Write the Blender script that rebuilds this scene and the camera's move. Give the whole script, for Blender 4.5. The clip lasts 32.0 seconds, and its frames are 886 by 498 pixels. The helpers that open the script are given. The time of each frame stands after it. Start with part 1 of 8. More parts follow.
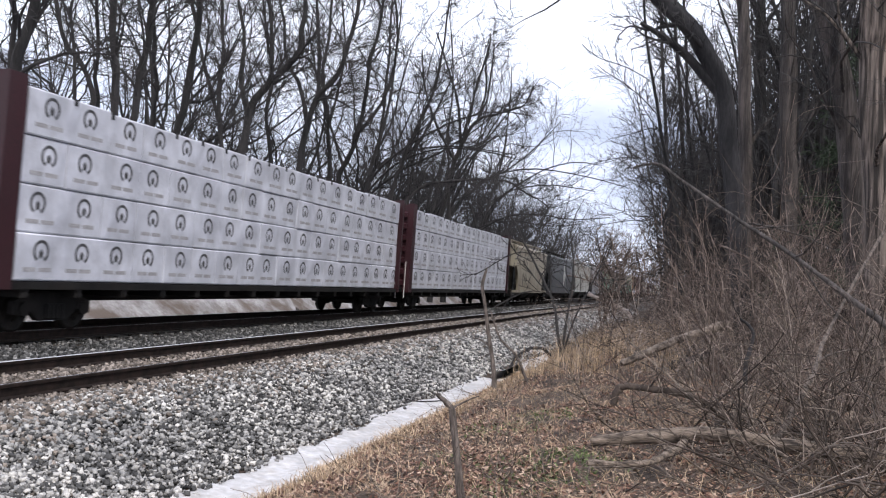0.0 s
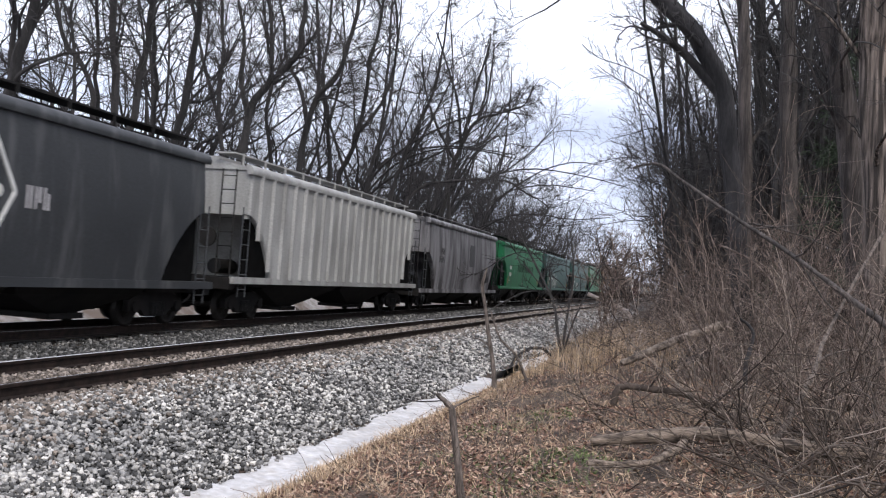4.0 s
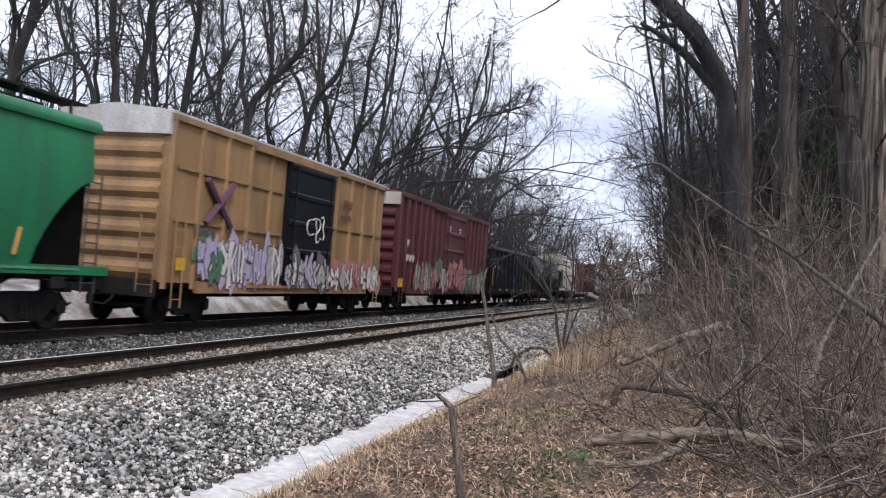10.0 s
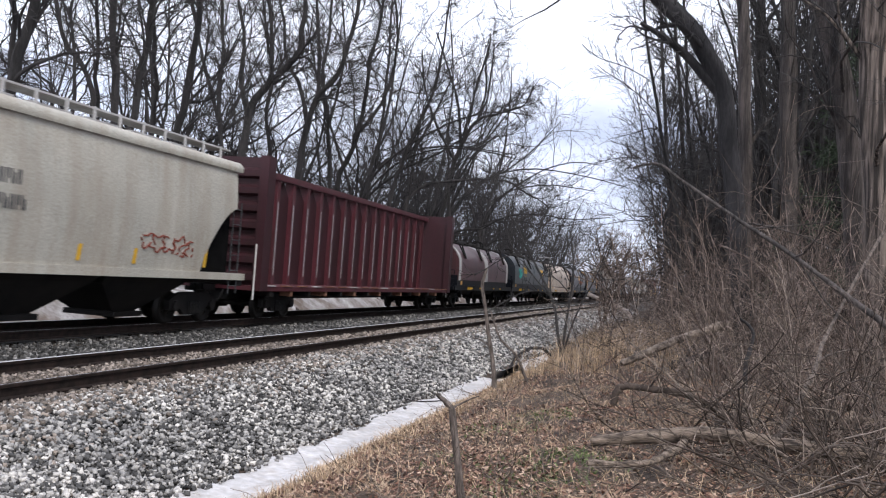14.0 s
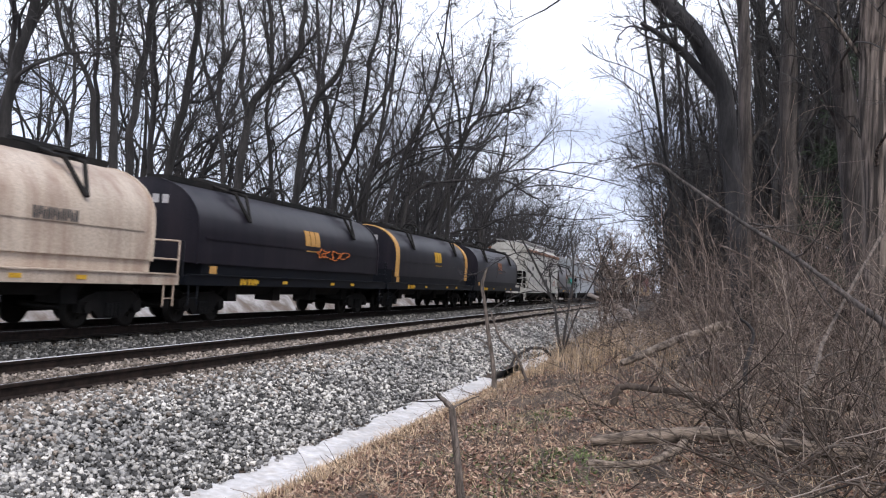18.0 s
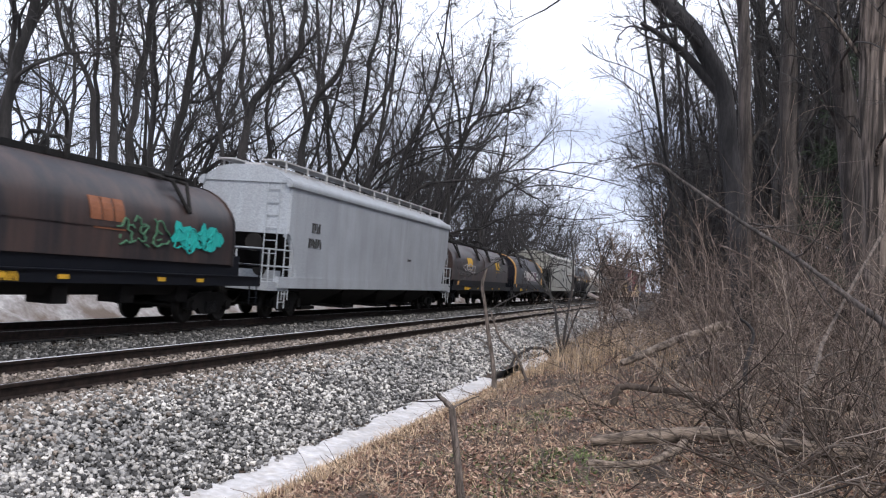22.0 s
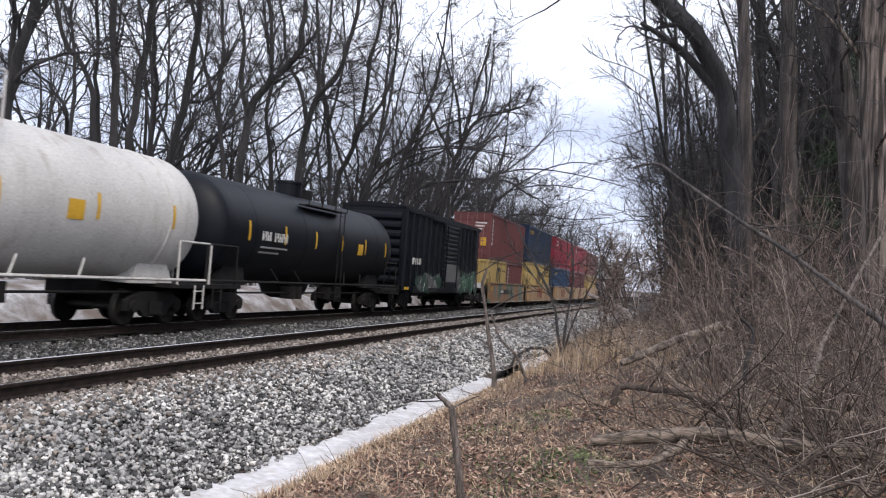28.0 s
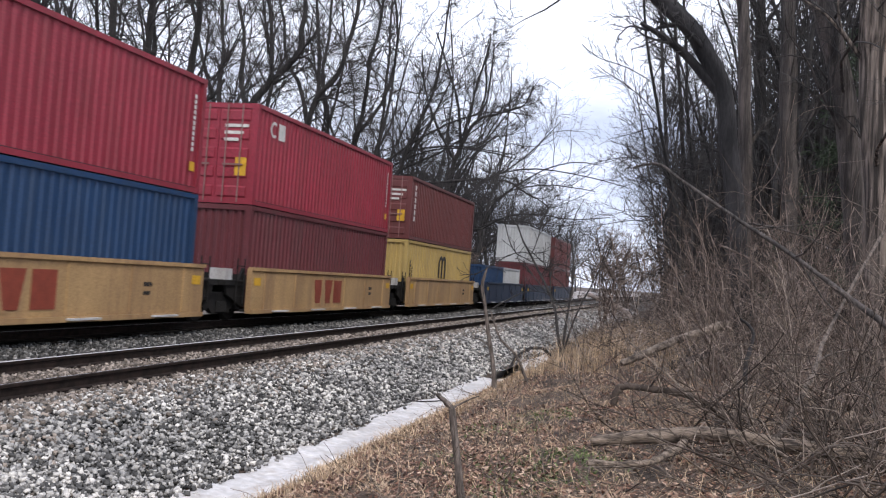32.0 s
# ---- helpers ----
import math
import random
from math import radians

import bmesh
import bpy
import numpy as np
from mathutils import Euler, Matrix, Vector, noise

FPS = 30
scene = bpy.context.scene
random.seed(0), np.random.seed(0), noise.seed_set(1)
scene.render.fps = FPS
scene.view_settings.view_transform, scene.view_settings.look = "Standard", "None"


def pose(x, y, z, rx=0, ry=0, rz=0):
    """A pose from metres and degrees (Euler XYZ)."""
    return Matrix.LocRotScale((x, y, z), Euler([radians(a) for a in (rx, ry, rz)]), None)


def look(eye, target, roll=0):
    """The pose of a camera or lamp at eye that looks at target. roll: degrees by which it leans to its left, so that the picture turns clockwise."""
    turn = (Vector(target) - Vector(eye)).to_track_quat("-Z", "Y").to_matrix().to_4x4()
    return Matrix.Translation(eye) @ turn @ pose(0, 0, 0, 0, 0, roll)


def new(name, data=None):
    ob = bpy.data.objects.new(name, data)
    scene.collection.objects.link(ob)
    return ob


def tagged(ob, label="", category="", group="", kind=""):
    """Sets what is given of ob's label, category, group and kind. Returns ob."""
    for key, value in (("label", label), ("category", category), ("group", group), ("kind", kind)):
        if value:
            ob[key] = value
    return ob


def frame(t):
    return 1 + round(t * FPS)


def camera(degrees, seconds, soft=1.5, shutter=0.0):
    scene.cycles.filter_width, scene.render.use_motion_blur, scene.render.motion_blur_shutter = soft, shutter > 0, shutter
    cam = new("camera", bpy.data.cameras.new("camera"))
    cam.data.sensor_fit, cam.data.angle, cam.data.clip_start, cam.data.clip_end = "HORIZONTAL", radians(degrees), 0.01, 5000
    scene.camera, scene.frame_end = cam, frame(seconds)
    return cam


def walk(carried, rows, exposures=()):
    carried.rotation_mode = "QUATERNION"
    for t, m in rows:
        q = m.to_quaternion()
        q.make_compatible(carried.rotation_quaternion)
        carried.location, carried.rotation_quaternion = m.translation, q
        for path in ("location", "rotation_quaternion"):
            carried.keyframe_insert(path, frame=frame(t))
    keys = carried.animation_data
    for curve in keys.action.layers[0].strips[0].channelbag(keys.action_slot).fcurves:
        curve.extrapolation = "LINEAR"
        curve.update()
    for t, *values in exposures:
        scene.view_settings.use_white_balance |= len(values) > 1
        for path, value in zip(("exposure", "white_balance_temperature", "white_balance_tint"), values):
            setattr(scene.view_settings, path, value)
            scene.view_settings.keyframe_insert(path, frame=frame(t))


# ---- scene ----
import collections

# ---------------------------------------------------------------- camera
cam = camera(51.96, 32.0, soft=1.15, shutter=0.15)
EYE = Vector((0.0, 0.0, 1.656))
YAW, PITCH, ROLL = radians(15.08), radians(1.74), 4.17
AIM = EYE + Vector((-math.sin(YAW) * math.cos(PITCH), math.cos(YAW) * math.cos(PITCH), math.sin(PITCH)))
walk(cam, [(0, look(EYE, AIM, ROLL)), (32, look(EYE, AIM, ROLL))])
scene.view_settings.exposure = 0.07

TRACK_FAR, TRACK_NEAR = -13.22, -8.5     # centre lines of the two tracks
SPEED = 19.15                          # train, metres a second towards -y

# ---------------------------------------------------------------- world and sun
world = bpy.data.worlds.new("overcast_sky")
scene.world = world
world.use_nodes = True
wn, wl = world.node_tree.nodes, world.node_tree.links
wn.clear()
w_out, w_bg = wn.new("ShaderNodeOutputWorld"), wn.new("ShaderNodeBackground")
w_sky, w_mix, w_ramp = wn.new("ShaderNodeTexSky"), wn.new("ShaderNodeMixRGB"), wn.new("ShaderNodeValToRGB")
w_noise, w_map, w_tc = wn.new("ShaderNodeTexNoise"), wn.new("ShaderNodeMapping"), wn.new("ShaderNodeTexCoord")
w_sky.sky_type, w_sky.sun_disc = "NISHITA", False
w_sky.sun_elevation, w_sky.sun_rotation = radians(42), radians(150)
w_map.inputs["Scale"].default_value = (1.0, 1.0, 2.6)
w_map.inputs["Location"].default_value = (0.35, 0.1, 0.2)
w_noise.inputs["Scale"].default_value, w_noise.inputs["Detail"].default_value = 2.6, 6
w_noise.inputs["Roughness"].default_value = 0.55
w_ramp.color_ramp.elements[0].position, w_ramp.color_ramp.elements[0].color = 0.38, (5.0, 5.6, 7.6, 1)
w_ramp.color_ramp.elements[1].position, w_ramp.color_ramp.elements[1].color = 0.70, (12.2, 12.7, 14.5, 1)
w_mix.inputs[0].default_value = 0.88
w_bg.inputs["Strength"].default_value = 0.125
wl.new(w_tc.outputs["Generated"], w_map.inputs["Vector"])
wl.new(w_map.outputs["Vector"], w_noise.inputs["Vector"])
w_sep, w_band, w_add = wn.new("ShaderNodeSeparateXYZ"), wn.new("ShaderNodeValToRGB"), wn.new("ShaderNodeMath")
# cloud decks: pale near the horizon, a bluer band over it, bright higher up, even overhead
w_band.color_ramp.elements[1].position = 0.62
for at_z, shade in ((0.10, 0.05), (0.165, 0.0), (0.24, 0.30), (0.36, 0.26)):
    e = w_band.color_ramp.elements.new(at_z)
    e.color = (shade, shade, shade, 1)
w_band.color_ramp.elements[0].color, w_band.color_ramp.elements[-1].color = (0.05, 0.05, 0.05, 1), (0.06, 0.06, 0.06, 1)
w_add.operation = "ADD"
wl.new(w_tc.outputs["Generated"], w_sep.inputs[0])
wl.new(w_sep.outputs["Z"], w_band.inputs["Fac"])
wl.new(w_noise.outputs["Fac"], w_add.inputs[0])
wl.new(w_band.outputs["Color"], w_add.inputs[1])
wl.new(w_add.outputs["Value"], w_ramp.inputs["Fac"])
wl.new(w_sky.outputs["Color"], w_mix.inputs[1])
wl.new(w_ramp.outputs["Color"], w_mix.inputs[2])
wl.new(w_mix.outputs["Color"], w_bg.inputs["Color"])
wl.new(w_bg.outputs["Background"], w_out.inputs["Surface"])
sun = new("sun", bpy.data.lights.new("sun", "SUN"))
sun.data.energy, sun.data.angle, sun.data.color = 2.4, radians(14), (1.0, 0.93, 0.85)
sun.matrix_basis = look((20, -30, 40), (0, 0, 0))


# ---------------------------------------------------------------- materials
def material(name, c1, c2, scale=3.0, stretch=(1, 1, 1), rough=0.7, metal=0.0, bump=0.2, fine=40.0, dirt=None, dirt_amount=0.0,
             dirt_scale=0.7, dirt_stretch=(1, 1, 1), dirt_lo=0.42, dirt_hi=0.68, island=0.0, obj_random=0.0, lo=0.35, hi=0.65, bump_dist=0.01, spec=0.5):
    """Two tones mixed by broad noise, a finer grain for tone and relief, and stains of their own noise."""
    m = bpy.data.materials.new(name)
    m.use_nodes = True
    n, l = m.node_tree.nodes, m.node_tree.links
    b = n["Principled BSDF"]
    tc, mp = n.new("ShaderNodeTexCoord"), n.new("ShaderNodeMapping")
    mp.inputs["Scale"].default_value = stretch
    l.new(tc.outputs["Object"], mp.inputs["Vector"])
    big, small = n.new("ShaderNodeTexNoise"), n.new("ShaderNodeTexNoise")
    big.inputs["Scale"].default_value, big.inputs["Detail"].default_value = scale, 5
    small.inputs["Scale"].default_value, small.inputs["Detail"].default_value = fine, 4
    l.new(mp.outputs["Vector"], big.inputs["Vector"])
    l.new(mp.outputs["Vector"], small.inputs["Vector"])
    ramp = n.new("ShaderNodeValToRGB")
    ramp.color_ramp.elements[0].position, ramp.color_ramp.elements[0].color = lo, (*c1, 1)
    ramp.color_ramp.elements[1].position, ramp.color_ramp.elements[1].color = hi, (*c2, 1)
    l.new(big.outputs["Fac"], ramp.inputs["Fac"])
    col = ramp.outputs["Color"]
    grain = n.new("ShaderNodeMixRGB")
    grain.blend_type = "MULTIPLY"
    grain.inputs[0].default_value = 0.5
    g2 = n.new("ShaderNodeValToRGB")
    g2.color_ramp.elements[0].position, g2.color_ramp.elements[0].color = 0.3, (0.45, 0.45, 0.45, 1)
    g2.color_ramp.elements[1].position, g2.color_ramp.elements[1].color = 0.7, (1.3, 1.3, 1.3, 1)
    l.new(small.outputs["Fac"], g2.inputs["Fac"])
    l.new(col, grain.inputs[1])
    l.new(g2.outputs["Color"], grain.inputs[2])
    col = grain.outputs["Color"]
    if dirt:
        dm, dn, dr, dx = n.new("ShaderNodeMapping"), n.new("ShaderNodeTexNoise"), n.new("ShaderNodeValToRGB"), n.new("ShaderNodeMixRGB")
        dm.inputs["Scale"].default_value = dirt_stretch
        dn.inputs["Scale"].default_value, dn.inputs["Detail"].default_value, dn.inputs["Roughness"].default_value = dirt_scale, 7, 0.6
        l.new(tc.outputs["Object"], dm.inputs["Vector"])
        l.new(dm.outputs["Vector"], dn.inputs["Vector"])
        dr.color_ramp.elements[0].position, dr.color_ramp.elements[0].color = dirt_lo, (0, 0, 0, 1)
        dr.color_ramp.elements[1].position, dr.color_ramp.elements[1].color = dirt_hi, (dirt_amount,) * 3 + (1,)
        l.new(dn.outputs["Fac"], dr.inputs["Fac"])
        l.new(dr.outputs["Color"], dx.inputs[0])
        l.new(col, dx.inputs[1])
        dx.inputs[2].default_value = (*dirt, 1)
        col = dx.outputs["Color"]
    for amount, node, socket in ((island, "ShaderNodeNewGeometry", "Random Per Island"), (obj_random, "ShaderNodeObjectInfo", "Random")):
        if amount:
            g, h = n.new(node), n.new("ShaderNodeHueSaturation")
            mr = n.new("ShaderNodeMapRange")
            mr.inputs["To Min"].default_value, mr.inputs["To Max"].default_value = 1 - amount, 1 + amount
            l.new(g.outputs[socket], mr.inputs["Value"])
            l.new(mr.outputs["Result"], h.inputs["Value"])
            l.new(col, h.inputs["Color"])
            col = h.outputs["Color"]
    l.new(col, b.inputs["Base Color"])
    b.inputs["Roughness"].default_value, b.inputs["Metallic"].default_value = rough, metal
    b.inputs["Specular IOR Level"].default_value = spec
    if bump:
        bp = n.new("ShaderNodeBump")
        bp.inputs["Strength"].default_value, bp.inputs["Distance"].default_value = bump, bump_dist
        l.new(small.outputs["Fac"], bp.inputs["Height"])
        l.new(bp.outputs["Normal"], b.inputs["Normal"])
    return m


def tone_by_island(m, tones):
    """Gives each loose piece of a mesh one of several tones."""
    n, l = m.node_tree.nodes, m.node_tree.links
    b = n["Principled BSDF"]
    src = b.inputs["Base Color"].links[0].from_socket
    g, r, x = n.new("ShaderNodeNewGeometry"), n.new("ShaderNodeValToRGB"), n.new("ShaderNodeMixRGB")
    r.color_ramp.interpolation = "LINEAR"
    while len(r.color_ramp.elements) < len(tones):
        r.color_ramp.elements.new(0.5)
    for e, (pos, c) in zip(r.color_ramp.elements, tones):
        e.position, e.color = pos, (*c, 1)
    x.blend_type = "MULTIPLY"
    x.inputs[0].default_value = 1.0
    l.new(g.outputs["Random Per Island"], r.inputs["Fac"])
    l.new(src, x.inputs[1])
    l.new(r.outputs["Color"], x.inputs[2])
    l.new(x.outputs["Color"], b.inputs["Base Color"])
    return m


def paint(name, rgb, dirt=(0.05, 0.045, 0.04), amount=0.55, rough=0.5, streak=True, spec=0.4, lo=0.42, hi=0.66, size=1.7):
    """Car paint with soot that runs down the sides in streaks."""
    dark = tuple(c * 0.82 for c in rgb)
    return material(name, dark, rgb, scale=0.6, rough=rough, bump=0.08, fine=25, dirt=dirt, dirt_amount=amount,
                    dirt_scale=size, dirt_stretch=(1, 1.2, 0.16) if streak else (1, 1, 1), dirt_lo=lo, dirt_hi=hi, spec=spec)


def plain(name, rgb, rough=0.6, spec=0.4):
    return material(name, tuple(c * 0.8 for c in rgb), rgb, scale=4, rough=rough, bump=0.05, spec=spec)


M = {
    "black_steel": material("black_steel", (0.004, 0.004, 0.0045), (0.012, 0.0115, 0.0115), 3, rough=0.75, dirt=(0.03, 0.024, 0.02), dirt_amount=0.35, spec=0.25),
    "wheel_steel": material("wheel_steel", (0.008, 0.0075, 0.007), (0.022, 0.019, 0.017), 5, rough=0.6, metal=0.2, spec=0.25),
    "rail_rust": material("rail_rust", (0.010, 0.007, 0.006), (0.026, 0.017, 0.014), 6, rough=0.85, fine=60, spec=0.2),
    # pale, mostly diffuse colour in place of sky reflected by the polished steel
    "rail_shine": material("rail_shine", (0.55, 0.55, 0.57), (0.72, 0.72, 0.74), 4, rough=0.5, metal=0.35, bump=0.02),
    "tie_wood": material("tie_wood", (0.05, 0.04, 0.032), (0.12, 0.095, 0.075), 4, stretch=(0.3, 4, 4), rough=0.95, bump=0.6),
    "stone": tone_by_island(material("stone", (0.5, 0.5, 0.5), (1.0, 0.985, 0.96), 0.9, rough=0.92, bump=0.5, fine=70),
                            [(0.0, (0.045, 0.045, 0.047)), (0.3, (0.15, 0.148, 0.148)), (0.6, (0.45, 0.442, 0.435)), (0.85, (0.72, 0.70, 0.68)), (1.0, (0.92, 0.895, 0.87))]),
    # darker copy of the bank's stone, with the train's shadow in its tones
    "stone_shaded": tone_by_island(material("stone_shaded", (0.5, 0.5, 0.5), (1.0, 0.985, 0.96), 0.9, rough=0.92, bump=0.5, fine=70),
                                 [(0.0, (0.022, 0.022, 0.022)), (0.4, (0.065, 0.065, 0.065)), (0.8, (0.165, 0.163, 0.16)), (1.0, (0.42, 0.41, 0.40))]),
    "stone_brown": tone_by_island(material("stone_brown", (0.62, 0.6, 0.58), (0.9, 0.87, 0.83), 9, rough=0.92, bump=0.5, fine=70),
                                  [(0.0, (0.07, 0.058, 0.05)), (0.4, (0.19, 0.165, 0.145)), (1.0, (0.5, 0.44, 0.4))]),
    "stone_dark": material("stone_dark", (0.05, 0.048, 0.046), (0.11, 0.105, 0.1), 5, rough=0.95, bump=0.4, fine=70, island=0.4),
    # bed under the loose stones, darkened to paint the shadows in their gaps
    "ballast_gap_shade": material("ballast_gap_shade", (0.014, 0.0135, 0.013), (0.06, 0.058, 0.056), 14, rough=0.95, bump=1.0, fine=22, bump_dist=0.05, lo=0.42, hi=0.62),
    # stone bed with the shade under the train put into its colour
    "ballast_shaded": material("ballast_shaded", (0.010, 0.0095, 0.009), (0.03, 0.028, 0.027), 12, rough=0.95, bump=1.0, fine=22, bump_dist=0.04),
    "ballast_rusty": material("ballast_rusty", (0.08, 0.06, 0.05), (0.22, 0.175, 0.145), 8, rough=0.95, bump=1.0, fine=22, bump_dist=0.05),
    "snow": material("snow", (0.49, 0.48, 0.485), (0.67, 0.66, 0.67), 3, rough=0.6, bump=0.5, fine=9, bump_dist=0.03, dirt=(0.35, 0.3, 0.25), dirt_amount=0.5, dirt_scale=6),
    "snow_old": material("snow_old", (0.27, 0.26, 0.26), (0.48, 0.47, 0.48), 1.5, rough=0.7, bump=0.5, fine=9, bump_dist=0.03, dirt=(0.12, 0.09, 0.07), dirt_amount=0.95, dirt_scale=0.6, dirt_lo=0.40, dirt_hi=0.58),
    "earth": material("earth", (0.022, 0.015, 0.012), (0.085, 0.058, 0.046), 2.6, rough=1.0, bump=1.0, fine=16, bump_dist=0.05, dirt=(0.17, 0.125, 0.085), dirt_amount=0.35, dirt_scale=1.8),
    "leaf": tone_by_island(material("leaf", (0.6, 0.55, 0.5), (1.0, 0.95, 0.9), 9, rough=0.85, bump=0.2), [(0.0, (0.045, 0.02, 0.014)), (0.4, (0.18, 0.088, 0.06)), (0.8, (0.35, 0.225, 0.165)), (1.0, (0.66, 0.52, 0.42))]),
    "straw": material("straw", (0.3, 0.205, 0.13), (0.58, 0.44, 0.3), 5, rough=0.85, bump=0.1, island=0.5),
    "weed": material("weed", (0.07, 0.10, 0.03), (0.16, 0.21, 0.075), 6, rough=0.8, bump=0.1, island=0.3),
    "bark": material("bark", (0.0135, 0.0125, 0.0135), (0.042, 0.039, 0.040), 3, stretch=(1, 1, 0.25), rough=0.95, bump=0.9, fine=22, bump_dist=0.03, obj_random=0.3),
    "bark_grey": material("bark_grey", (0.026, 0.022, 0.021), (0.095, 0.08, 0.074), 4, stretch=(1.6, 1.6, 0.16), rough=0.95, bump=1.0, fine=16, bump_dist=0.06, obj_random=0.25),
    "bark_pale": material("bark_pale", (0.03, 0.024, 0.021), (0.24, 0.195, 0.17), 8, stretch=(1.8, 1.8, 0.09), rough=0.95, bump=1.0, fine=14, bump_dist=0.06, lo=0.41, hi=0.66),
    "twig": material("twig", (0.023, 0.021, 0.021), (0.056, 0.052, 0.052), 3, rough=0.9, bump=0.1, obj_random=0.2),
    "twig_red": material("twig_red", (0.042, 0.029, 0.025), (0.27, 0.21, 0.178), 3, rough=0.9, bump=0.1, island=0.7),
    "log_wood": material("log_wood", (0.03, 0.022, 0.018), (0.31, 0.245, 0.195), 6, stretch=(0.8, 4, 4), rough=0.95, bump=0.9, fine=25, bump_dist=0.02),
    "dead_stem": material("dead_stem", (0.05, 0.041, 0.036), (0.19, 0.155, 0.135), 6, stretch=(4, 4, 0.7), rough=0.95, bump=0.9, fine=25, bump_dist=0.02),
    "brush": material("brush", (0.03, 0.022, 0.018), (0.10, 0.076, 0.062), 4, rough=0.95, bump=0.2, island=0.4),
    "deadwood": material("deadwood", (0.045, 0.034, 0.028), (0.32, 0.26, 0.215), 7, stretch=(1, 1, 1), rough=0.95, bump=0.9, fine=25, bump_dist=0.02),
    # near-black that puts the shade of the hoppers' end recesses into the colour
    "recess_shade": material("recess_shade", (0.003, 0.003, 0.003), (0.006, 0.006, 0.006), 3, rough=0.9, bump=0.1, spec=0.05),
    "cane": material("cane", (0.24, 0.19, 0.16), (0.46, 0.385, 0.33), 3, rough=0.8, bump=0.1, island=0.35),
    "needle": material("needle", (0.018, 0.032, 0.016), (0.045, 0.07, 0.035), 3, rough=0.7, bump=0.1, island=0.3),
}


# ---------------------------------------------------------------- mesh tools
def finish(bm, name, smooth=False):
    me = bpy.data.meshes.new(name)
    bmesh.ops.recalc_face_normals(bm, faces=bm.faces)
    bm.to_mesh(me)
    bm.free()
    if smooth:
        me.shade_smooth()
    return me


def part(name, bm, mat, parent=None, label="", smooth=False, at=None, angle=None):
    """Links a bmesh, or a mesh that is shared, as one mesh object under its thing."""
    me = bm if isinstance(bm, bpy.types.Mesh) else finish(bm, name, smooth)
    if not me.materials:
        me.materials.append(M[mat] if isinstance(mat, str) else mat)
    if angle and not isinstance(bm, bpy.types.Mesh):
        me.shade_smooth()
        me.set_sharp_from_angle(angle=radians(angle))
    ob = new(name, me)
    ob.parent = parent
    if at is not None:
        ob.matrix_basis = at
    if label:
        ob["label"] = label
    return ob


def bm_new():
    return bmesh.new()


def box(bm, x0, x1, y0, y1, z0, z1):
    v = [bm.verts.new(p) for p in ((x0, y0, z0), (x1, y0, z0), (x1, y1, z0), (x0, y1, z0), (x0, y0, z1), (x1, y0, z1), (x1, y1, z1), (x0, y1, z1))]
    for f in ((3, 2, 1, 0), (4, 5, 6, 7), (0, 1, 5, 4), (1, 2, 6, 5), (2, 3, 7, 6), (3, 0, 4, 7)):
        bm.faces.new([v[i] for i in f])
    return bm


def rod(bm, a, b, r, n=6, r2=None):
    a, b = Vector(a), Vector(b)
    d = (b - a).normalized()
    u = d.orthogonal().normalized()
    w = d.cross(u)
    r2 = r if r2 is None else r2
    rings = [[bm.verts.new(p + (u * math.cos(k * math.tau / n) + w * math.sin(k * math.tau / n)) * q) for k in range(n)] for p, q in ((a, r), (b, r2))]
    for k in range(n):
        bm.faces.new((rings[0][k], rings[0][(k + 1) % n], rings[1][(k + 1) % n], rings[1][k]))
    bm.faces.new(rings[0][::-1])
    bm.faces.new(rings[1])
    return bm


def loft(bm, rings, cap=True, closed=True):
    """Joins rings of points (all of one length) into a skin."""
    vs = [[bm.verts.new(p) for p in r] for r in rings]
    n = len(rings[0])
    for a, b in zip(vs, vs[1:]):
        for k in range(n if closed else n - 1):
            bm.faces.new((a[k], a[(k + 1) % n], b[(k + 1) % n], b[k]))
    if cap:
        bm.faces.new(vs[0][::-1])
        bm.faces.new(vs[-1])
    return bm


def slab_ring(z, hw, hl, c=0.06):
    c = min(c, hw * 0.45)
    return [(hw, -hl + c, z), (hw, hl - c, z), (hw - c, hl, z), (-hw + c, hl, z), (-hw, hl - c, z), (-hw, -hl + c, z), (-hw + c, -hl, z), (hw - c, -hl, z)]


def stack(levels, c=0.06, cap=True):
    """A body from level outlines (z, half width, half length)."""
    return loft(bm_new(), [slab_ring(z, hw, hl, c) for z, hw, hl in levels], cap)


def prism_y(bm, outline, y0, y1):
    return loft(bm, [[(x, y0, z) for x, z in outline], [(x, y1, z) for x, z in outline]])


def prism_x(bm, outline, x0, x1):
    return loft(bm, [[(x0, y, z) for y, z in outline], [(x1, y, z) for y, z in outline]])


def tube_y(bm, stations, n=36, cz=0.0):
    """A round body along y: stations of (y, radius)."""
    return loft(bm, [[(r * math.cos(k * math.tau / n), y, cz + r * math.sin(k * math.tau / n)) for k in range(n)] for y, r in stations])


def thing(name, at, label, category, group=""):
    ob = new(name)
    ob.empty_display_size = 0.3
    ob.matrix_basis = at
    return tagged(ob, label, category, group)
# ---------------------------------------------------------------- the ground
def lerp_profile(x, pts):
    return float(np.interp(x, [p[0] for p in pts], [p[1] for p in pts]))


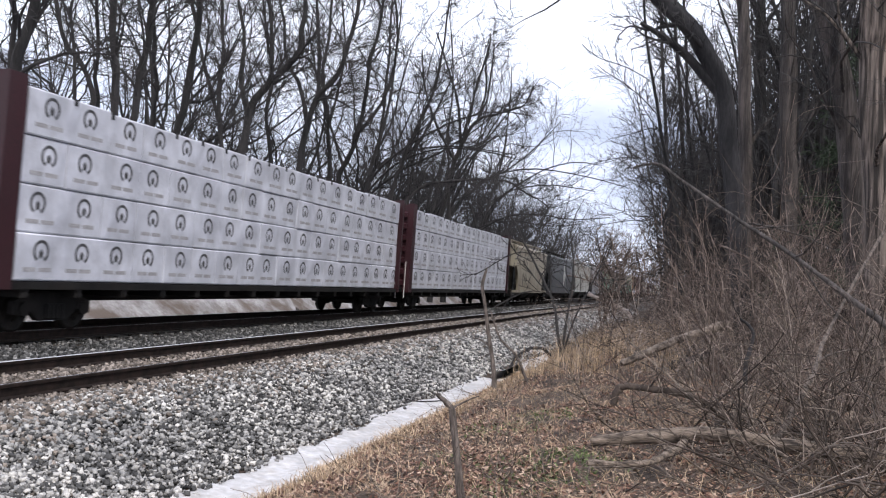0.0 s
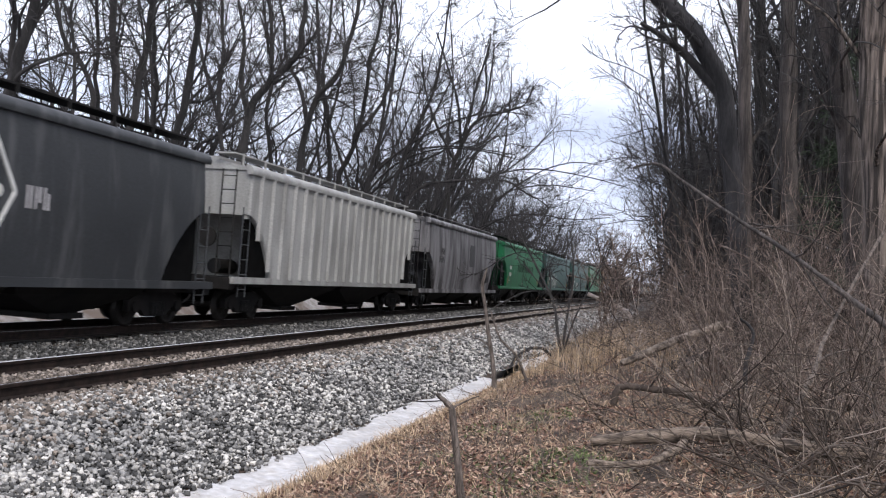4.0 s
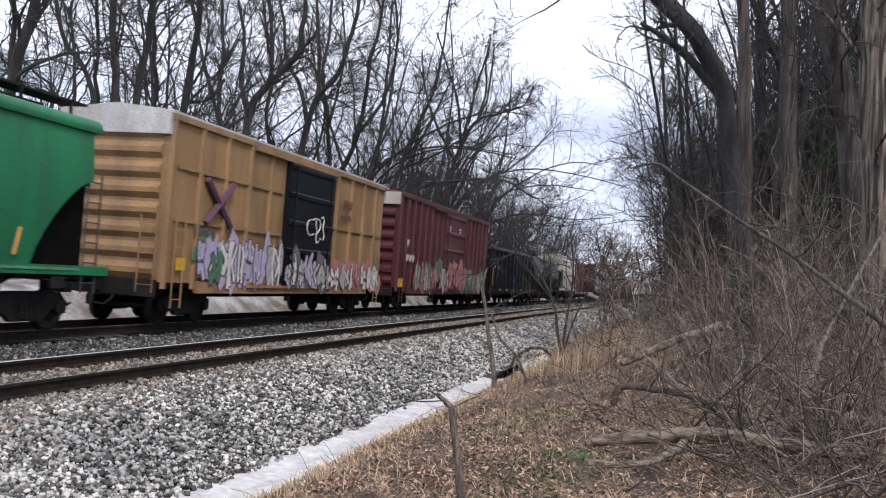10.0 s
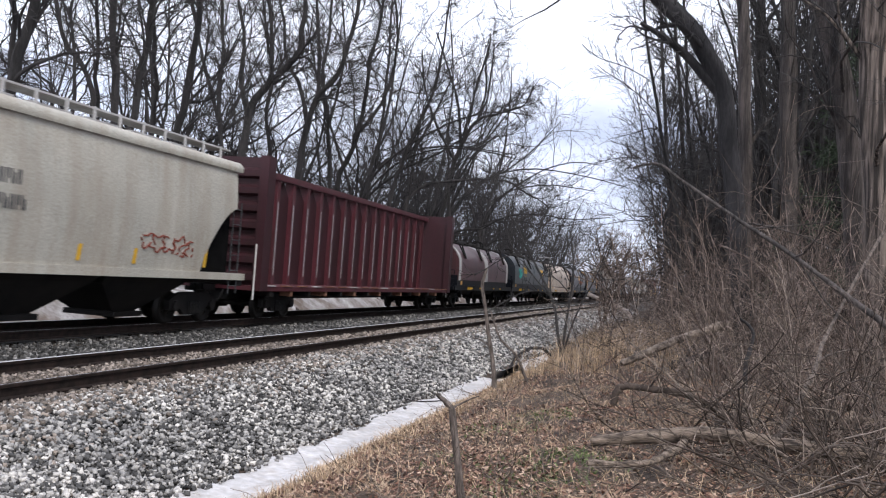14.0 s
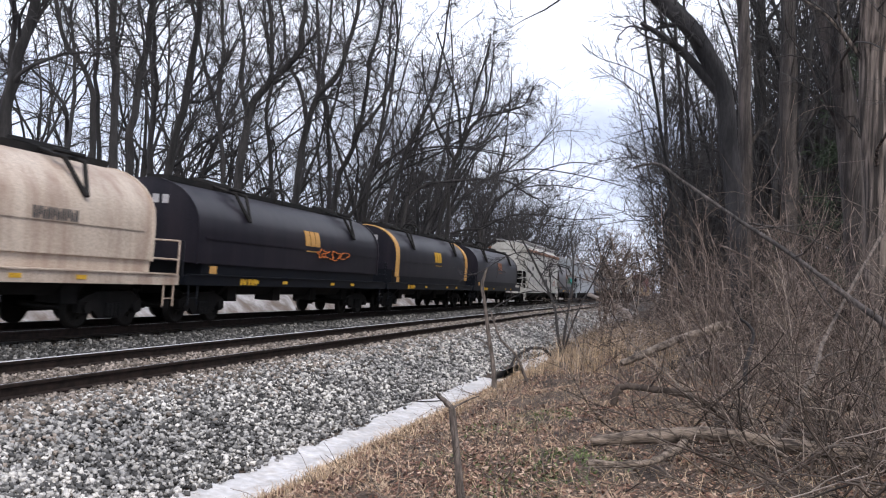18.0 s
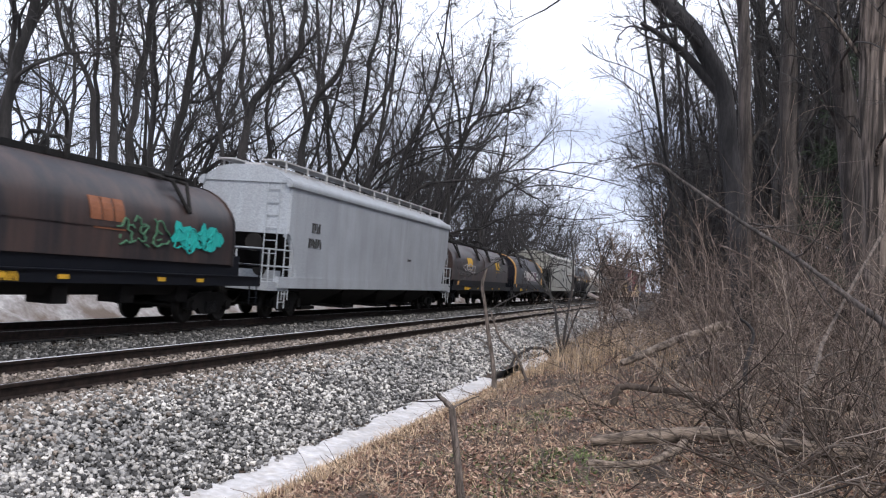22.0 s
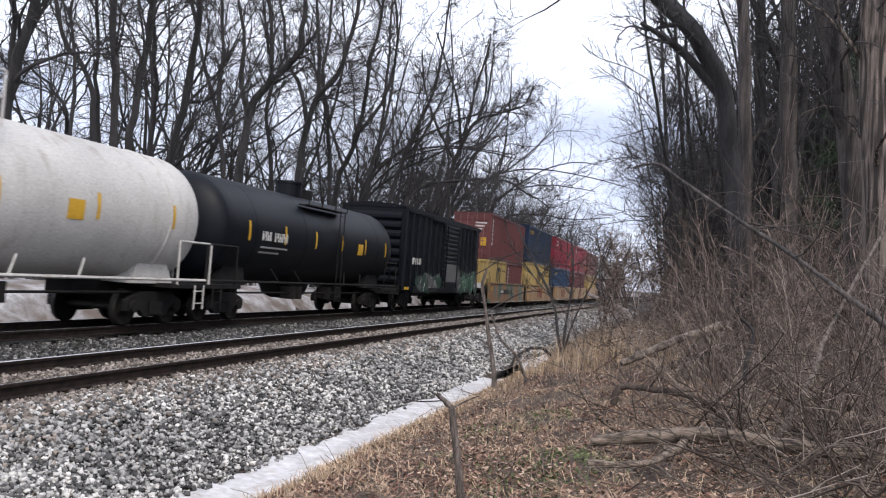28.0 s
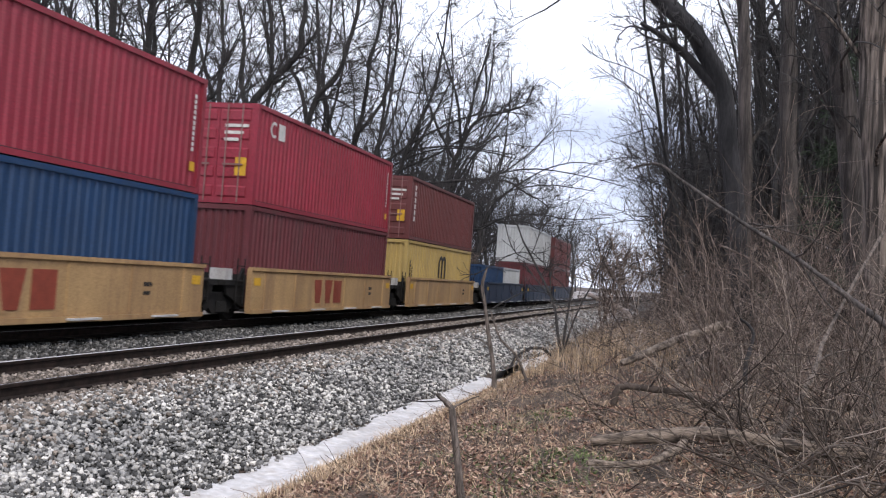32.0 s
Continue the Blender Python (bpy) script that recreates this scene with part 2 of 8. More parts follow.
PROFILE = [(-400, -0.2), (-120, -0.6), (-60, -1.0), (-32, -0.6), (-24, -0.05), (-20.5, 0.22), (-19.3, 0.0), (-18.5, -0.7), (-17.2, -0.85), (-15.6, -0.3), (-10.9, -0.32), (-10.4, -0.25),
           (-6.9, -0.25), (-6.4, -0.3), (-4.95, -0.82), (-4.5, -0.86), (-4.1, -0.78), (-3.6, -0.52), (-2.6, -0.3), (-1, -0.12), (1.5, 0.0), (6, 0.25), (14, 0.7), (40, 1.5), (120, 3), (400, 5)]


def ground_z(x, y):
    z = lerp_profile(x, PROFILE)
    if x > -4.6:
        k = min(1, (x + 4.6) / 1.5)
        z += k * 0.10 * (noise.noise(Vector((x * 0.5, y * 0.4, 1.0))) + 0.5 * noise.noise(Vector((x * 1.4, y * 1.3, 4.0))))
    elif x < -18:
        z += 0.35 * noise.noise(Vector((x * 0.12, y * 0.1, 7.0))) + 0.2 * noise.noise(Vector((x * 0.7, y * 0.6, 2.0)))
    return z


def grid_mesh(name, xs, ys, zf):
    vs = [(x, y, zf(x, y)) for y in ys for x in xs]
    n = len(xs)
    fs = [(j * n + i, j * n + i + 1, (j + 1) * n + i + 1, (j + 1) * n + i) for j in range(len(ys) - 1) for i in range(n - 1)]
    me = bpy.data.meshes.new(name)
    me.from_pydata(vs, [], fs)
    me.shade_smooth()
    return me


gx = [-3000, -900, -400, -220, -120, -80, -60, -48, -40, -34, -30, -27, -24.5, -22, -20.5, -19.8, -19.2, -18.3, -17.2, -16.4, -15.6, -14, -12, -10.9, -10.4, -8.5, -6.9, -6.4, -5.6, -4.95, -4.7, -4.5, -4.3, -4.1]
gx += [-4.1 + 0.25 * k for k in range(1, 60)] + [11.5, 13, 15, 18, 22, 28, 36, 50, 80, 140, 400, 1200, 3000]
gy = [-3000, -900, -300, -120, -60, -30, -15, -8, -3] + [0.3 * k for k in range(0, 110)] + [33 + 0.8 * k for k in range(0, 40)] + [66, 70, 76, 84, 95, 110, 130, 160, 200, 260, 340, 500, 800, 1500, 3000]
ground = new("ground", grid_mesh("ground", gx, gy, ground_z))
ground.data.materials.append(M["earth"])
tagged(ground, "brown woodland ground with leaf litter and dry grass", "ground", kind="structure")


def strip(name, x0, x1, y0, y1, lift, mat, label, category, nx=6, step=1.5, wob=0.0, edge=0.12, seed=0):
    """A thin sheet that follows the ground, with ragged edges that dip under it."""
    ny = int((y1 - y0) / step) + 1
    vs, fs = [], []
    for j in range(ny):
        y = y0 + (y1 - y0) * j / (ny - 1)
        a = x0 + wob * noise.noise(Vector((y * 0.7, seed, 0))) + wob * 0.6 * noise.noise(Vector((y * 2.3, seed, 5)))
        b = x1 + wob * noise.noise(Vector((y * 0.8, seed + 9, 0))) + wob * 0.6 * noise.noise(Vector((y * 2.6, seed + 9, 5)))
        for i in range(nx):
            u = i / (nx - 1)
            x = a + (b - a) * u
            vs.append((x, y, ground_z(x, y) + (lift if 0 < i < nx - 1 else -0.03) + 0.02 * noise.noise(Vector((x * 3, y * 3, 0)))))
    fs = [(j * nx + i, j * nx + i + 1, (j + 1) * nx + i + 1, (j + 1) * nx + i) for j in range(ny - 1) for i in range(nx - 1)]
    me = bpy.data.meshes.new(name)
    me.from_pydata(vs, [], fs)
    me.shade_smooth()
    me.materials.append(M[mat])
    return tagged(new(name, me), label, category, kind="structure")


strip("snow_strip", -4.95, -4.05, -4, 22.5, 0.05, "snow", "melting strip of old snow along the ballast foot", "snow", 9, 0.12, 0.32, seed=3)
strip("snow_field", -60, -18.0, -60, 420, 0.2, "snow_old", "patchy snow lying on the field behind the tracks", "snow", 60, 1.2, 0.9, seed=5)
strip("near_ballast", -12.25, -4.9, -30, 420, 0.03, "ballast_gap_shade", "crushed-stone bed of the nearer track, darkened as shadow between stones", "ballast", 14, 1.0, 0.05, seed=1)
# this bed's dark colour stands in for the shadow below the cars
strip("far_ballast", -16.6, -12.2, -80, 900, 0.02, "ballast_shaded", "stone bed of the farther track, coloured dark for the train's shade", "ballast", 14, 2.0, 0.05, seed=2)
strip("rust_stain", -7.55, -6.95, -20, 300, 0.05, "ballast_rusty", "rust-brown stained stones beside the rail", "ballast", 4, 1.0, 0.08, seed=8)


# ---- rails and ties
def rail(name, x, label, sheen):
    prof = [(-0.07, -0.18), (0.07, -0.18), (0.07, -0.168), (0.012, -0.15), (0.009, -0.055), (0.036, -0.04), (0.036, -0.008), (0.028, 0.0),
            (-0.028, 0.0), (-0.036, -0.008), (-0.036, -0.04), (-0.009, -0.055), (-0.012, -0.15), (-0.07, -0.168)]
    ob = new(name)
    ob.matrix_basis = pose(x, 0, -0.18)
    tagged(ob, label, "rail", "steel rails")
    bm = prism_y(bm_new(), [(a, b + 0.18) for a, b in prof], -80, 900)
    part("rail_web", bm, "rail_rust", ob)
    part("running_surface", box(bm_new(), -sheen, sheen, -80, 900, 0.1795, 0.1815), "rail_shine", ob, "polished rail head with the sky's sheen put in as pale colour")


# half width of the painted sheen: broad on each track's far rail only
for cx, nm in ((TRACK_NEAR, "nearer"), (TRACK_FAR, "farther")):
    for s in (1, -1):
        rail("rail", cx + s * 0.755, "rusty steel rail with a polished head on the %s track" % nm, 0.034 if s < 0 else 0.004)


def tie_mesh():
    bm = box(bm_new(), -1.3, 1.3, -0.115, 0.115, -0.18, 0.0)
    bmesh.ops.bevel(bm, geom=bm.edges[:], offset=0.015, segments=1)
    me = finish(bm, "tie")
    me.materials.append(M["tie_wood"])
    return me


def plate_mesh():
    bm = box(bm_new(), -0.18, 0.18, -0.09, 0.09, 0.0, 0.018)
    for x in (-0.11, 0.11):
        for y in (-0.05, 0.05):
            box(bm, x - 0.012, x + 0.012, y - 0.012, y + 0.012, 0.0, 0.045)
    me = finish(bm, "tie_plate")
    me.materials.append(M["rail_rust"])
    return me


tie_me, plate_me = tie_mesh(), plate_mesh()
rt = random.Random(4)
for cx in (TRACK_NEAR, TRACK_FAR):
    for k in range(90):
        y = 6 + k * 0.54
        tie = tagged(new("tie", tie_me), "weathered creosoted wooden tie under the rails", "railroad tie", "ties under the tracks")
        tie.matrix_basis = pose(cx + rt.uniform(-0.03, 0.03), y + rt.uniform(-0.02, 0.02), -0.205 if cx == TRACK_NEAR else -0.29, 0, 0, rt.uniform(-0.6, 0.6))
        for s in (1, -1):
            p = new("tie_plate", plate_me)
            p.parent = tie
            p.matrix_basis = pose(s * 0.755, 0, 0.0)


# ---- loose stones
def rock_base(rg):
    v = np.array([(x, y, z) for x in (-1, 1) for y in (-1, 1) for z in (-1, 1)], float) * 0.5
    v *= rg.uniform(0.55, 1.0, (8, 1)) * rg.uniform(0.65, 1.25, (1, 3)) * np.array((1.1, 0.95, 0.72))
    return v + rg.uniform(-0.12, 0.12, (8, 3))


ROCK_FACES = np.array([(0, 1, 3), (0, 3, 2), (4, 6, 7), (4, 7, 5), (0, 4, 5), (0, 5, 1), (2, 3, 7), (2, 7, 6), (0, 2, 6), (0, 6, 4), (1, 5, 7), (1, 7, 3)])


def stones(name, n, place, size, mat, label, seed):
    """One mesh of many angular stones. place(rg, n) gives their x, y, z."""
    rg = np.random.default_rng(seed)
    kinds = np.array([rock_base(rg) for _ in range(24)])
    pts = place(rg, n)
    n = len(pts)
    sz = rg.uniform(size[0], size[1], n) * (1 + np.maximum(0, pts[:, 1] - 14) * 0.035)
    a, b, c = rg.uniform(0, math.tau, n), rg.normal(0, 0.45, n), rg.normal(0, 0.45, n)
    ca, sa, cb, sb, cc, sc = np.cos(a), np.sin(a), np.cos(b), np.sin(b), np.cos(c), np.sin(c)
    R = np.array([[ca * cb, ca * sb * sc - sa * cc, ca * sb * cc + sa * sc], [sa * cb, sa * sb * sc + ca * cc, sa * sb * cc - ca * sc], [-sb, cb * sc, cb * cc]]).transpose(2, 0, 1)
    base = kinds[rg.integers(0, 24, n)] * sz[:, None, None]
    v = np.einsum("nij,nkj->nki", R, base) + pts[:, None, :]
    f = ROCK_FACES[None] + (np.arange(n) * 8)[:, None, None]
    me = bpy.data.meshes.new(name)
    me.vertices.add(n * 8)
    me.vertices.foreach_set("co", v.reshape(-1))
    me.loops.add(n * 36)
    me.loops.foreach_set("vertex_index", f.reshape(-1).astype(np.int32))
    me.polygons.add(n * 12)
    me.polygons.foreach_set("loop_start", np.arange(n * 12, dtype=np.int32) * 3)
    me.update(calc_edges=True)
    me.materials.append(M[mat])
    return tagged(new(name, me), label, "ballast stones", kind="stuff")


def near_slope(rg, n):
    y = 6.0 + 95 * rg.random(n) ** 2.4
    x = rg.uniform(-7.4, -4.75, n)
    keep = (x < -4.95) | (rg.random(n) < 0.25)
    x, y = x[keep], y[keep]
    z = np.interp(x, [p[0] for p in PROFILE], [p[1] for p in PROFILE]) + 0.03 + rg.uniform(-0.04, 0.045, len(x))
    return np.c_[x, y, z]


def between(rg, n):
    y = 7.0 + 80 * rg.random(n) ** 2.0
    x = rg.uniform(-12.3, -9.4, n)
    z = np.interp(x, [p[0] for p in PROFILE], [p[1] for p in PROFILE]) + 0.05 + rg.uniform(-0.02, 0.03, len(x))
    return np.c_[x, y, z]




def by_rails(rg, n):
    y = 7.0 + 80 * rg.random(n) ** 2.0
    x = np.where(rg.random(n) < 0.66, rg.uniform(-9.15, -7.85, n), -7.65 + np.abs(rg.normal(0, 0.65, n)))
    z = np.interp(x, [p[0] for p in PROFILE], [p[1] for p in PROFILE]) + 0.05 + rg.uniform(-0.02, 0.03, len(x))
    return np.c_[x, y, z]


stones("ballast_stones", 80000, near_slope, (0.03, 0.076), "stone", "loose pale grey crushed stones on the track bank", 2)
# stones between the tracks wear the copy toned down for shadow
stones("ballast_stones", 24000, between, (0.04, 0.085), "stone_shaded", "grey crushed stones between the two tracks, darkened as train shadow", 3)
stones("ballast_stones", 26000, by_rails, (0.035, 0.08), "stone_brown", "rust-tinted crushed stones beside the rails", 4)
# ---------------------------------------------------------------- bare trees
def cross(a, b):
    """Cross product along the last axis."""
    a0, a1, a2, b0, b1, b2 = a[..., 0], a[..., 1], a[..., 2], b[..., 0], b[..., 1], b[..., 2]
    return np.stack([a1 * b2 - a2 * b1, a2 * b0 - a0 * b2, a0 * b1 - a1 * b0], -1)


def unit(a):
    return a / (np.sqrt((a * a).sum(-1, keepdims=True)) + 1e-9)


def tubes(name, limbs, sides):
    """One mesh from tapered limbs, each a pair of points (k, 3) and radii (k)."""
    V, F, off = [], [], 0
    ang = np.arange(sides) * math.tau / sides
    ca, sa = np.cos(ang)[:, None], np.sin(ang)[:, None]
    by_count = collections.defaultdict(list)
    for limb in limbs:
        by_count[len(limb[0])].append(limb)
    for k, some in by_count.items():
        p, r = np.array([q[0] for q in some]), np.array([q[1] for q in some])
        n = len(some)
        d = np.empty_like(p)
        d[:, 1:-1] = p[:, 2:] - p[:, :-2]
        d[:, 0], d[:, -1] = p[:, 1] - p[:, 0], p[:, -1] - p[:, -2]
        d = unit(d)
        ref = np.where((np.abs(d[:, :1, :1]) < 0.8), np.array((1.0, 0.13, 0.07)), np.array((0.1, 1.0, 0.05)))
        u = unit(cross(d, np.broadcast_to(ref, d.shape)))
        w = cross(d, u)
        V.append((p[:, :, None, :] + (u[:, :, None, :] * ca + w[:, :, None, :] * sa) * r[:, :, None, None]).reshape(-1, 3))
        i = np.arange(k - 1)[:, None] * sides + np.arange(sides)[None, :]
        j = np.arange(k - 1)[:, None] * sides + (np.arange(sides)[None, :] + 1) % sides
        quad = np.stack([i, j, j + sides, i + sides], -1).reshape(-1, 4)
        F.append((quad[None] + (np.arange(n) * k * sides)[:, None, None]).reshape(-1, 4) + off)
        off += n * k * sides
    V, F = np.concatenate(V), np.concatenate(F).astype(np.int32)
    me = bpy.data.meshes.new(name)
    me.vertices.add(len(V))
    me.vertices.foreach_set("co", V.reshape(-1))
    me.loops.add(F.size)
    me.loops.foreach_set("vertex_index", F.reshape(-1))
    me.polygons.add(len(F))
    me.polygons.foreach_set("loop_start", np.arange(len(F), dtype=np.int32) * 4)
    me.update(calc_edges=True)
    me.shade_smooth()
    return me


def bough(rg, start, direction, length, r0, r1, k, wander, rise):
    """A crooked limb of k points that bends upward by rise."""
    x, y, z = float(start[0]), float(start[1]), float(start[2])
    dx, dy, dz = float(direction[0]), float(direction[1]), float(direction[2])
    q = 1 / math.sqrt(dx * dx + dy * dy + dz * dz)
    dx, dy, dz = dx * q, dy * q, dz * q
    pts, step = [(x, y, z)], length / (k - 1)
    turns, jolts, odds = (rg.normal(0, wander, (k, 3))).tolist(), (rg.normal(0, wander * 0.55, (k, 3))).tolist(), rg.random(k).tolist()
    curl = turns[0]
    for i in range(1, k):
        if odds[i] < 0.22:
            curl = turns[i]
        j = jolts[i]
        dx, dy, dz = dx + curl[0] + j[0], dy + curl[1] + j[1], dz + curl[2] + j[2] + rise
        q = 1 / math.sqrt(dx * dx + dy * dy + dz * dz)
        dx, dy, dz = dx * q, dy * q, dz * q
        x, y, z = x + dx * step, y + dy * step, z + dz * step
        pts.append((x, y, z))
    return np.array(pts), r0 + (r1 - r0) * TAPER[k]


TAPER = {k: np.linspace(0, 1, k) ** 0.8 for k in range(2, 80)}


def side_way(rg, d, angle, up):
    """A direction that leaves d by the angle, at a random turn."""
    d = Vector(d).normalized()
    u = d.cross(Vector((0.3, 0.9, 0.2))).normalized()
    w = d.cross(u)
    a = rg.uniform(0, math.tau)
    out = d * math.cos(angle) + (u * math.cos(a) + w * math.sin(a)) * math.sin(angle)
    out.z += up
    return out


def branch_out(rg, p, r, n, span, length, angle, up, k, wander, rise, thin, tip):
    out = []
    for _ in range(n):
        t = rg.uniform(*span)
        i = min(len(p) - 2, int(t * (len(p) - 1)))
        f = t * (len(p) - 1) - i
        at = p[i] * (1 - f) + p[i + 1] * f
        rr = r[i] * (1 - f) + r[i + 1] * f
        L = length * rg.uniform(0.6, 1.25) * (1.15 - 0.55 * t)
        out.append(bough(rg, at, side_way(rg, p[i + 1] - p[i], rg.uniform(*angle), up), L, min(rr * thin, rr * 0.9), tip, k, wander, rise))
    return out


def tree_meshes(seed, height, r0, lean=(0, 0), limbs=9, start=0.38, spread=(0.45, 0.95), twigs=5, subs=7, fork=0, wander=0.05, crook=0.10, trunk_k=10, fine=0, lean_mesh=1):
    """Meshes of trunk with limbs, and of the crown's branches and twigs."""
    rg = np.random.default_rng(seed)
    trunk = bough(rg, (0, 0, -0.25), (lean[0], lean[1], 1), height * 0.92, r0, r0 * 0.14, trunk_k, wander, 0.03)
    trunk[1][0] *= 1.25
    big, mid, small = [trunk], [], []
    stems = [trunk]
    for _ in range(fork):
        i = rg.integers(2, 5)
        f = bough(rg, trunk[0][i], side_way(rg, np.array((0, 0, 1.0)), rg.uniform(0.3, 0.6), 0.2), height * rg.uniform(0.55, 0.75), trunk[1][i] * 0.78, 0.03, 12, crook * 0.8, 0.07)
        big.append(f)
        stems.append(f)
    for sp, sr in stems:
        n = limbs if sp is trunk[0] else max(3, limbs // 2)
        L1 = branch_out(rg, sp, sr, n, (start, 0.97), height * 0.27, spread, 0.12, 10, crook, 0.055, 0.6, 0.018)
        big += L1
        for lp, lr in L1:
            L2 = branch_out(rg, lp, lr, subs, (0.15, 1.0), height * 0.12, (0.4, 0.95), 0.08, 8 - lean_mesh * 2, 0.2 + 0.04 * lean_mesh, 0.045, 0.55, 0.009)
            mid += L2
            for mp, mr in L2:
                L3 = branch_out(rg, mp, mr, twigs, (0.15, 1.0), height * 0.058, (0.4, 0.95), 0.05, 5 - lean_mesh, 0.22, 0.04, 0.7, 0.0055)
                small += L3
                if fine:
                    for qp, qr in L3:
                        small += branch_out(rg, qp, qr, fine, (0.2, 1.0), height * 0.03, (0.4, 0.9), 0.1, 3, 0.15, 0.03, 0.8, 0.004)
    a = tubes("trunk", big, 8)
    b = tubes("crown", mid, 4 - lean_mesh)
    c = tubes("twig_mass", small, 3)
    return a, b, c


def tree_proto(label, seed, bark="bark", **kw):
    """A first tree with its parts, far below the ground's far edge; copies of it are planted."""
    a, b, c = tree_meshes(seed, **kw)
    for me, m in ((a, bark), (b, "twig" if bark == "bark_grey" else bark), (c, "twig" if bark != "twig_red" else bark)):
        me.materials.append(M[m])
    return (a, b, c, label)


planted = []


def plant(proto, x, y, turn=0.0, scale=1.0, group="bare trees", z=None, tilt=(0, 0), label=None):
    """Plants a tree: an Empty at its foot with trunk, crown and twigs."""
    a, b, c, lab = proto
    ob = new("tree")
    ob.empty_display_size = 0.5
    ob.matrix_basis = pose(x, y, (ground_z(x, y) if z is None else z) - 0.05, tilt[0], tilt[1], turn)
    ob.scale = (scale,) * 3
    tagged(ob, label or lab, "tree", group)
    for nm, me in (("trunk", a), ("crown", b), ("twig_mass", c)):
        o = new(nm, me)
        o.parent = ob
        if nm != "trunk":
            o["kind"] = "stuff"
    planted.append(ob)
    return ob



def smooth_path(ctrl, k):
    """k points along a soft curve through a few controls."""
    c = np.array(ctrl, float)
    t = np.linspace(0, len(c) - 1, k)
    out = []
    for u in t:
        i = min(int(u), len(c) - 2)
        f = u - i
        p0, p1, p2, p3 = c[max(i - 1, 0)], c[i], c[i + 1], c[min(i + 2, len(c) - 1)]
        out.append(0.5 * ((2 * p1) + (p2 - p0) * f + (2 * p0 - 5 * p1 + 4 * p2 - p3) * f * f + (3 * p1 - p0 - 3 * p2 + p3) * f ** 3))
    return np.array(out)


def trunk_tree(label, ctrl, r0, r1, seed, bark="bark", limbs=8, span=(0.3, 0.98), reach=5.0, subs=6, twigs=5, spread=(0.6, 1.15), fineness=1.0, side=(), group="trees in the wood", flare=1.3, rough=0.03):
    """A tree whose trunk follows a few bends; side: heavier limbs of their own bends. Its foot is the first control."""
    rg = np.random.default_rng(seed)
    foot = np.array(ctrl[0], float)
    p = smooth_path(np.array(ctrl) - foot, 14)
    p[1:-1] += rg.normal(0, rough, (12, 3))
    r = r0 + (r1 - r0) * np.linspace(0, 1, 14)
    r[0] *= flare
    big, mid, small = [(p, r)], [], []
    for sc, sa, sb in side:
        q = smooth_path(np.array(sc) - foot, 8)
        big.append((q, np.linspace(sa, sb, 8)))
    L1 = []
    for bp, br in list(big):
        L1 += branch_out(rg, bp, br, limbs if bp is p else 3, span, reach, spread, 0.12, 9, 0.2, 0.03, 0.45 * fineness, 0.016 * fineness)
    for lp, lr in L1:
        L2 = branch_out(rg, lp, lr, subs, (0.15, 1.0), reach * 0.42, (0.4, 1.0), 0.08, 7, 0.2, 0.03, 0.6, 0.009 * fineness)
        mid += L2
        for mp, mr in L2:
            small += branch_out(rg, mp, mr, twigs, (0.1, 1.0), reach * 0.22, (0.35, 0.95), 0.06, 5, 0.2, 0.03, 0.75, 0.006 * fineness)
    ob = new("tree")
    ob.matrix_basis = Matrix.Translation(foot)
    tagged(ob, label, "tree", group)
    if r0 > 0.12:
        fine_p = smooth_path(p, 60)
        big[0] = (fine_p, np.interp(np.linspace(0, 1, 60), np.linspace(0, 1, 14), r))
    for nm, li, n, m in (("trunk", big, 30 if r0 > 0.12 else 10, bark), ("limb", L1, 6, bark), ("crown", mid, 4, "twig"), ("twig_mass", small, 3, "twig")):
        if li:
            me = tubes(nm, li, n)
            if nm == "trunk" and n == 30:       # furrows that run along the bark
                co = np.array([v.co for v in me.vertices])
                ring = np.arange(len(co)) % 30
                deep = rg.normal(0, 1, 30)
                wob = np.array([noise.noise(Vector((c[0] * 5 + seed, c[1] * 5, c[2] * 0.9))) for c in co])
                nrm = np.array([v.normal for v in me.vertices])
                co += nrm * (0.02 * deep[ring] * (0.5 + wob) + 0.03 * wob)[:, None] * (r0 / 0.25)
                me.vertices.foreach_set("co", co.reshape(-1))
                me.update()
            me.materials.append(M[m])
            o = new(nm, me)
            o.parent = ob
            if nm != "trunk":
                o["kind"] = "stuff"
    planted.append(ob)
    return ob


tall = "tall bare hardwood tree with dark bark and fine twigs"
LEFT = [tree_proto(tall, 100 + k, height=22 + (k % 3) * 1.6, r0=0.2 + 0.03 * (k % 4), limbs=9 + k % 3, start=0.24, subs=6, twigs=5, spread=(0.38, 0.85),
                   lean=(0.14 + 0.06 * (k % 3), 0.06 * ((k % 3) - 1)), fork=1 + k % 3, wander=0.08, crook=0.19) for k in range(9)]
THIN = [tree_proto("slender bare tree with a dark straight stem", 200 + k, height=18 + k, r0=0.11, limbs=8, start=0.3, subs=4, twigs=3,
                   spread=(0.35, 0.8), wander=0.05, fork=k % 2, lean=(0.06, 0)) for k in range(5)]
SHRUB = [tree_proto("leafless trackside shrub with many fine stems", 300 + k, bark="twig_red", height=5.2 + k * 0.7, r0=0.045, limbs=8, start=0.08, subs=5, twigs=5,
                    spread=(0.3, 0.9), wander=0.12, crook=0.16, fork=4) for k in range(4)]

rl = random.Random(77)
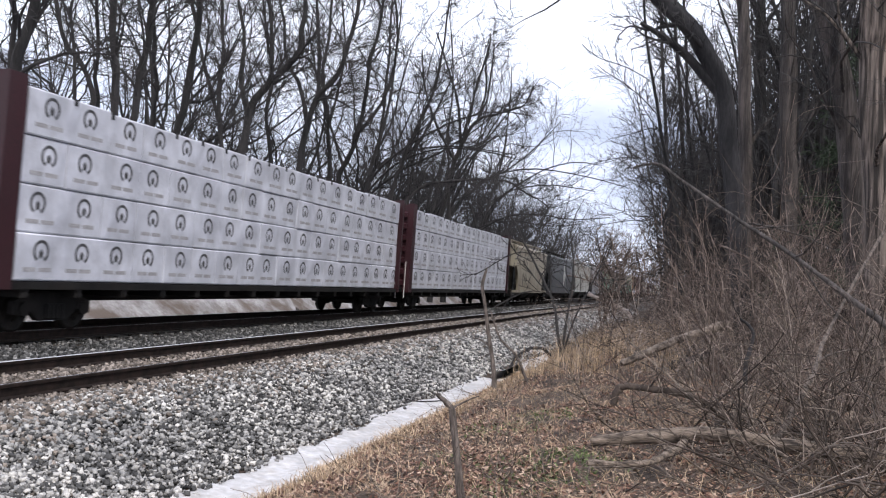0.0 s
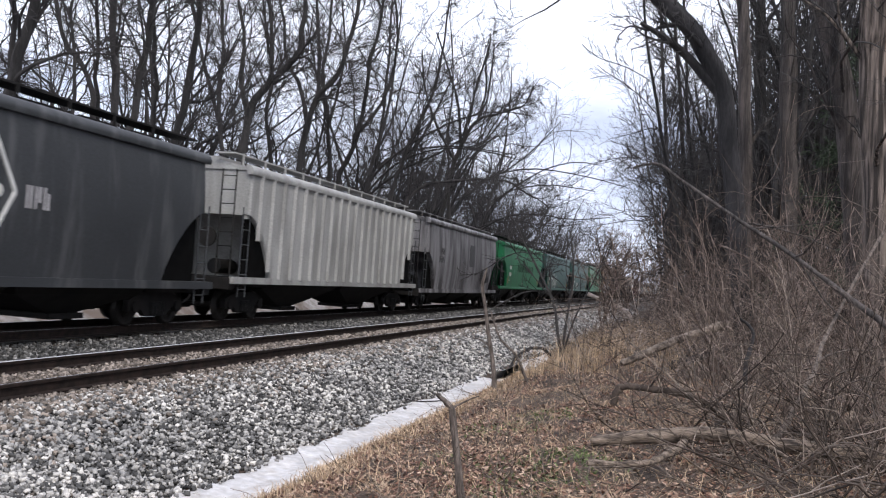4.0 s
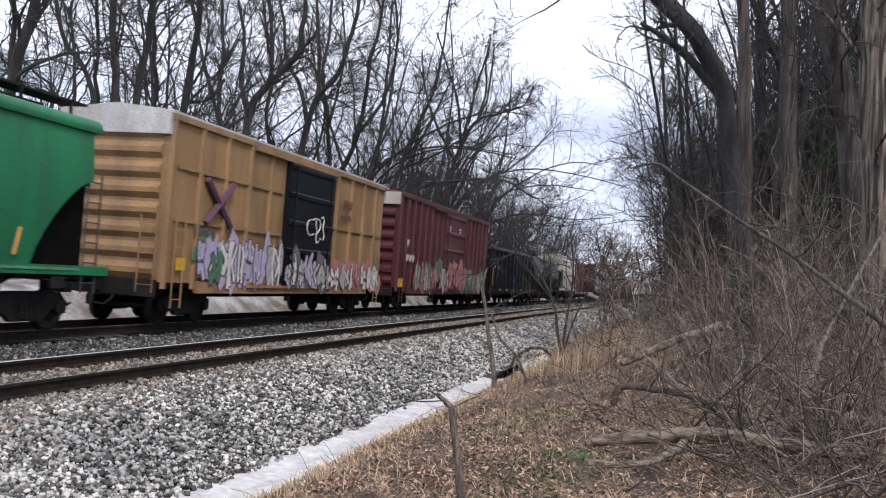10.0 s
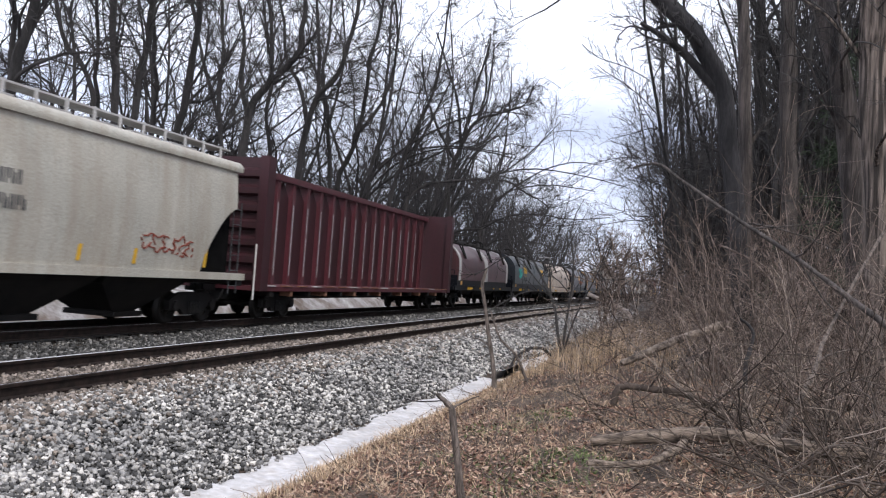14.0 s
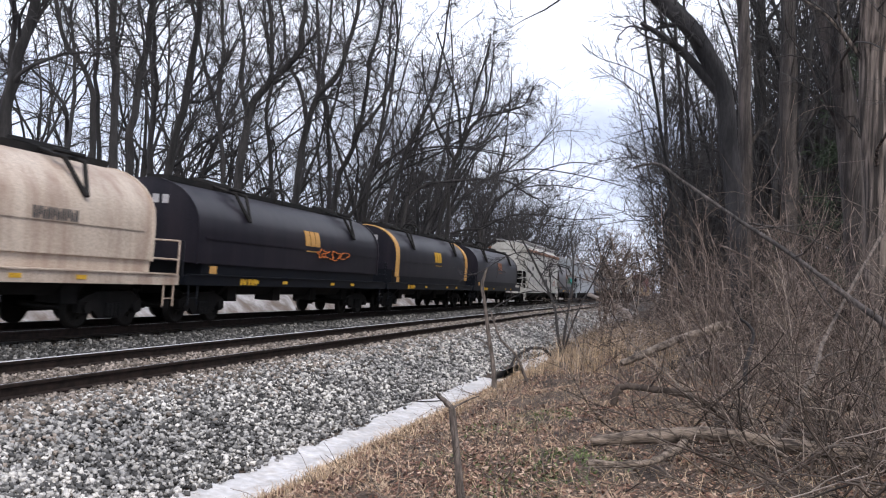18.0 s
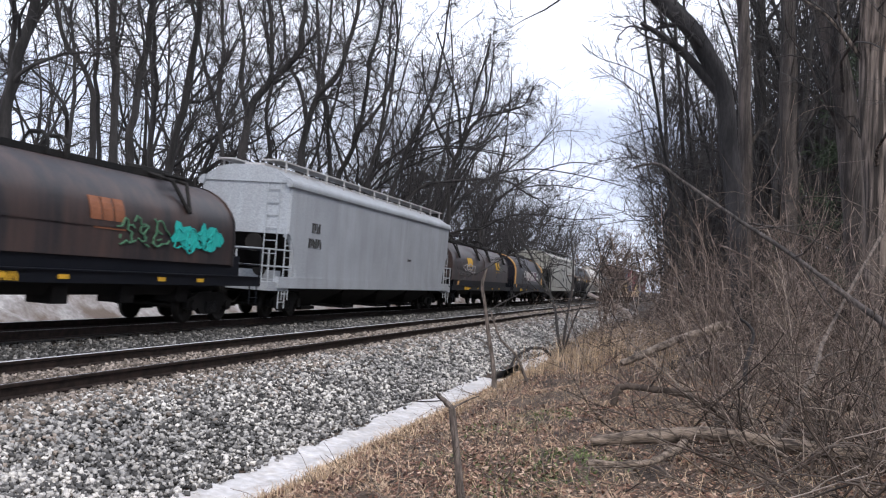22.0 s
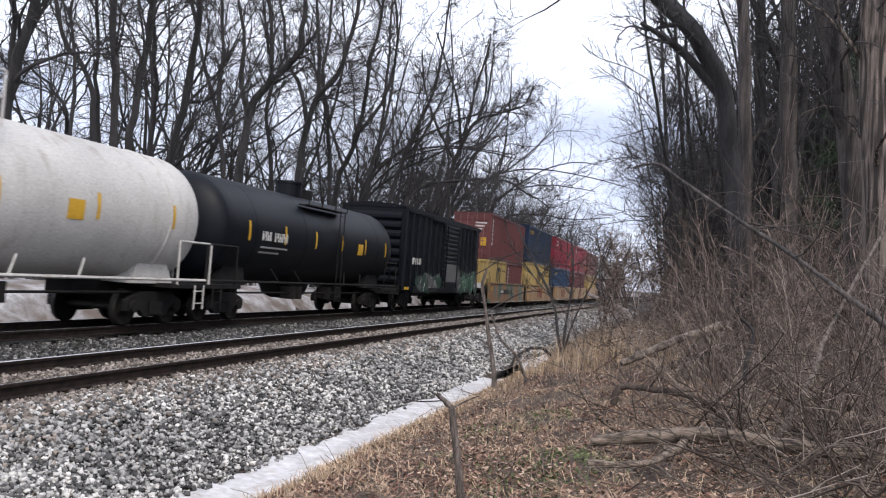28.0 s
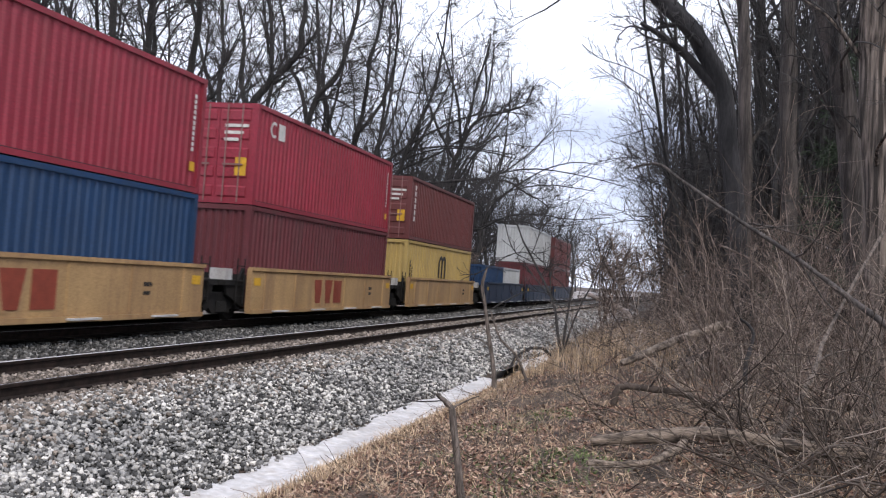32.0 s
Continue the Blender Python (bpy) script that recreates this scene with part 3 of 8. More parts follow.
# left wood: the front row, one by one: (label, bends of the trunk, radius at foot and top, heavy limbs)
FRONT = [
    ("big dark leaning trunk with a fork", [(-20.3, 22.6, -0.2), (-20.0, 22.7, 4.9), (-19.8, 22.7, 6.4), (-19.5, 22.7, 7.6), (-19.3, 22.7, 9.0), (-19.2, 22.7, 10.5), (-19.0, 22.7, 12.1)], 0.24, 0.12, []),
    ("dark upright trunk beside a leaning one", [(-20.6, 23.5, -0.2), (-20.6, 23.4, 5.2), (-20.5, 23.4, 7.5), (-20.5, 23.3, 9.2), (-20.6, 23.2, 11.0), (-20.7, 23.2, 12.5)], 0.13, 0.07, []),
    ("thin straight dark stem", [(-21.9, 28.5, -0.2), (-22.0, 28.4, 5.7), (-22.1, 28.3, 8.3), (-22.3, 28.2, 10.8), (-22.4, 28.0, 13.2)], 0.10, 0.05, []),
    ("slim tree with a bent stem", [(-21.2, 29.2, -0.2), (-21.5, 29.0, 5.7), (-21.7, 28.9, 7.2), (-22.1, 28.8, 8.6), (-22.7, 28.6, 9.3), (-23.1, 28.4, 10.6), (-23.3, 28.3, 12.1), (-23.5, 28.2, 14.0)], 0.14, 0.06, []),
    ("bowed young tree arching over", [(-20.7, 27.1, -0.2), (-21.0, 26.9, 5.6), (-21.1, 26.9, 6.1), (-21.4, 26.8, 7.0), (-22.0, 26.6, 7.5), (-22.6, 26.4, 8.1), (-23.1, 26.3, 9.0)], 0.10, 0.03, []),
    ("thin upright dark tree", [(-22.8, 31.5, -0.2), (-23.0, 31.4, 6.0), (-23.3, 31.2, 9.0), (-23.4, 31.1, 11.7), (-23.6, 31.0, 14.4)], 0.12, 0.06, []),
    ("dark straight tree behind the track", [(-20.9, 29.7, -0.2), (-21.0, 29.6, 5.3), (-21.1, 29.5, 8.0), (-21.3, 29.4, 9.7), (-21.4, 29.3, 11.1), (-21.6, 29.2, 13.2), (-21.9, 29.1, 14.9)], 0.17, 0.09, []),
    ("dark tree that leans towards its top", [(-21.1, 30.6, -0.2), (-21.0, 30.5, 5.2), (-20.9, 30.5, 7.3), (-20.6, 30.5, 9.5), (-20.5, 30.5, 11.5), (-20.4, 30.5, 13.5), (-20.3, 30.4, 15.2)], 0.19, 0.09, []),
    ("upright tree beside a leaning one", [(-22.4, 34.4, -0.2), (-22.5, 34.3, 5.8), (-22.6, 34.2, 8.3), (-22.7, 34.1, 10.7), (-22.9, 34.0, 12.6), (-23.1, 33.9, 15.0)], 0.15, 0.08, []),
    ("leaning dark tree with a level limb", [(-21.3, 33.4, -0.2), (-21.0, 33.4, 5.4), (-20.6, 33.4, 7.9), (-20.3, 33.4, 10.3), (-20.2, 33.4, 12.4), (-20.2, 33.3, 14.5), (-20.1, 33.3, 16.4)], 0.20, 0.10, [([(-20.5, 33.4, 8.1), (-20.1, 34.1, 8.3), (-19.9, 34.6, 8.7), (-19.8, 35.2, 9.5)], 0.07, 0.03)]),
    ("slender tree with a wavy stem", [(-22.3, 40.7, -0.2), (-22.5, 40.6, 5.9), (-22.9, 40.4, 9.0), (-22.9, 40.3, 11.8), (-23.0, 40.1, 14.6), (-23.1, 40.0, 17.6)], 0.14, 0.07, [([(-22.7, 40.4, 8.1), (-23.9, 40.5, 11.2), (-24.9, 40.7, 13.9), (-25.9, 40.9, 16.4)], 0.09, 0.04)]),
    ("wide-spreading crooked bare tree with dark bark", [(-21.7, 40.5, -0.2), (-21.5, 40.4, 5.8), (-21.3, 40.4, 8.9), (-20.3, 40.6, 10.6), (-19.3, 40.8, 11.7), (-19.0, 40.9, 13.6), (-19.0, 40.8, 15.9), (-18.8, 40.8, 18.4)], 0.25, 0.09, [([(-21.3, 40.4, 8.9), (-22.0, 40.7, 10.7), (-22.2, 41.1, 12.9), (-23.0, 41.3, 15.4)], 0.13, 0.05), ([(-20.3, 40.6, 10.6), (-20.6, 41.0, 12.4), (-21.1, 41.3, 14.9), (-22.0, 41.6, 17.4)], 0.11, 0.05)]),
    ("upright tree in a crooked stand", [(-22.8, 47.1, -0.2), (-23.0, 47.0, 6.5), (-23.4, 46.7, 10.2), (-23.3, 46.7, 12.8), (-23.9, 46.5, 15.3), (-24.3, 46.2, 18.4)], 0.14, 0.07, []),
    ("crooked tree with rising limbs", [(-21.2, 46.2, -0.2), (-21.0, 46.2, 6.2), (-20.7, 46.2, 9.4), (-20.2, 46.2, 11.0), (-19.2, 46.5, 12.4), (-18.7, 46.6, 14.7), (-18.3, 46.6, 17.5), (-18.2, 46.5, 20.3)], 0.23, 0.08, [([(-20.7, 46.2, 9.4), (-21.4, 46.4, 11.7), (-22.5, 46.6, 13.2), (-23.0, 47.0, 15.7), (-24.0, 47.2, 18.2)], 0.13, 0.05), ([(-20.2, 46.2, 11.0), (-20.5, 46.6, 13.6), (-21.0, 46.9, 16.4), (-21.4, 47.3, 19.3)], 0.11, 0.05)]),
    ("dark tree with a forked stem", [(-21.8, 53.3, -0.2), (-22.0, 53.2, 6.6), (-22.3, 53.0, 10.5), (-22.8, 52.7, 13.9), (-22.6, 52.7, 16.7), (-22.6, 52.6, 20.7)], 0.17, 0.07, [([(-22.3, 53.0, 10.5), (-22.0, 53.5, 13.3), (-22.0, 54.0, 15.8), (-22.6, 54.3, 19.0)], 0.09, 0.04)]),
    ("sweeping tree with curved limbs", [(-21.6, 51.9, -0.2), (-21.0, 52.0, 6.5), (-20.5, 52.1, 8.3), (-20.0, 52.2, 10.1), (-19.5, 52.2, 14.3), (-19.1, 52.2, 16.9), (-18.7, 52.2, 20.4)], 0.21, 0.07, [([(-20.0, 52.2, 10.1), (-19.0, 52.9, 11.8), (-18.5, 53.5, 13.9), (-18.5, 54.0, 16.8), (-19.0, 54.3, 19.2)], 0.12, 0.04)]),
    ("slim rising tree behind the track", [(-22.9, 61.4, -0.2), (-22.5, 61.4, 6.5), (-22.0, 61.5, 9.9), (-21.7, 61.4, 15.1), (-21.5, 61.3, 18.8), (-21.5, 61.2, 22.8)], 0.17, 0.07, [([(-21.9, 61.5, 10.6), (-21.2, 62.1, 12.7), (-20.9, 62.6, 15.6), (-20.4, 63.2, 18.6)], 0.09, 0.03)]),
    ("tree with limbs curving over the track", [(-21.1, 60.5, -0.2), (-20.5, 60.6, 6.3), (-19.7, 60.7, 9.6), (-18.5, 60.9, 13.1), (-17.7, 61.1, 16.3), (-17.4, 61.0, 19.5), (-17.2, 61.0, 22.3)], 0.20, 0.06, [([(-19.7, 60.7, 9.6), (-18.6, 61.5, 11.5), (-17.7, 62.2, 14.2), (-17.1, 62.8, 16.1)], 0.11, 0.04)]),
    ("tall tree with a fan of fine branches", [(-16.9, 63.8, -0.2), (-16.9, 63.7, 5.6), (-17.0, 63.6, 9.1), (-16.4, 63.7, 11.2), (-15.3, 63.8, 16.6), (-14.8, 63.8, 19.5)], 0.20, 0.05, [([(-16.4, 63.7, 11.2), (-16.9, 64.0, 14.4), (-18.0, 64.1, 17.3), (-19.0, 64.3, 19.7)], 0.10, 0.04), ([(-15.9, 63.7, 13.4), (-15.0, 64.5, 14.2), (-14.8, 65.0, 17.1), (-14.8, 65.4, 19.2)], 0.08, 0.03)]),
    ("leaning tree that reaches over the track", [(-17.3, 61.6, -0.2), (-16.9, 61.6, 5.6), (-16.2, 61.7, 9.8), (-14.9, 62.0, 12.7), (-13.4, 62.3, 13.4), (-11.9, 62.7, 14.0), (-11.2, 62.9, 15.5)], 0.19, 0.05, [([(-14.9, 62.0, 12.7), (-14.5, 62.5, 15.0), (-14.8, 62.9, 17.0), (-14.6, 63.5, 18.3)], 0.09, 0.03), ([(-16.2, 61.7, 9.8), (-17.8, 61.7, 12.4), (-18.9, 61.9, 15.1), (-19.4, 62.2, 17.9)], 0.10, 0.04)]),
    ("low tree with a long arching limb", [(-17.9, 55.2, -0.2), (-17.6, 55.2, 5.2), (-17.4, 55.3, 6.3), (-16.9, 55.4, 7.0), (-15.8, 55.6, 7.5), (-12.4, 56.6, 8.1), (-10.1, 57.2, 7.4), (-8.6, 57.6, 6.4)], 0.17, 0.03, []),
]
for k, (lab, ctrl, ra, rb, side) in enumerate(FRONT):
    trunk_tree(lab, ctrl, ra * 0.9, rb * 0.8, 500 + k, limbs=8 if k < 6 else 14 if k < 12 else 17, span=(0.3, 0.99), reach=4.6 if k < 12 else 5.2 if k < 17 else 3.8 if k < 19 else 2.4, subs=8, twigs=3 if k < 6 else 7 if k < 12 else 9, spread=(0.35, 0.85),
               fineness=1.0, side=side, group="trees behind the tracks", rough=0.05)
y = 62.0
while y < 260:
    big = rl.uniform(0.95, 1.1) if y < 90 else rl.uniform(0.72, 0.84)
    plant(rl.choice(LEFT), rl.uniform(-25, -20.2), y, rl.uniform(40, 140), big, "trees behind the tracks")
    y += rl.uniform(2.6, 4.4) if y < 130 else rl.uniform(6, 12)
for k in range(95):
    y = 38 + 150 * rl.random() ** 1.1
    plant(rl.choice(LEFT), rl.uniform(-46, -24.5), y, rl.uniform(-70, 70), rl.uniform(0.75, 1.0) if y < 85 else rl.uniform(0.7, 0.9), "trees behind the tracks")
for k in range(16):
    y = 30 + 150 * rl.random()
    plant(rl.choice(SHRUB), rl.uniform(-32, -20), y, rl.uniform(-180, 180), rl.uniform(0.4, 0.8), "shrubs behind the tracks")


def far_wood(label, n, area, seed, height=(13, 19), limbs=9, twigs=5):
    """Distant stems with sparse crowns, joined."""
    rg = np.random.default_rng(seed)
    stems, sprigs = [], []
    for _ in range(n):
        x, y, h = rg.uniform(area[0], area[1]), rg.uniform(area[2], area[3]), rg.uniform(*height)
        p, r = bough(rg, (x, y, ground_z(x, y) - 0.1), (rg.normal(0, 0.06), rg.normal(0, 0.06), 1), h, rg.uniform(0.07, 0.15), 0.02, 7, 0.05, 0.02)
        stems.append((p, r))
        for lp, lr in branch_out(rg, p, r, limbs, (0.22, 0.98), h * 0.25, (0.5, 1.0), 0.12, 5, 0.13, 0.04, 0.45, 0.012):
            sprigs.append((lp, lr))
            sprigs += branch_out(rg, lp, lr, twigs, (0.2, 1.0), h * 0.09, (0.4, 1.0), 0.08, 4, 0.15, 0.03, 0.6, 0.006)
    for nm, li, sides in (("far_stems", stems, 5), ("far_branches", sprigs, 3)):
        me = tubes(nm, li, sides)
        me.materials.append(M["twig"])
        tagged(new(nm, me), label, "woods", kind="stuff")


far_wood("distant bare woods behind the tracks", 260, (-80, -30, 26, 240), 881, (10, 17))
far_wood("bare undergrowth and saplings behind the tracks", 240, (-46, -24, 30, 125), 885, (4, 9), 10, 6)
far_wood("distant bare woods deep in the trees", 300, (4, 75, 38, 200), 882, (15, 23), 10, 6)
far_wood("bare young woods behind the trunks", 150, (1.5, 32, 45, 110), 884, (7, 14))
far_wood("bare young trees along the edge of the wood", 76, (-1.6, 5.0, 46, 105), 886, (10, 19), 13, 8)
far_wood("bare pole-stage trees between the trunks", 64, (1.6, 13, 29, 50), 887, (12, 20), 14, 8)
far_wood("close-grown bare saplings in the wood", 130, (2.5, 26, 26, 60), 883, (6, 13), 9, 6)

# right wood: the trunks close by
gz = ground_z
trunk_tree("big dark trunk that leans out towards the tracks", [(1.6, 23, gz(1.6, 23) - 0.1), (1.12, 23, 3.1), (0.89, 23, 4.8), (0.66, 23, 6.2), (0.28, 23, 7.3), (-0.3, 23, 8.2), (-1.05, 23, 9.0), (-2.2, 23, 10.2), (-3.2, 23.5, 12.5)], 0.23, 0.22, 41,
           side=[([(0.5, 23, 6.6), (-0.3, 23, 7.5), (-0.95, 22.9, 8.0), (-1.5, 22.8, 8.3)], 0.13, 0.06)], limbs=3, reach=1.4, span=(0.3, 0.8))
trunk_tree("straight furrowed trunk in the wood", [(1.9, 27, gz(1.9, 27) - 0.1), (1.6, 27, 2.5), (1.4, 27.1, 6), (1.1, 27.2, 10), (0.9, 27, 15), (0.7, 27, 20)], 0.2, 0.14, 42, "bark_grey", limbs=4, reach=2.0)
trunk_tree("straight grey-brown trunk in the wood", [(2.7, 25, gz(2.7, 25) - 0.1), (2.5, 25, 3), (2.3, 25, 6), (2.1, 25, 10), (1.9, 25, 15), (1.8, 25, 19)], 0.21, 0.15, 43, "bark_grey", limbs=10, reach=4.2, span=(0.2, 0.98), fineness=0.45)
trunk_tree("thick leaning grey trunk in the wood", [(3.6, 20.5, gz(3.6, 20.5) - 0.1), (3.4, 20.4, 2.5), (3.1, 20.3, 5), (2.6, 20.2, 7.2), (2.0, 20, 9.5), (1.2, 20, 13)], 0.26, 0.18, 44, "bark_grey", limbs=9, reach=3.6, fineness=0.45)
trunk_tree("big old tree with pale shredding bark", [(3.75, 19, gz(3.75, 19) - 0.1), (3.55, 19, 2), (3.45, 19, 4.2), (3.3, 19, 6), (3.2, 19, 8), (3.1, 19, 12), (3.0, 19, 16)], 0.29, 0.24, 45, "bark_pale", limbs=9, reach=3.8, span=(0.12, 0.95), flare=1.15, fineness=0.45)
trunk_tree("slim upright tree in the wood", [(2.7, 35, gz(2.7, 35) - 0.1), (2.4, 35, 6), (2.0, 35, 12), (1.8, 35, 18)], 0.16, 0.1, 46, "bark", limbs=6, reach=2.4)
trunk_tree("slim dark tree at the edge of the wood", [(-0.1, 40, gz(-0.1, 40) - 0.1), (-0.3, 40, 6), (-1.0, 40, 12), (-1.9, 40, 19)], 0.11, 0.05, 47, "bark", limbs=26, reach=3.2, span=(0.1, 0.98), subs=9, twigs=7, spread=(0.5, 1.0), fineness=0.8)
trunk_tree("leaning tree at the edge of the wood", [(-0.6, 45, gz(-0.6, 45) - 0.1), (-0.9, 45, 5), (-1.5, 45, 10), (-2.1, 45, 16), (-2.6, 45, 20)], 0.11, 0.05, 48, "bark", limbs=26, reach=3.2, span=(0.1, 0.98), subs=9, twigs=7, spread=(0.5, 1.0), fineness=0.8)
trunk_tree("young tree at the edge of the wood", [(0.4, 36, gz(0.4, 36) - 0.1), (0.1, 36, 5), (-0.5, 36, 10), (-1.0, 36, 16)], 0.09, 0.04, 49, "bark", limbs=26, reach=3.2, span=(0.1, 0.98), subs=9, twigs=7, spread=(0.5, 1.0), fineness=0.8)
trunk_tree("crooked tree reaching out of the wood", [(0.0, 31, gz(0, 31) - 0.1), (-0.4, 31, 4), (-1.2, 31, 7.5), (-1.9, 31, 11), (-2.0, 31, 15)], 0.08, 0.03, 50, "bark", limbs=22, reach=2.8, span=(0.15, 0.98), subs=9, twigs=7, fineness=0.8)
# and those behind them
for k in range(112):
    y = 30 + 110 * rl.random() ** 1.5
    x0 = 0.9 + max(0, (38 - y)) * 0.35
    x = x0 + 18 * rl.random() ** 1.3
    plant(rl.choice(LEFT + THIN if x > x0 + 2.6 or y > 50 else THIN), x, y, rl.uniform(120, 240), rl.uniform(0.66, 0.98), "trees in the wood")
for k in range(14):
    y = 56 + 130 * rl.random()
    plant(rl.choice(THIN + LEFT[:2]), rl.uniform(-0.5, 4.0), y, rl.uniform(120, 240), rl.uniform(0.5, 0.75), "trees in the wood")
for k in range(12):
    y = 40 + 130 * rl.random() ** 1.3
    plant(rl.choice(SHRUB), rl.uniform(-3.2, 1.0) if y > 60 else rl.uniform(-1.5, 2.5), y, rl.uniform(-180, 180), rl.uniform(0.6, 1.0), "shrubs beside the tracks")
for k in range(36):
    y = 21 + 40 * rl.random()
    plant(rl.choice(SHRUB), rl.uniform(1.5, 4 + y * 0.45), y, rl.uniform(-180, 180), rl.uniform(0.4, 0.9), "shrubs in the wood")
# ---------------------------------------------------------------- the freight train
# In its own space a car stands on the rails at z = 0, y runs along it, its near side is +x and its leading end is -y.
M.update({
    "maroon": paint("maroon", (0.09, 0.02, 0.029), dirt=(0.045, 0.02, 0.022), amount=0.5),
    "maroon_dark": paint("maroon_dark", (0.042, 0.011, 0.016), dirt=(0.02, 0.012, 0.012), amount=0.5),
    "oxide": paint("oxide", (0.15, 0.048, 0.043), amount=0.45),
    "wrap": material("wrap", (0.53, 0.54, 0.60), (0.61, 0.62, 0.68), 0.7, rough=0.36, bump=0.8, fine=1.5, bump_dist=0.09, dirt=(0.40, 0.41, 0.46), dirt_amount=0.35, dirt_scale=1.3, stretch=(1, 1.2, 0.9)),
    "print_grey": plain("print_grey", (0.065, 0.065, 0.07)),
    "print_pale": plain("print_pale", (0.40, 0.39, 0.40)),
    "tan": paint("tan", (0.36, 0.325, 0.25), dirt=(0.12, 0.085, 0.06), amount=0.7),
    "charcoal": paint("charcoal", (0.035, 0.038, 0.042), dirt=(0.11, 0.112, 0.115), amount=0.55, lo=0.52, hi=0.66),
    "ribgrey": paint("ribgrey", (0.38, 0.38, 0.37), amount=0.4),
    "sooty": paint("sooty", (0.24, 0.235, 0.245), dirt=(0.04, 0.037, 0.04), amount=0.95, lo=0.4, hi=0.58),
    "green": paint("green", (0.012, 0.17, 0.068), dirt=(0.02, 0.06, 0.035), amount=0.5),
    "teal": paint("teal", (0.018, 0.088, 0.072), dirt=(0.03, 0.062, 0.06), amount=0.6),
    "mint": paint("mint", (0.10, 0.30, 0.20), amount=0.4),
    "mustard": paint("mustard", (0.33, 0.2, 0.095), dirt=(0.13, 0.08, 0.05), amount=0.65),
    "galv": paint("galv", (0.50, 0.50, 0.51), dirt=(0.22, 0.18, 0.15), amount=0.5),
    "black_paint": paint("black_paint", (0.0045, 0.006, 0.010), dirt=(0.010, 0.010, 0.013), amount=0.35, rough=0.5, spec=0.18),
    "navy_black": paint("navy_black", (0.010, 0.015, 0.021), dirt=(0.028, 0.027, 0.03), amount=0.4, rough=0.4),
    "hood_maroon": paint("hood_maroon", (0.085, 0.036, 0.042), dirt=(0.03, 0.024, 0.026), amount=0.5, rough=0.42),
    "plum_black": paint("plum_black", (0.012, 0.011, 0.017), dirt=(0.03, 0.024, 0.03), amount=0.5, rough=0.42, spec=0.22),
    "rust_black": paint("rust_black", (0.026, 0.023, 0.026), dirt=(0.09, 0.055, 0.045), amount=0.6, rough=0.42),
    "cream": paint("cream", (0.47, 0.455, 0.40), dirt=(0.25, 0.19, 0.13), amount=0.45),
    "hood_cream": paint("hood_cream", (0.56, 0.47, 0.39), dirt=(0.22, 0.13, 0.09), amount=0.6),
    "white": paint("white", (0.58, 0.58, 0.56), dirt=(0.24, 0.2, 0.16), amount=0.45),
    "blue_grey": paint("blue_grey", (0.38, 0.41, 0.45), dirt=(0.2, 0.2, 0.2), amount=0.35),
    "pale_grey": paint("pale_grey", (0.42, 0.42, 0.38), dirt=(0.12, 0.11, 0.1), amount=0.55),
    "tank_white": paint("tank_white", (0.56, 0.54, 0.51), dirt=(0.22, 0.16, 0.12), amount=0.6, rough=0.45, lo=0.56, hi=0.72),
    "box_red": paint("box_red", (0.27, 0.026, 0.048), dirt=(0.12, 0.03, 0.03), amount=0.35),
    "box_brown": paint("box_brown", (0.135, 0.040, 0.040), dirt=(0.07, 0.03, 0.03), amount=0.45),
    "box_worn": paint("box_worn", (0.22, 0.12, 0.115), dirt=(0.12, 0.06, 0.05), amount=0.5),
    "box_plum": paint("box_plum", (0.12, 0.028, 0.035), dirt=(0.06, 0.03, 0.03), amount=0.4),
    "box_navy": paint("box_navy", (0.008, 0.022, 0.058), dirt=(0.025, 0.03, 0.04), amount=0.35),
    "box_blue": paint("box_blue", (0.012, 0.045, 0.12), dirt=(0.03, 0.045, 0.07), amount=0.35),
    "box_yellow": paint("box_yellow", (0.44, 0.32, 0.115), dirt=(0.26, 0.19, 0.10), amount=0.45),
    "box_white": paint("box_white", (0.50, 0.52, 0.54), dirt=(0.3, 0.3, 0.3), amount=0.4),
    "well_yellow": paint("well_yellow", (0.42, 0.27, 0.13), dirt=(0.20, 0.12, 0.07), amount=0.7),
    "well_green": paint("well_green", (0.085, 0.16, 0.135), dirt=(0.26, 0.135, 0.07), amount=0.95, streak=False, lo=0.40, hi=0.52, size=1.1),
    "yellow": plain("yellow", (0.62, 0.36, 0.03)),
    "stripe_tan": plain("stripe_tan", (0.60, 0.33, 0.10)),
    "ink_white": plain("ink_white", (0.62, 0.62, 0.60)),
    "ink_black": plain("ink_black", (0.02, 0.02, 0.022)),
    "ink_red": plain("ink_red", (0.24, 0.05, 0.03)),
    "ink_green": plain("ink_green", (0.012, 0.06, 0.03)),
    "pink": plain("pink", (0.44, 0.18, 0.18)),
    "spray_green": plain("spray_green", (0.08, 0.2, 0.12)),
    "spray_teal": plain("spray_teal", (0.02, 0.42, 0.38)),
    "spray_orange": plain("spray_orange", (0.55, 0.16, 0.04)),
    "spray_dim": plain("spray_dim", (0.025, 0.07, 0.048)),
    "mark_dim": plain("mark_dim", (0.13, 0.13, 0.135)),
    "mark_rust": plain("mark_rust", (0.26, 0.10, 0.05)),
    "spray_lilac": plain("spray_lilac", (0.42, 0.38, 0.52)),
    "spray_purple": plain("spray_purple", (0.12, 0.05, 0.09)),
    "sign_blue": plain("sign_blue", (0.05, 0.18, 0.42)),
    "sign_pink": plain("sign_pink", (0.7, 0.06, 0.16)),
    "rusty": material("rusty", (0.14, 0.06, 0.035), (0.26, 0.13, 0.08), 4, rough=0.85, bump=0.3),
})
train = []           # (car, place of its middle along the train)
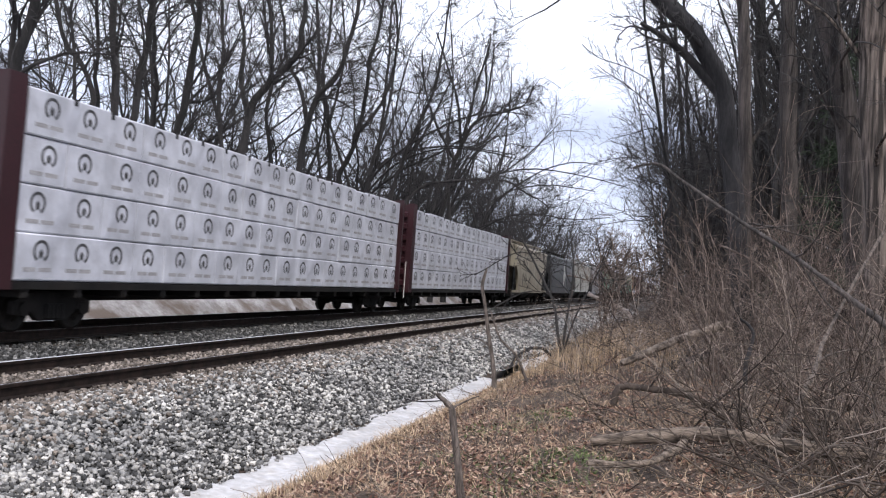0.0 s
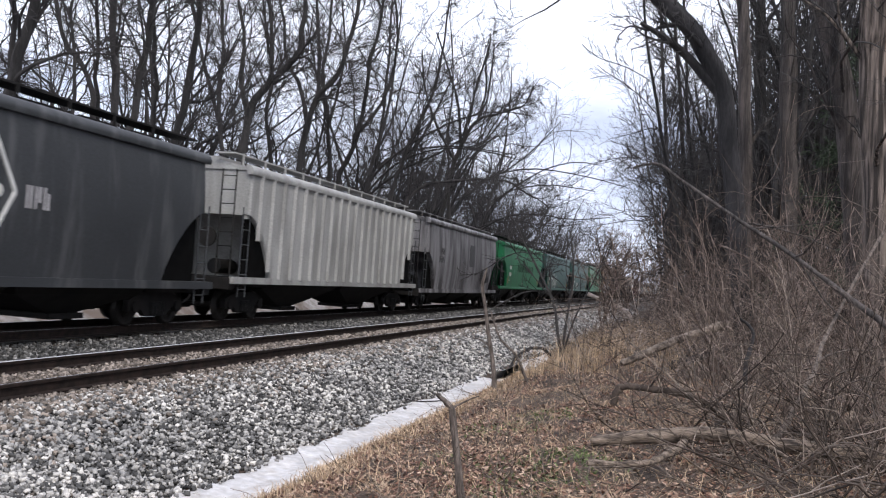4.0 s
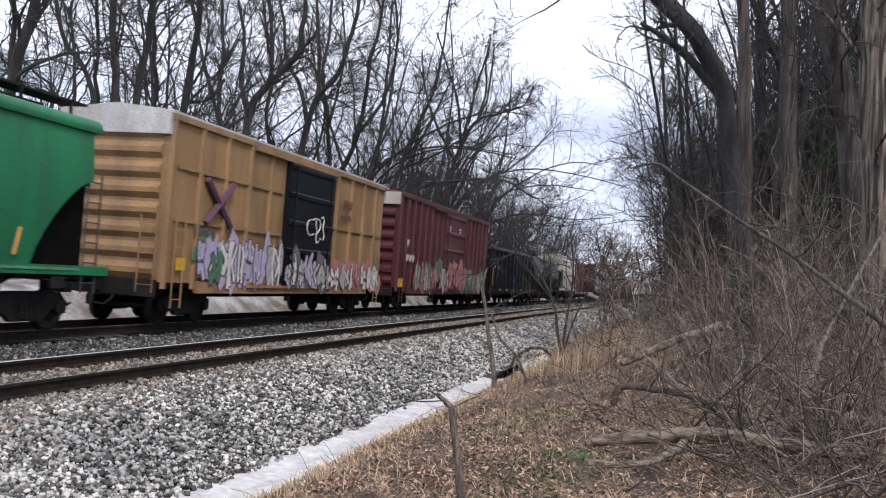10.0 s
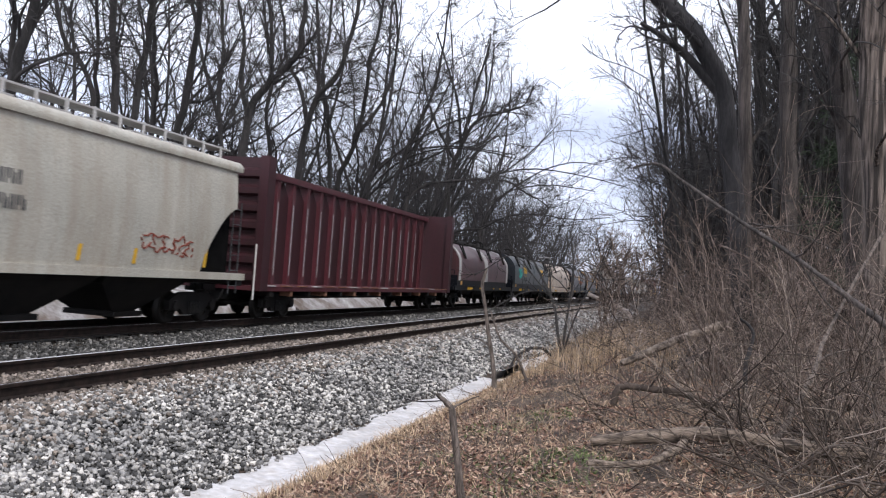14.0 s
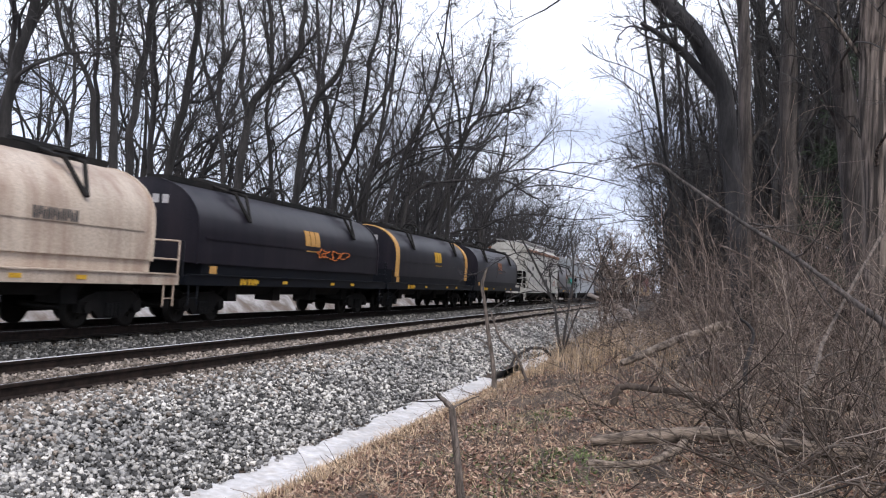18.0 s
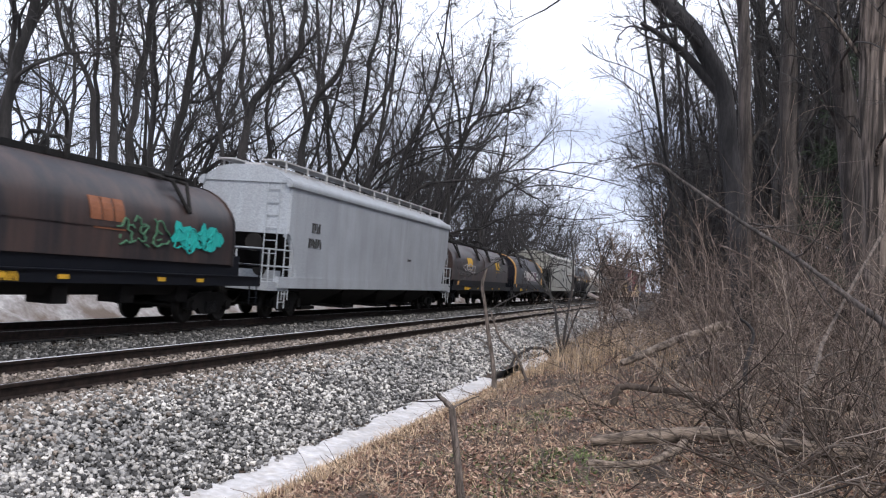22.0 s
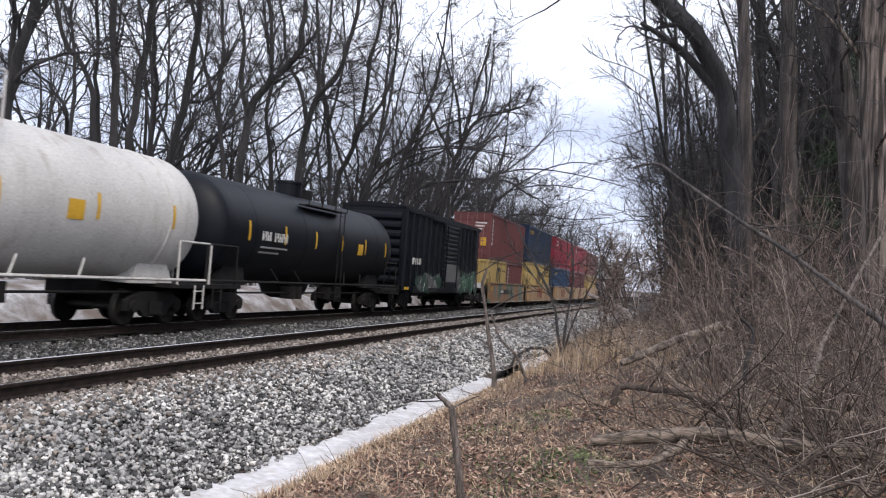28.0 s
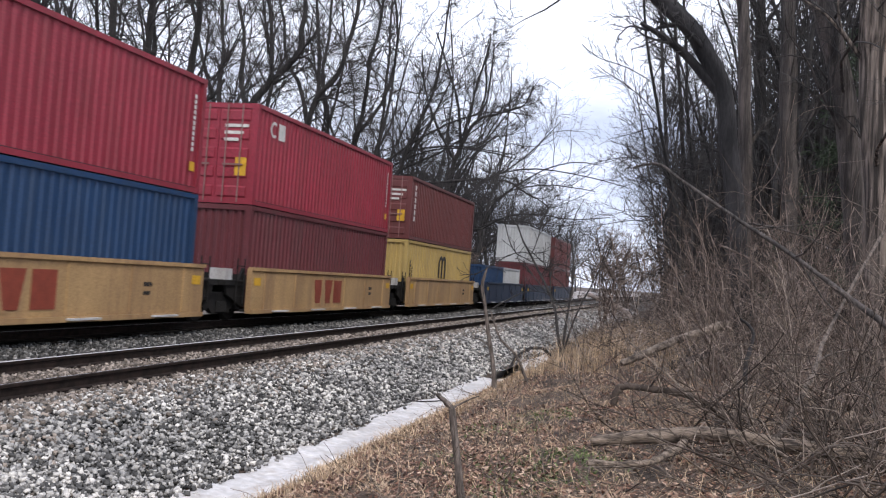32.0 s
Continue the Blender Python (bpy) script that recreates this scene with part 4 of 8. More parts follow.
SHARED = {}


def shared(key, build, *a):
    if key not in SHARED:
        SHARED[key] = build(*a)
    return SHARED[key]


def wheel_mesh():
    prof = [(-0.07, 0.10), (-0.05, 0.34), (-0.06, 0.40), (-0.06, 0.443), (-0.03, 0.443), (-0.02, 0.422), (0.075, 0.415), (0.075, 0.36), (0.03, 0.32), (0.05, 0.15), (0.11, 0.12), (0.12, 0.05)]
    bm = bm_new()
    loft(bm, [[(x, r * math.cos(k * math.tau / 24), r * math.sin(k * math.tau / 24)) for k in range(24)] for x, r in prof])
    return finish(bm, "wheel", True)


def sideframe_mesh():
    bm = bm_new()
    out = [(-1.13, 0.36), (-1.13, 0.60), (-0.95, 0.68), (-0.55, 0.80), (0.55, 0.80), (0.95, 0.68), (1.13, 0.60), (1.13, 0.36), (0.98, 0.34), (0.78, 0.50),
           (0.42, 0.22), (-0.42, 0.22), (-0.78, 0.50), (-0.98, 0.34)]
    prism_x(bm, out, -0.07, 0.07)
    for y in (-0.88, 0.88):
        rod(bm, (0.0, y, 0.46), (0.13, y, 0.46), 0.14, 10)
    for y in (-0.2, -0.07, 0.07, 0.2):
        rod(bm, (0.09, y, 0.27), (0.09, y, 0.56), 0.055, 8)
    return finish(bm, "sideframe")


def bolster_mesh():
    bm = bm_new()
    box(bm, -1.05, 1.05, -0.18, 0.18, 0.42, 0.72)
    rod(bm, (0, 0, 0.7), (0, 0, 0.85), 0.3, 12)
    for y in (-0.4, 0.4):
        box(bm, -0.75, 0.75, y - 0.05, y + 0.05, 0.38, 0.5)
    return finish(bm, "bolster")


def wheelset_mesh():
    """Two wheels on their axle, one turning piece."""
    w = wheel_mesh()
    bm = rod(bm_new(), (-0.75, 0, 0), (0.75, 0, 0), 0.08, 10)
    for s in (1, -1):
        w2 = w.copy()
        w2.transform(pose(0.77 * s, 0, 0, 0, 0, 0 if s > 0 else 180))
        bm.from_mesh(w2)
    for k in range(4):          # chalk and grease marks by the hubs
        a = k * math.pi / 2 + 0.3
        box(bm, 0.80, 0.83, 0.2 * math.cos(a) - 0.03, 0.2 * math.cos(a) + 0.03, 0.2 * math.sin(a) - 0.03, 0.2 * math.sin(a) + 0.03)
    return finish(bm, "wheelset")


wheelsets = []       # (wheelset, its place along the train)


def truck(car, y, mat="black_steel"):
    """A two-axle truck: bolster with side frames and turning wheelsets under it."""
    t = part("truck", shared("bolster", bolster_mesh), "black_steel", car, at=pose(0, y, 0))
    for s in (1, -1):
        part("sideframe", shared("sideframe", sideframe_mesh), "black_steel", t, at=pose(0.99 * s, 0, 0, 0, 0, 0 if s > 0 else 180))
    for dy in (-0.88, 0.88):
        w = part("wheelset", shared("wheelset", wheelset_mesh), "wheel_steel", t, at=pose(0, dy, 0.418))
        wheelsets.append((w, dy, car.matrix_basis.translation.y + y + dy))
    return t


def coupler(car, y, s):
    bm = bm_new()
    box(bm, -0.09, 0.09, y, y + s * 0.55, 0.78, 0.98)
    box(bm, -0.16, 0.14, y + s * 0.5, y + s * 0.78, 0.72, 1.04)
    part("coupler", bm, "black_steel", car)
    bm = bm_new()
    pts = [(0.35, y, 0.82), (0.37, y + s * 0.2, 0.6), (0.33, y + s * 0.42, 0.46), (0.25, y + s * 0.62, 0.5)]
    for a, b in zip(pts, pts[1:]):
        rod(bm, a, b, 0.028, 6)
    part("brake_hose", bm, "black_steel", car)


def car_at(name, s0, s1, label, group=""):
    car = thing(name, pose(TRACK_FAR, (s0 + s1) / 2, 0), label, name.replace("_", " "), group or "cars of the freight train")
    train.append((car, (s0 + s1) / 2))
    return car, (s1 - s0) / 2


def running_gear(car, hl, inset=1.9):
    for s in (-1, 1):
        truck(car, s * (hl - inset))
        coupler(car, s * (hl - 0.05), s)


def ladder(car, x, y, z0, z1, along="y", width=0.42, mat="black_steel", rungs=None):
    bm = bm_new()
    n = rungs or max(2, round((z1 - z0) / 0.38))
    dx, dy = (0, width) if along == "y" else (width, 0)
    rod(bm, (x, y, z0), (x, y, z1), 0.02, 6)
    rod(bm, (x + dx, y + dy, z0), (x + dx, y + dy, z1), 0.02, 6)
    for k in range(n):
        z = z0 + (k + 0.5) * (z1 - z0) / n
        rod(bm, (x, y, z), (x + dx, y + dy, z), 0.014, 6)
    return part("ladder", bm, mat, car)


def railing(car, runs, r, mat, name="handrail"):
    """Rails and posts, each a part: runs of two ends; upright runs are posts."""
    for a, b in runs:
        upright = abs(a[0] - b[0]) + abs(a[1] - b[1]) < 0.01
        part("post" if upright else name, rod(bm_new(), a, b, r), mat, car)


def bars(car, x, y, z, words, h, mat, name="lettering", lean=0.0, gap=0.25):
    """Lettering that is not spelled out: one small bar for each sign. words: counts of signs."""
    bm = bm_new()
    w = h * 0.56
    for count in words:
        for k in range(count):
            box(bm, x - 0.003, x + 0.005, y, y + w * 0.24, z, z + h)
            box(bm, x - 0.003, x + 0.005, y + w * 0.42, y + w * 0.70, z + (h * 0.3 if k % 3 == 1 else 0), z + (h * 0.75 if k % 3 == 2 else h))
            y += w
        y += w * 0.7
    return part(name, bm, mat, car)


def patch(car, x, y0, y1, z0, z1, mat, name="panel", slant=0.0, thick=0.008, x_top=None):
    bm = bm_new()
    xt = x if x_top is None else x_top
    lo = [(x, y0, z0), (x, y1, z0), (x + thick, y1, z0), (x + thick, y0, z0)]
    hi = [(xt, y0 + slant, z1), (xt, y1 + slant, z1), (xt + thick, y1 + slant, z1), (xt + thick, y0 + slant, z1)]
    loft(bm, [lo, hi])
    return part(name, bm, mat, car)


def ring_logo(bm, x, y, z, r, w=0.3, n=14, a0=-0.7, a1=3.84):
    """An open ring, flat against a side."""
    for k in range(n):
        a, b = a0 + (a1 - a0) * k / n, a0 + (a1 - a0) * (k + 1) / n
        pts = [(y + q * math.cos(t), z + q * math.sin(t)) for t, q in ((a, r), (b, r), (b, r * (1 - w)), (a, r * (1 - w)))]
        v = [bm.verts.new((x, *p)) for p in pts]
        bm.faces.new(v)


def spray(car, xs, y0, y1, z0, z1, mats, seed, letters=6, name="graffiti"):
    """Sprayed letters: overlapping rounded shapes with an outline, as thin films on the side. xs: side's x at a height."""
    rg = random.Random(seed)
    for layer, mat in enumerate(mats):
        for k in range(letters):
            bm = bm_new()
            cy = y0 + (k + 0.5) * (y1 - y0) / letters + rg.uniform(-0.08, 0.08)
            wy, wz = (y1 - y0) / letters * rg.uniform(0.65, 0.95), (z1 - z0) * rg.uniform(0.32, 0.5)
            cz = (z0 + z1) / 2 + rg.uniform(-0.12, 0.12) * (z1 - z0)
            n = 18
            ph, lobes = rg.uniform(0, 6), rg.choice((2, 3, 4, 5))
            sc = 1 - 0.16 * layer
            outer = []
            for i in range(n):
                a = i * math.tau / n
                q = sc * (0.78 + 0.24 * math.sin(lobes * a + ph) + rg.uniform(-0.05, 0.05))
                yy, zz = cy + wy * q * math.cos(a), cz + wz * q * math.sin(a)
                outer.append((yy, zz))
            d = 0.004 * (layer + 1) + 0.0006 * k
            if layer < len(mats) - 1 or len(mats) == 1:
                if len(mats) == 1:
                    for i in range(n):
                        (ya, za), (yb, zb) = outer[i], outer[(i + 1) % n]
                        if rg.random() < 0.8:
                            rod(bm, (xs(za) + 0.004, ya, za), (xs(zb) + 0.004, yb, zb), 0.022, 4)
                else:
                    c = bm.verts.new((xs(cz) + d, cy, cz))
                    v = [bm.verts.new((xs(zz) + d, yy, zz)) for yy, zz in outer]
                    for i in range(n):
                        bm.faces.new((c, v[i], v[(i + 1) % n]))
            else:
                for i in range(n):
                    (ya, za), (yb, zb) = outer[i], outer[(i + 1) % n]
                    rod(bm, (xs(za) + 0.006, ya, za), (xs(zb) + 0.006, yb, zb), 0.018, 4)
                for _ in range(2):
                    a, b = rg.choice(outer), rg.choice(outer)
                    rod(bm, (xs(a[1]) + 0.008, a[0], a[1]), (xs(b[1]) + 0.008, b[0], b[1]), 0.016, 4)
            part(name, bm, mat, car)


def mural(car, xs, y0, y1, z0, z1, mist, fills, outline, seed, letters=6):
    """A sprayed piece: a ragged mist, then letters of thick crossing strokes with an outline and pale glints."""
    rg = random.Random(seed)

    def ribbon(bm, pts, w, d):
        for (ya, za), (yb, zb) in zip(pts, pts[1:]):
            ly, lz = yb - ya, zb - za
            q = w / 2 / max(0.01, math.hypot(ly, lz))
            ny, nz, ey, ez = -lz * q, ly * q, ly * q * 0.7, lz * q * 0.7
            v = [bm.verts.new((xs(c) + d, b, c)) for b, c in ((ya + ny - ey, za + nz - ez), (yb + ny + ey, zb + nz + ez), (yb - ny + ey, zb - nz + ez), (ya - ny - ey, za - nz - ez))]
            bm.faces.new(v)
    wide, high = (y1 - y0) / letters, z1 - z0
    for k in range(letters * 2):
        bm, cy, cz = bm_new(), y0 + (k + 0.5) * wide / 2 + rg.uniform(-0.1, 0.1), z0 + high * rg.uniform(0.3, 0.75)
        ring = [(cy + wide * rg.uniform(0.35, 0.75) * math.cos(i * math.tau / 11), cz + high * rg.uniform(0.22, 0.5) * math.sin(i * math.tau / 11)) for i in range(11)]
        c = bm.verts.new((xs(cz) + 0.003 + 0.0004 * k, cy, cz))
        v = [bm.verts.new((xs(b) + 0.003 + 0.0004 * k, a, b)) for a, b in ring]
        for i in range(11):
            bm.faces.new((c, v[i], v[(i + 1) % 11]))
        part("spray_mist", bm, mist if k % 3 else rg.choice(fills), car)
    for k in range(letters):
        cy = y0 + (k + 0.5) * wide
        low, top = z0 + high * rg.uniform(0.0, 0.15), z1 - high * rg.uniform(0.0, 0.3)
        lines = []
        for _ in range(rg.choice((3, 4, 4))):
            ya, lean = cy + rg.uniform(-0.42, 0.42) * wide, rg.uniform(-0.35, 0.35) * wide
            za, zb = low + (top - low) * rg.uniform(0, 0.35), low + (top - low) * rg.uniform(0.65, 1)
            lines.append([(ya, za), (ya + lean, (za + zb) / 2), (ya + lean * rg.uniform(-0.6, 1.2), zb)])
        w = wide * rg.uniform(0.16, 0.26)
        for col, ww, d in ((outline, w + 0.09, 0.012), (rg.choice(fills), w, 0.016)):
            bm = bm_new()
            for i, line in enumerate(lines):
                ribbon(bm, line, ww, d + 0.0007 * i + 0.0002 * k)
            part("spray_letter", bm, col, car)
        bm = bm_new()
        for _ in range(3):
            a = rg.choice(rg.choice(lines))
            ribbon(bm, [a, (a[0] + rg.uniform(-0.12, 0.12), a[1] + rg.uniform(0.05, 0.25))], 0.045, 0.021)
        part("spray_glint", bm, "ink_white", car)


def word(car, text, x, y, z, size, mat, name="graffiti_word"):
    """A word in the built-in font, flat against the near side."""
    cu = bpy.data.curves.new("word", "FONT")
    cu.body, cu.size, cu.extrude, cu.offset = text, size, 0.006, size * 0.02
    ob = bpy.data.objects.new("word", cu)
    scene.collection.objects.link(ob)
    me = bpy.data.meshes.new_from_object(ob.evaluated_get(bpy.context.evaluated_depsgraph_get()))
    bpy.data.objects.remove(ob)
    me.transform(Matrix(((0, 0, 1, x), (1, 0, 0, y), (0, 1, 0, z), (0, 0, 0, 1))))
    me.materials.clear()
    return part(name, me, mat, car)


# ---- lumber cars
def centerbeam(s0, s1, loaded, label):
    car, hl = car_at("centerbeam_car", s0, s1, label)
    part("deck", box(bm_new(), -1.45, 1.45, -hl + 0.1, hl - 0.1, 0.86, 1.0), "black_steel" if loaded else "maroon", car)
    part("sill", box(bm_new(), -0.35, 0.35, -hl + 0.3, hl - 0.3, 0.55, 0.86), "black_steel", car)
    for k in range(15):
        y = -hl + 1.0 + k * (2 * hl - 2.0) / 14
        part("crossbearer", box(bm_new(), -1.4, 1.42, y - 0.1, y + 0.1, 0.70, 0.86), "rusty" if not loaded and k % 2 else "black_steel", car)
    for s in (-1, 1):
        y = s * (hl - 0.3)
        wall = part("bulkhead", box(bm_new(), -1.22, 1.22, y - 0.06, y + 0.06, 0.9, 4.72), "maroon_dark", car)
        for z in (1.25, 1.75, 2.25, 2.75, 3.25, 3.75, 4.25):
            part("bulkhead_rib", prism_x(bm_new(), [(y + s * 0.06, z - 0.16), (y + s * 0.06, z + 0.16), (y + s * 0.2, z + 0.09), (y + s * 0.2, z - 0.09)], -1.2, 1.2), "maroon_dark", wall)
        for x in (-1.5, 1.22):
            d = 0.24 if s < 0 or not loaded else 0.08
            part("end_post", box(bm_new(), x, x + 0.28, y - d, y + d, 0.86, 4.76), "maroon_dark", wall)
        ladder(car, 1.3, y + s * 0.26, 0.6, 2.2, along="y", width=0.02, mat="ink_white", rungs=1)
    part("top_chord", box(bm_new(), -0.2, 0.2, -hl + 0.5, hl - 0.5, 4.42, 4.62), "maroon", car)
    n = 17
    for k in range(n):
        y = -hl + 1.2 + k * (2 * hl - 2.4) / (n - 1)
        bm = box(bm_new(), -0.16, 0.16, y - 0.11, y + 0.11, 1.0, 4.42)
        part("post", bm, "maroon", car)
        if k < n - 1 and not loaded:
            d = (2 * hl - 2.4) / (n - 1)
            gap = 0.16 if k % 3 else 0.11
            prof = [(y + gap, 1.0), (y + d - gap, 1.0), (y + d - gap, 3.9), (y + d * 0.5, 4.42), (y + gap, 3.9)]
            part("web_panel", prism_x(bm_new(), prof, -0.03, 0.03), "maroon_dark", car)
            part("post_stripe", box(bm_new(), 0.165, 0.17, y - 0.03, y + 0.03, 1.3, 3.7), "print_pale", car)
    if not loaded:
        for k in range(18):
            y = -hl + 0.9 + k * (2 * hl - 1.8) / 17
            part("tie_down", box(bm_new(), 1.36, 1.48, y - 0.35, y + 0.25, 1.0, 1.03), "rusty" if k % 3 else "galv", car)
    running_gear(car, hl, 2.3)
    return car, hl


def lumber_load(car, s_mid, y0, y1, z0, z1, seed):
    """Wrapped lumber packs strapped to a centerbeam car, each pack a part of the car's load."""
    rg = random.Random(seed)
    rows = 4
    hz = (z1 - z0) / rows
    for r in range(rows):
        y, k = y0, 0
        top = r == rows - 1
        while y < y1 - 0.3:
            w = rg.choice((1.18, 1.22, 1.25, 2.45, 2.45)) if r else rg.choice((1.2, 1.24, 2.4, 1.22))
            w = min(w, y1 - y)
            if y1 - y - w < 0.5:
                w = y1 - y
            xo = 1.42 + rg.uniform(-0.02, 0.02)
            zt = z0 + (r + 1) * hz - 0.012 - (rg.uniform(0, 0.06) if top else 0)
            zb = z0 + r * hz
            bm = loft(bm_new(), [[(0.2, a, zb), (xo - 0.02, a, zb), (xo, a, zb + 0.03), (xo, a, zt - 0.03), (xo - 0.03, a, zt), (0.2, a, zt)] for a in (y + 0.008, y + w - 0.008)])
            pk = part("lumber_pack", bm, "wrap", car)
            m = max(1, round(w / 1.2))
            for i in range(m):
                bm2 = bm_new()
                yc = y + (i + 0.5) * w / m + rg.uniform(-0.1, 0.1)
                ring_logo(bm2, xo + 0.005, yc, zb + hz * 0.62, 0.22, 0.28, 16, -1.05, 4.19)
                v = [bm2.verts.new((xo + 0.005, yc + a, zb + b)) for a, b in ((-0.05, hz * 0.46), (0.0, hz * 0.50), (0.05, hz * 0.46), (0.06, hz * 0.60), (0, hz * 0.68), (-0.06, hz * 0.60))]
                bm2.faces.new(v)
                part("printed_mark", bm2, "print_grey", pk)
                yc = y + (i + 0.5) * w / m
                for ya, yb in ((-0.38, -0.04), (0.03, 0.38)):
                    part("printed_line", box(bm_new(), xo, xo + 0.004, yc + ya, yc + yb, zb + hz * 0.19, zb + hz * 0.28), "print_pale", pk)
            for b in range(max(1, round(w / 1.2))):
                ys = y + (b + 0.08) * w / max(1, round(w / 1.2))
                if top and rg.random() < 0.8:
                    part("strap_corner", box(bm_new(), xo - 0.1, xo + 0.012, ys - 0.05, ys + 0.05, zt - 0.12, zt + 0.015), "ink_black", pk)
            y += w
            k += 1


# ---- covered hoppers
def hopper(s0, s1, mat, label, top=4.15, sill=1.05, roof=4.5, style="round", bays=3, trim=None, end_mat=None, walk_mat="black_steel", bay_mat="black_steel", platform=False, chord=None, lead=0.0):
    car, hl = car_at("covered_hopper", s0, s1, label)
    trim = trim or mat
    slope, knee = (0.75, sill + 1.5) if platform else (1.55, sill + 1.75)
    e = 0.55 if platform else 0.75      # how far the body stands back from the ends

    def side_x(z):
        if style in ("round", "panel"):
            t = (z - sill) / (top - sill)
            return 1.50 + 0.10 * math.sin(max(0, min(1, t)) * math.pi)
        return 1.52
    zs = [sill + (knee - sill) * math.sin(k * math.pi / 16) for k in range(9)] + [knee + (top - knee) * k / 4 for k in range(1, 5)]
    levels = []
    for z in zs:
        hlz = hl - e - (slope * max(0, 1 - ((z - sill) / (knee - sill)) ** 1.5) ** 0.67 if z < knee else 0)
        levels.append((z, side_x(z), hlz))
    body = part("body", stack(levels, 0.05), mat, car, angle=25)
    # roof and its edge chord
    bm = loft(bm_new(), [[(-1.5, y, top), (1.5, y, top), (1.5, y, top + 0.07), (0.95, y, roof - 0.12), (0.5, y, roof - 0.03), (-0.5, y, roof - 0.03), (-0.95, y, roof - 0.12), (-1.5, y, top + 0.07)] for y in (-hl + e - 0.05, hl - e + 0.05)])
    part("roof", bm, mat, car)
    for s in (1, -1):
        edge = [(s * 1.42, top - 0.12), (s * 1.58, top - 0.12), (s * 1.60, top - 0.04), (s * 1.57, top + 0.06), (s * 1.48, top + 0.14), (s * 1.36, top + 0.16)]
        part("top_chord", prism_y(bm_new(), edge, -hl + e - 0.12, hl - e + 0.12), chord or trim, car, angle=50)
        part("side_sill", box(bm_new(), s * 1.5 - 0.1, s * 1.5 + 0.06, -hl + 0.05, hl - 0.05, sill - 0.14, sill + (0.2 if platform else 0.04)), trim, car)
    # roof walk and hatches
    for s in (1, -1):
        up = 0.12
        bm = box(bm_new(), s * 0.78 - 0.3, s * 0.78 + 0.3, -hl + 0.5, hl - 0.5, roof + up, roof + up + 0.04)
        part("roof_walk", bm, walk_mat, car)
        me = finish(box(bm_new(), s * 1.07 - 0.02, s * 1.07 + 0.02, -0.03, 0.03, roof - 0.25, roof + up + 0.06), "walk_bracket")
        for k in range(12):
            part("walk_bracket", me, walk_mat, car, at=pose(0, -hl + 1.0 + k * (2 * hl - 2.0) / 11, 0))
    nh = max(4, bays * 3)
    for k in range(nh):
        y = -hl + 1.6 + k * (2 * hl - 3.2) / (nh - 1)
        part("hatch", box(bm_new(), -0.34, 0.34, y - 0.62, y + 0.62, roof - 0.04, roof + 0.09), walk_mat, car)
    # ribs or panel joints
    if style == "ribbed":
        n = round((2 * hl - 3) / 0.75)
        for k in range(n + 1):
            y = -hl + 1.35 + k * (2 * hl - 2.7) / n
            zb = sill if abs(y) < hl - 0.75 - slope else sill + (abs(y) - (hl - 0.75 - slope)) / slope * (knee - sill)
            bm = loft(bm_new(), [[(1.5, y - 0.09, z), (1.6, y - 0.05, z), (1.6, y + 0.05, z), (1.5, y + 0.09, z)] for z in (min(zb, top - 0.4), top - 0.02)])
            part("rib", bm, mat, car)
    elif style == "panel":
        for y in (-0.5, 0.5):
            part("seam", box(bm_new(), 1.5, 1.535, y * (hl - 1) - 0.03, y * (hl - 1) + 0.03, sill, top), mat, car)
        for z in (top - 0.2, top - 0.34, top - 0.48):
            part("swage", box(bm_new(), 1.5, 1.57, -hl + 0.8, hl - 0.8, z - 0.05, z + 0.05), mat, car)
    # discharge bays
    n = bays
    span = 2 * (hl - 2.3)
    for k in range(n):
        c = -span / 2 + (k + 0.5) * span / n
        h = span / n / 2
        bm = loft(bm_new(), [[(-1.4, c - h, sill), (1.42, c - h, sill), (1.42, c + h, sill), (-1.4, c + h, sill)],
                             [(-1.0, c - h * 0.9, sill - 0.3), (1.15, c - h * 0.9, sill - 0.3), (1.15, c + h * 0.9, sill - 0.3), (-1.0, c + h * 0.9, sill - 0.3)],
                             [(-0.5, c - 0.4, 0.3), (0.6, c - 0.4, 0.3), (0.6, c + 0.4, 0.3), (-0.5, c + 0.4, 0.3)]])
        part("hopper_bay", bm, bay_mat, car)
        part("outlet_gate", box(bm_new(), -0.6, 0.75, c - 0.55, c + 0.55, 0.2, 0.32), "black_steel", car)
    # ends: slope sheet shade, bolster, posts, ladders, platform
    for s in (-1, 1):
        y = s * hl
        part("end_sill", box(bm_new(), -1.45, 1.45, min(y, y - s * 0.3), max(y, y - s * 0.3), sill - 0.3, sill + 0.02), "black_steel", car)
        part("end_deck", box(bm_new(), -1.3, 1.3, min(y - s * 2.6, y - s * 0.3), max(y - s * 2.6, y - s * 0.3), sill - 0.25, sill - 0.1), "black_steel", car)
        for x in (-1.42, 1.42):
            part("corner_post", box(bm_new(), x - 0.05, x + 0.05, y - s * (e + 0.03) - 0.05, y - s * (e + 0.03) + 0.05, knee - 0.1, top), trim, car)
        # added black sheets stand in for the shade in the open end cutout
        for x in (1.36, -1.36):
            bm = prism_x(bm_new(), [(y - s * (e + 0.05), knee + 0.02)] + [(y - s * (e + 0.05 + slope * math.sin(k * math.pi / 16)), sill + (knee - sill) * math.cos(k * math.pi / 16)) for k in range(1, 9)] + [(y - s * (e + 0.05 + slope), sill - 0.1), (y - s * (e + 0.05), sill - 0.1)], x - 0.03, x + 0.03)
            part("end_web", bm, "recess_shade", car)
